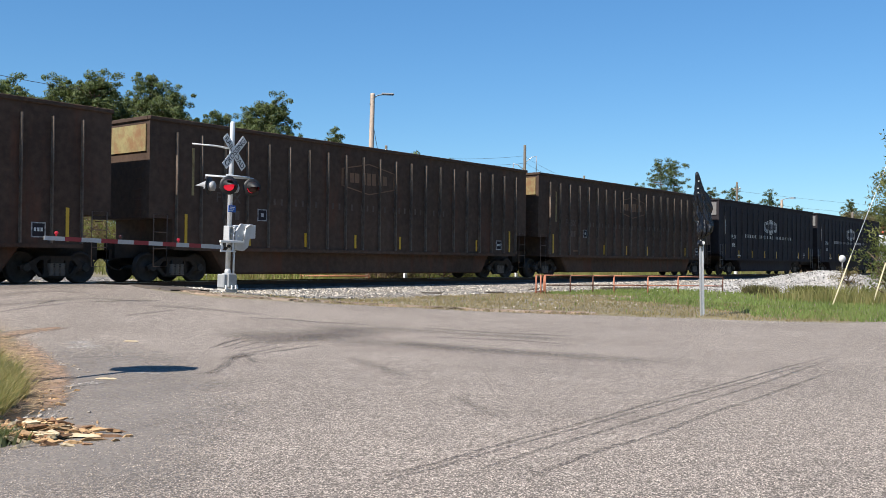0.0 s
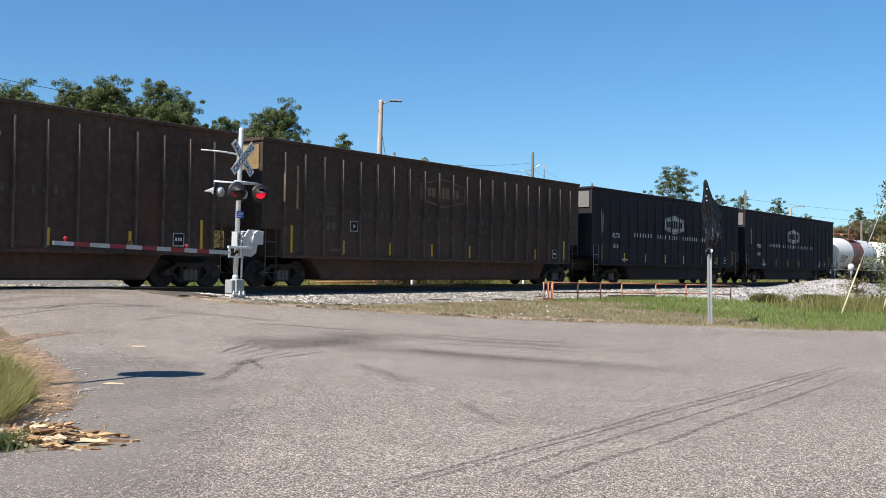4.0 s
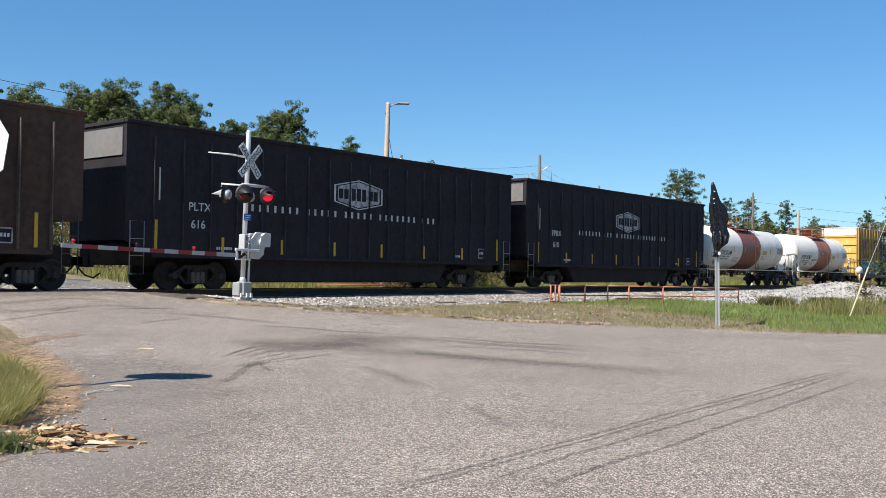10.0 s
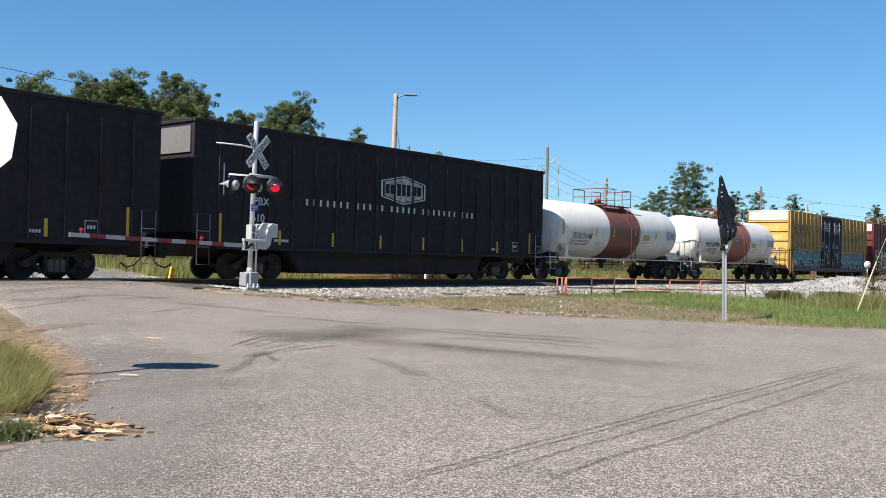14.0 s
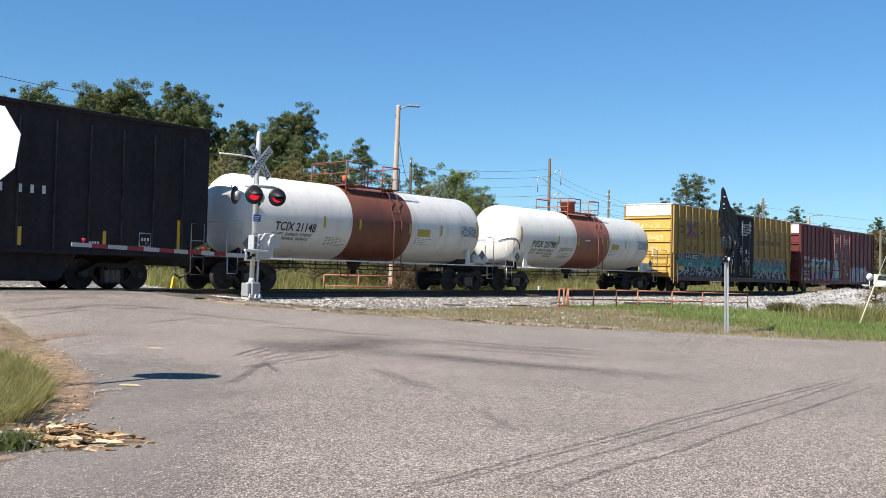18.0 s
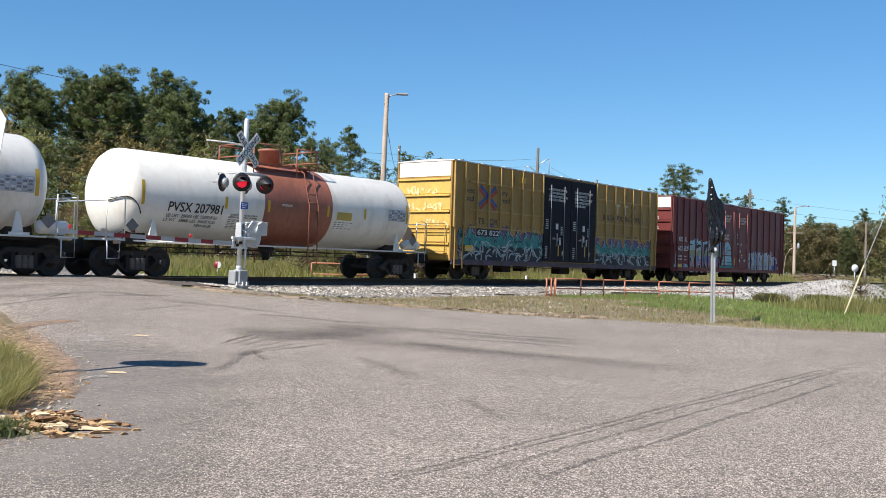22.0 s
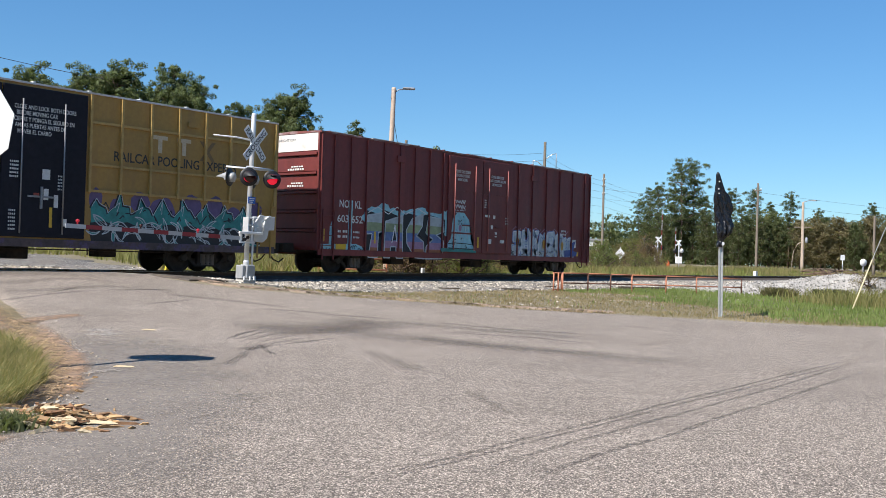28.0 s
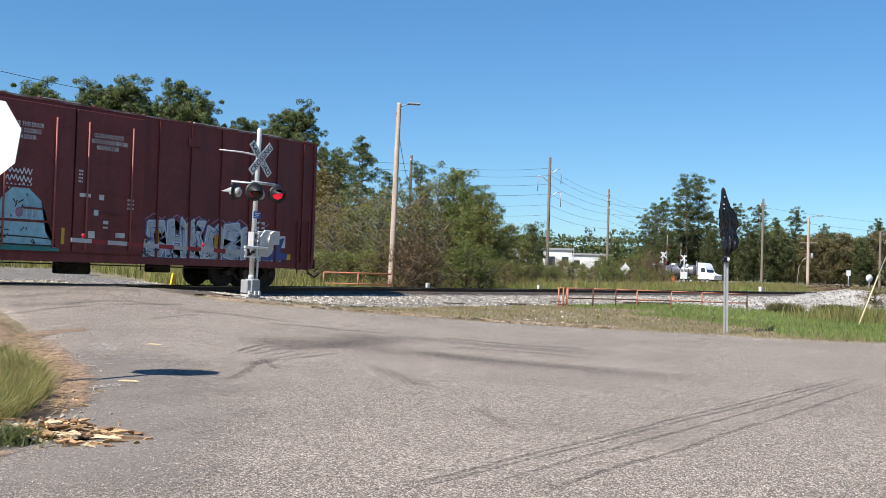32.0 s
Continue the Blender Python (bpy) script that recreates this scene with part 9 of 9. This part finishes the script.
def far_signal(x, y, h, turn):
    s = thing("far_crossing_signal", pose(x, y, height(x, y), 0, 0, turn), "distant crossing signal with its striped gate raised", "crossing signal", "far crossing signals")
    bm = B()
    lathe(bm, [(0.07, 0), (0.07, 3.6), (0.001, 3.65)], 10)
    part("mast", bm, alu, s)
    bm = B()
    box(bm, -0.35, 0.35, -0.2, 0.2, 0.9, 1.7)
    part("gate_machine", bm, white_paint, s, bevel=0.03)
    for a in (45, -45):
        bm = B()
        box(bm, -0.45, 0.45, -0.01, 0.01, -0.07, 0.07, Matrix.Translation((0, -0.1 - 0.0002 * a, 3.3)) @ Matrix.Rotation(radians(a), 4, "Y"))
        part("crossbuck_blade", bm, white_paint, s)
    for dx in (-0.4, 0.4):
        bm = B()
        lathe(bm, [(0.001, -0.03), (0.26, -0.03), (0.26, 0.02), (0.001, 0.1)], 16, "y", pose(dx, -0.15, 2.4))
        part("flasher", bm, white_paint if dx < 0 else black_paint, s)
    n = 9
    for i in range(n):
        bm = B()
        z0 = 1.6 + (h - 1.6) * i / n
        box(bm, 0.3, 0.36, -0.26, -0.22, z0, 1.6 + (h - 1.6) * (i + 1) / n - 0.003)
        part("arm_stripe", bm, red_tape if i % 3 == 1 else arm_white, s)


far_signal(96.1, 48.75, 6.6, -40)
far_signal(102.3, 49.2, 5.1, 140)

brick_pale = surf("pale_metal_cladding", (0.62, 0.63, 0.64), 0.6, var=0.1, scale=2, big=0.3)
roof_grey = surf("grey_flat_roof", (0.3, 0.31, 0.33), 0.8, var=0.15)
glass_dark = surf("dark_window_glass", (0.03, 0.04, 0.05), 0.15, var=0.1)


def shed(x, y, w, d, h, turn, wall, label):
    b = thing("low_building", pose(x, y, height(x, y) - 0.2, 0, 0, turn), label, "building")
    bm = B()
    box(bm, -w / 2, w / 2, -d / 2, d / 2, 0, h)
    part("wall", bm, wall, b)
    bm = B()
    box(bm, -w / 2 - 0.3, w / 2 + 0.3, -d / 2 - 0.3, d / 2 + 0.3, h, h + 0.35)
    part("roof", bm, roof_grey, b)
    n = max(2, int(w / 4))
    for i in range(n):
        bm = B()
        cx = -w / 2 + (i + 0.5) * w / n
        box(bm, cx - 0.6, cx + 0.6, -d / 2 - 0.03, -d / 2 + 0.02, h * 0.4, h * 0.75)
        part("window", bm, glass_dark, b)


shed(156, 110, 5.5, 5, 4.9, -50, brick_pale, "low grey shed behind the brush")
shed(152, 99, 5.0, 4, 5.0, -50, white_paint, "white block-shaped building behind the brush")
shed(172.5, 105.6, 8.5, 8, 4.6, -50, white_paint, "long white flat-roofed building behind the brush")
s_, z_ = pole("yard_lamp_pole", 162.4, 101.9, 7.0, 0.12, silver, "slender yard lamp on a steel pole")
bm = B()
tube(bm, [(0, 0, 5.9), (0.4, -0.4, 6.2), (0.8, -0.9, 6.2)], 0.06, 6)
part("lamp_arm", bm, white_paint, s_)


def far_road():
    """The far road that crosses the track beyond, and a barrel beside it."""
    verts, faces = [], []
    pts = [(88, 32), (94, 40), (101, 47), (112, 53), (126, 60), (136, 66), (133, 76), (118, 92), (95, 115)]
    for i, (x, y) in enumerate(pts):
        q = Vector((*pts[min(i + 1, len(pts) - 1)], 0)) - Vector((*pts[max(0, i - 1)], 0))
        s = Vector((-q.y, q.x, 0)).normalized() * 3.2
        for k in (-1, 0, 1):
            verts.append((x + s.x * k, y + s.y * k, height(x + s.x * k, y + s.y * k) + 0.16))
    for i in range(len(pts) - 1):
        for k in (0, 1):
            a = 3 * i + k
            faces.append((a, a + 1, a + 4, a + 3))
    tagged(raw("far_road", verts, faces, asphalt), "narrow asphalt road leading to a far crossing", "road", kind="structure")
    b = thing("traffic_barrel", pose(87.7, 43.4, height(87.7, 43.4)), "small orange traffic barrel", "barrel")
    bm = B()
    lathe(bm, [(0.28, 0), (0.26, 0.5), (0.2, 0.95), (0.001, 1.0)], 14)
    part("shell", bm, surf("orange_plastic", (0.7, 0.12, 0.03), 0.5), b)


far_road()


def brush_heap():
    rng = random.Random(5)
    h = thing("brush_heap", pose(93, 28.8, height(93, 28.8)), "heap of dead grey branches and debris", "brush heap")
    for i in range(40):
        bm = B()
        x, y, a = rng.gauss(0, 1.6), rng.gauss(0, 1.0), rng.uniform(0, 6.28)
        l = rng.uniform(0.6, 1.5)
        z = max(0.1, 0.9 - 0.3 * abs(x)) * rng.random()
        tube(bm, [(x - l * math.cos(a), y - l * math.sin(a), z), (x, y, z + 0.2), (x + l * math.cos(a), y + l * math.sin(a), z + rng.uniform(-0.1, 0.5))], 0.06, 5, 0.02)
        part("branch", bm, bark, h)


brush_heap()

# ---- vehicles beyond the track ----
truck_white = surf("white_truck_paint", (0.75, 0.75, 0.75), 0.3, var=0.05)
chrome = surf("polished_tank_steel", (0.24, 0.24, 0.25), 0.4, 0.7, var=0.1)
rubber = surf("tyre_rubber", (0.02, 0.02, 0.02), 0.85, var=0.2)


def wheels_for(v, spots, r, w):
    bm = B()
    lathe(bm, [(r * 0.55, -w / 2), (r * 0.95, -w / 2), (r, -w / 3), (r, w / 3), (r * 0.95, w / 2), (r * 0.55, w / 2)], 20, "y", caps=False)
    tyre = mesh_of("tyre", bm, rubber)
    bm = B()
    lathe(bm, [(0.001, -w * 0.35), (r * 0.3, -w * 0.42), (r * 0.57, -w * 0.3), (r * 0.57, w * 0.3), (r * 0.3, w * 0.42), (0.001, w * 0.35)], 16, "y")
    rim = mesh_of("rim", bm, silver)
    made = []
    for x, y in spots:
        wh = new("wheel")
        wh.parent = v
        wh.matrix_basis = pose(x, y, r)
        again("tyre", tyre, wh, pose(0, 0, 0))
        again("rim", rim, wh, pose(0, 0, 0))
        made.append(wh)
    return made


def tank_truck():
    """Tanker lorry; its nose points along +x of its own space."""
    v = thing("tank_truck", pose(120, 85, 1.5), "white tractor lorry with a polished steel tank", "truck")
    bm = B()
    prism(bm, [(-2.9, 0.9), (-0.1, 0.9), (0, 1.6), (-1.3, 1.9), (-1.55, 2.75), (-1.9, 3.35), (-2.9, 3.45)], -1.15, 1.15)
    part("cab", bm, truck_white, v, "white cab", bevel=0.06)
    for y in (-1.17, 1.15):
        bm = B()
        prism(bm, [(-2.3, 2.0), (-1.5, 2.0), (-1.68, 2.65), (-2.3, 2.65)], y, y + 0.02)
        part("window", bm, glass_dark, v)
    bm = B()
    prism(bm, [(-1.34, 1.98), (-1.3, 1.98), (-1.55, 2.7), (-1.6, 2.7)], -1.0, 1.0)
    part("windscreen", bm, glass_dark, v)
    bm = B()
    lathe(bm, [(0.001, -11.6), (0.6, -11.5), (0.85, -11.2), (0.85, -4.1), (0.6, -3.8), (0.001, -3.7)], 24, "x", pose(0, 0, 2.25))
    part("tank", bm, chrome, v, "polished steel tank")
    bm = B()
    box(bm, -11.3, -0.4, -0.45, 0.45, 0.75, 1.05)
    box(bm, -9.0, -6.5, -1.1, -0.5, 0.6, 1.1)
    part("chassis", bm, steel_dark, v)
    bm = B()
    for x in (-10.8, -9.2, -7.6, -6.0, -4.6):
        lathe(bm, [(0.86, x - 0.04), (0.9, x - 0.04), (0.9, x + 0.04), (0.86, x + 0.04)], 24, "x", pose(0, 0, 2.25), caps=False)
    part("tank_band", bm, steel_dark, v)
    bm = B()
    box(bm, -11.4, -10.6, -0.7, 0.7, 2.9, 3.5)
    box(bm, -8.0, -7.4, -0.3, 0.3, 3.05, 3.3)
    part("hatch", bm, truck_white, v)
    bm = B()
    lathe(bm, [(0.09, 1.2), (0.09, 3.7)], 8, "z", pose(-3.1, -1.0, 0))
    part("exhaust", bm, chrome, v)
    spots = [(-1.2, -1.0), (-1.2, 1.0)] + [(x, y) for x in (-4.0, -5.3, -10.0, -11.2) for y in (-1.0, 1.0)]
    return v, wheels_for(v, spots, 0.52, 0.32)


def pickup():
    v = thing("pickup_truck", pose(60, 85, 1.0), "white pickup passing beyond the track", "car")
    bm = B()
    prism(bm, [(0, 0.45), (5.4, 0.45), (5.4, 1.0), (5.35, 1.15), (3.1, 1.15), (2.7, 1.75), (1.6, 1.75), (1.35, 1.1), (0.05, 1.1)], -0.95, 0.95)
    part("body", bm, truck_white, v, bevel=0.05)
    for y in (-0.97, 0.95):
        bm = B()
        prism(bm, [(1.6, 1.15), (2.95, 1.15), (2.65, 1.65), (1.75, 1.65)], y, y + 0.02)
        part("window", bm, glass_dark, v)
    bm = B()
    box(bm, -0.02, 0.1, -0.9, 0.9, 0.5, 0.7)
    part("bumper", bm, chrome, v)
    return v, wheels_for(v, [(1.0, -0.9), (1.0, 0.9), (4.4, -0.9), (4.4, 0.9)], 0.38, 0.25)


lorry, lorry_wheels = tank_truck()
ute, ute_wheels = pickup()

# ---- motion ----


def to_go(t):
    for (t0, s0), (t1, s1) in zip(TRAIN, TRAIN[1:]):
        if t0 <= t <= t1:
            return s0 + (s1 - s0) * (t - t0) / (t1 - t0)
    return TRAIN[-1][1]


def motions():
    spin = [(i * 0.1333, math.degrees(to_go(i * 0.1333) / 0.457)) for i in range(240)] + [(32.0, 0.0)]
    for car, x, sets in cars:
        walk(car, [(t, pose(x + s, TRACK, RAIL)) for t, s in TRAIN])
        for w in sets:
            p = w.matrix_basis.translation
            walk(w, [(t, pose(p.x, p.y, p.z, 0, a % 360, 0)) for t, a in spin])

    # added covers flash two front lamps in turn: seconds the first lights, how long
    for k, lid in enumerate(flash_covers):
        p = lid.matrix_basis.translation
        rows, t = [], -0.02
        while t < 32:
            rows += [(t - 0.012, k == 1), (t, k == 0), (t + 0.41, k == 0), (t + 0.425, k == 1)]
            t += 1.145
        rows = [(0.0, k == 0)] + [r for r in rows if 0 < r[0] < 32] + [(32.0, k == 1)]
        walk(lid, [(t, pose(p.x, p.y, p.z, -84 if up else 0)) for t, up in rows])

    # lorry on the far road: seconds, nose place, heading
    way = [(0.0, 58, 158, -52), (20.0, 88.0, 119.0, -52), (29.0, 131.1, 77.0, -50), (30.0, 136.0, 71.2, -50), (31.0, 138.0, 65.6, -72), (32.0, 136.4, 60.0, -96)]
    walk(lorry, [(t, pose(x, y, height(x, y) + 0.2, 0, 0, h)) for t, x, y, h in way])
    turns = [(0.0, 0.0)]
    gone = 0.0
    for (t0, x0, y0, _), (t1, x1, y1, _) in zip(way, way[1:]):
        n = max(1, math.ceil(math.hypot(x1 - x0, y1 - y0) / 0.52 / radians(80)))
        for k in range(1, n + 1):
            turns.append((t0 + (t1 - t0) * k / n, math.degrees((gone + math.hypot(x1 - x0, y1 - y0) * k / n) / 0.52)))
        gone += math.hypot(x1 - x0, y1 - y0)
    for w in lorry_wheels:
        p = w.matrix_basis.translation
        walk(w, [(t, pose(p.x, p.y, p.z, 0, a % 360, 0)) for t, a in turns])
    # pickup crossing behind the train, from far right to far left
    a, b, speed = Vector((200.0, -86.0, 0)), Vector((61.3, 83.2, 0)), 17.0
    d = (b - a).normalized()
    rows = []
    for t in (0.0, 14.0, 22.0, 32.0):
        p = b + d * speed * (t - 22.0)
        rows.append((t, pose(p.x, p.y, height(p.x, p.y) + 0.03, 0, 0, math.degrees(math.atan2(d.y, d.x)) + 180)))
    walk(ute, rows)
    for w in ute_wheels:
        p = w.matrix_basis.translation
        walk(w, [(i * 0.064, pose(p.x, p.y, p.z, 0, -math.degrees(i * 0.064 * speed / 0.38) % 360, 0)) for i in range(501)])


motions()
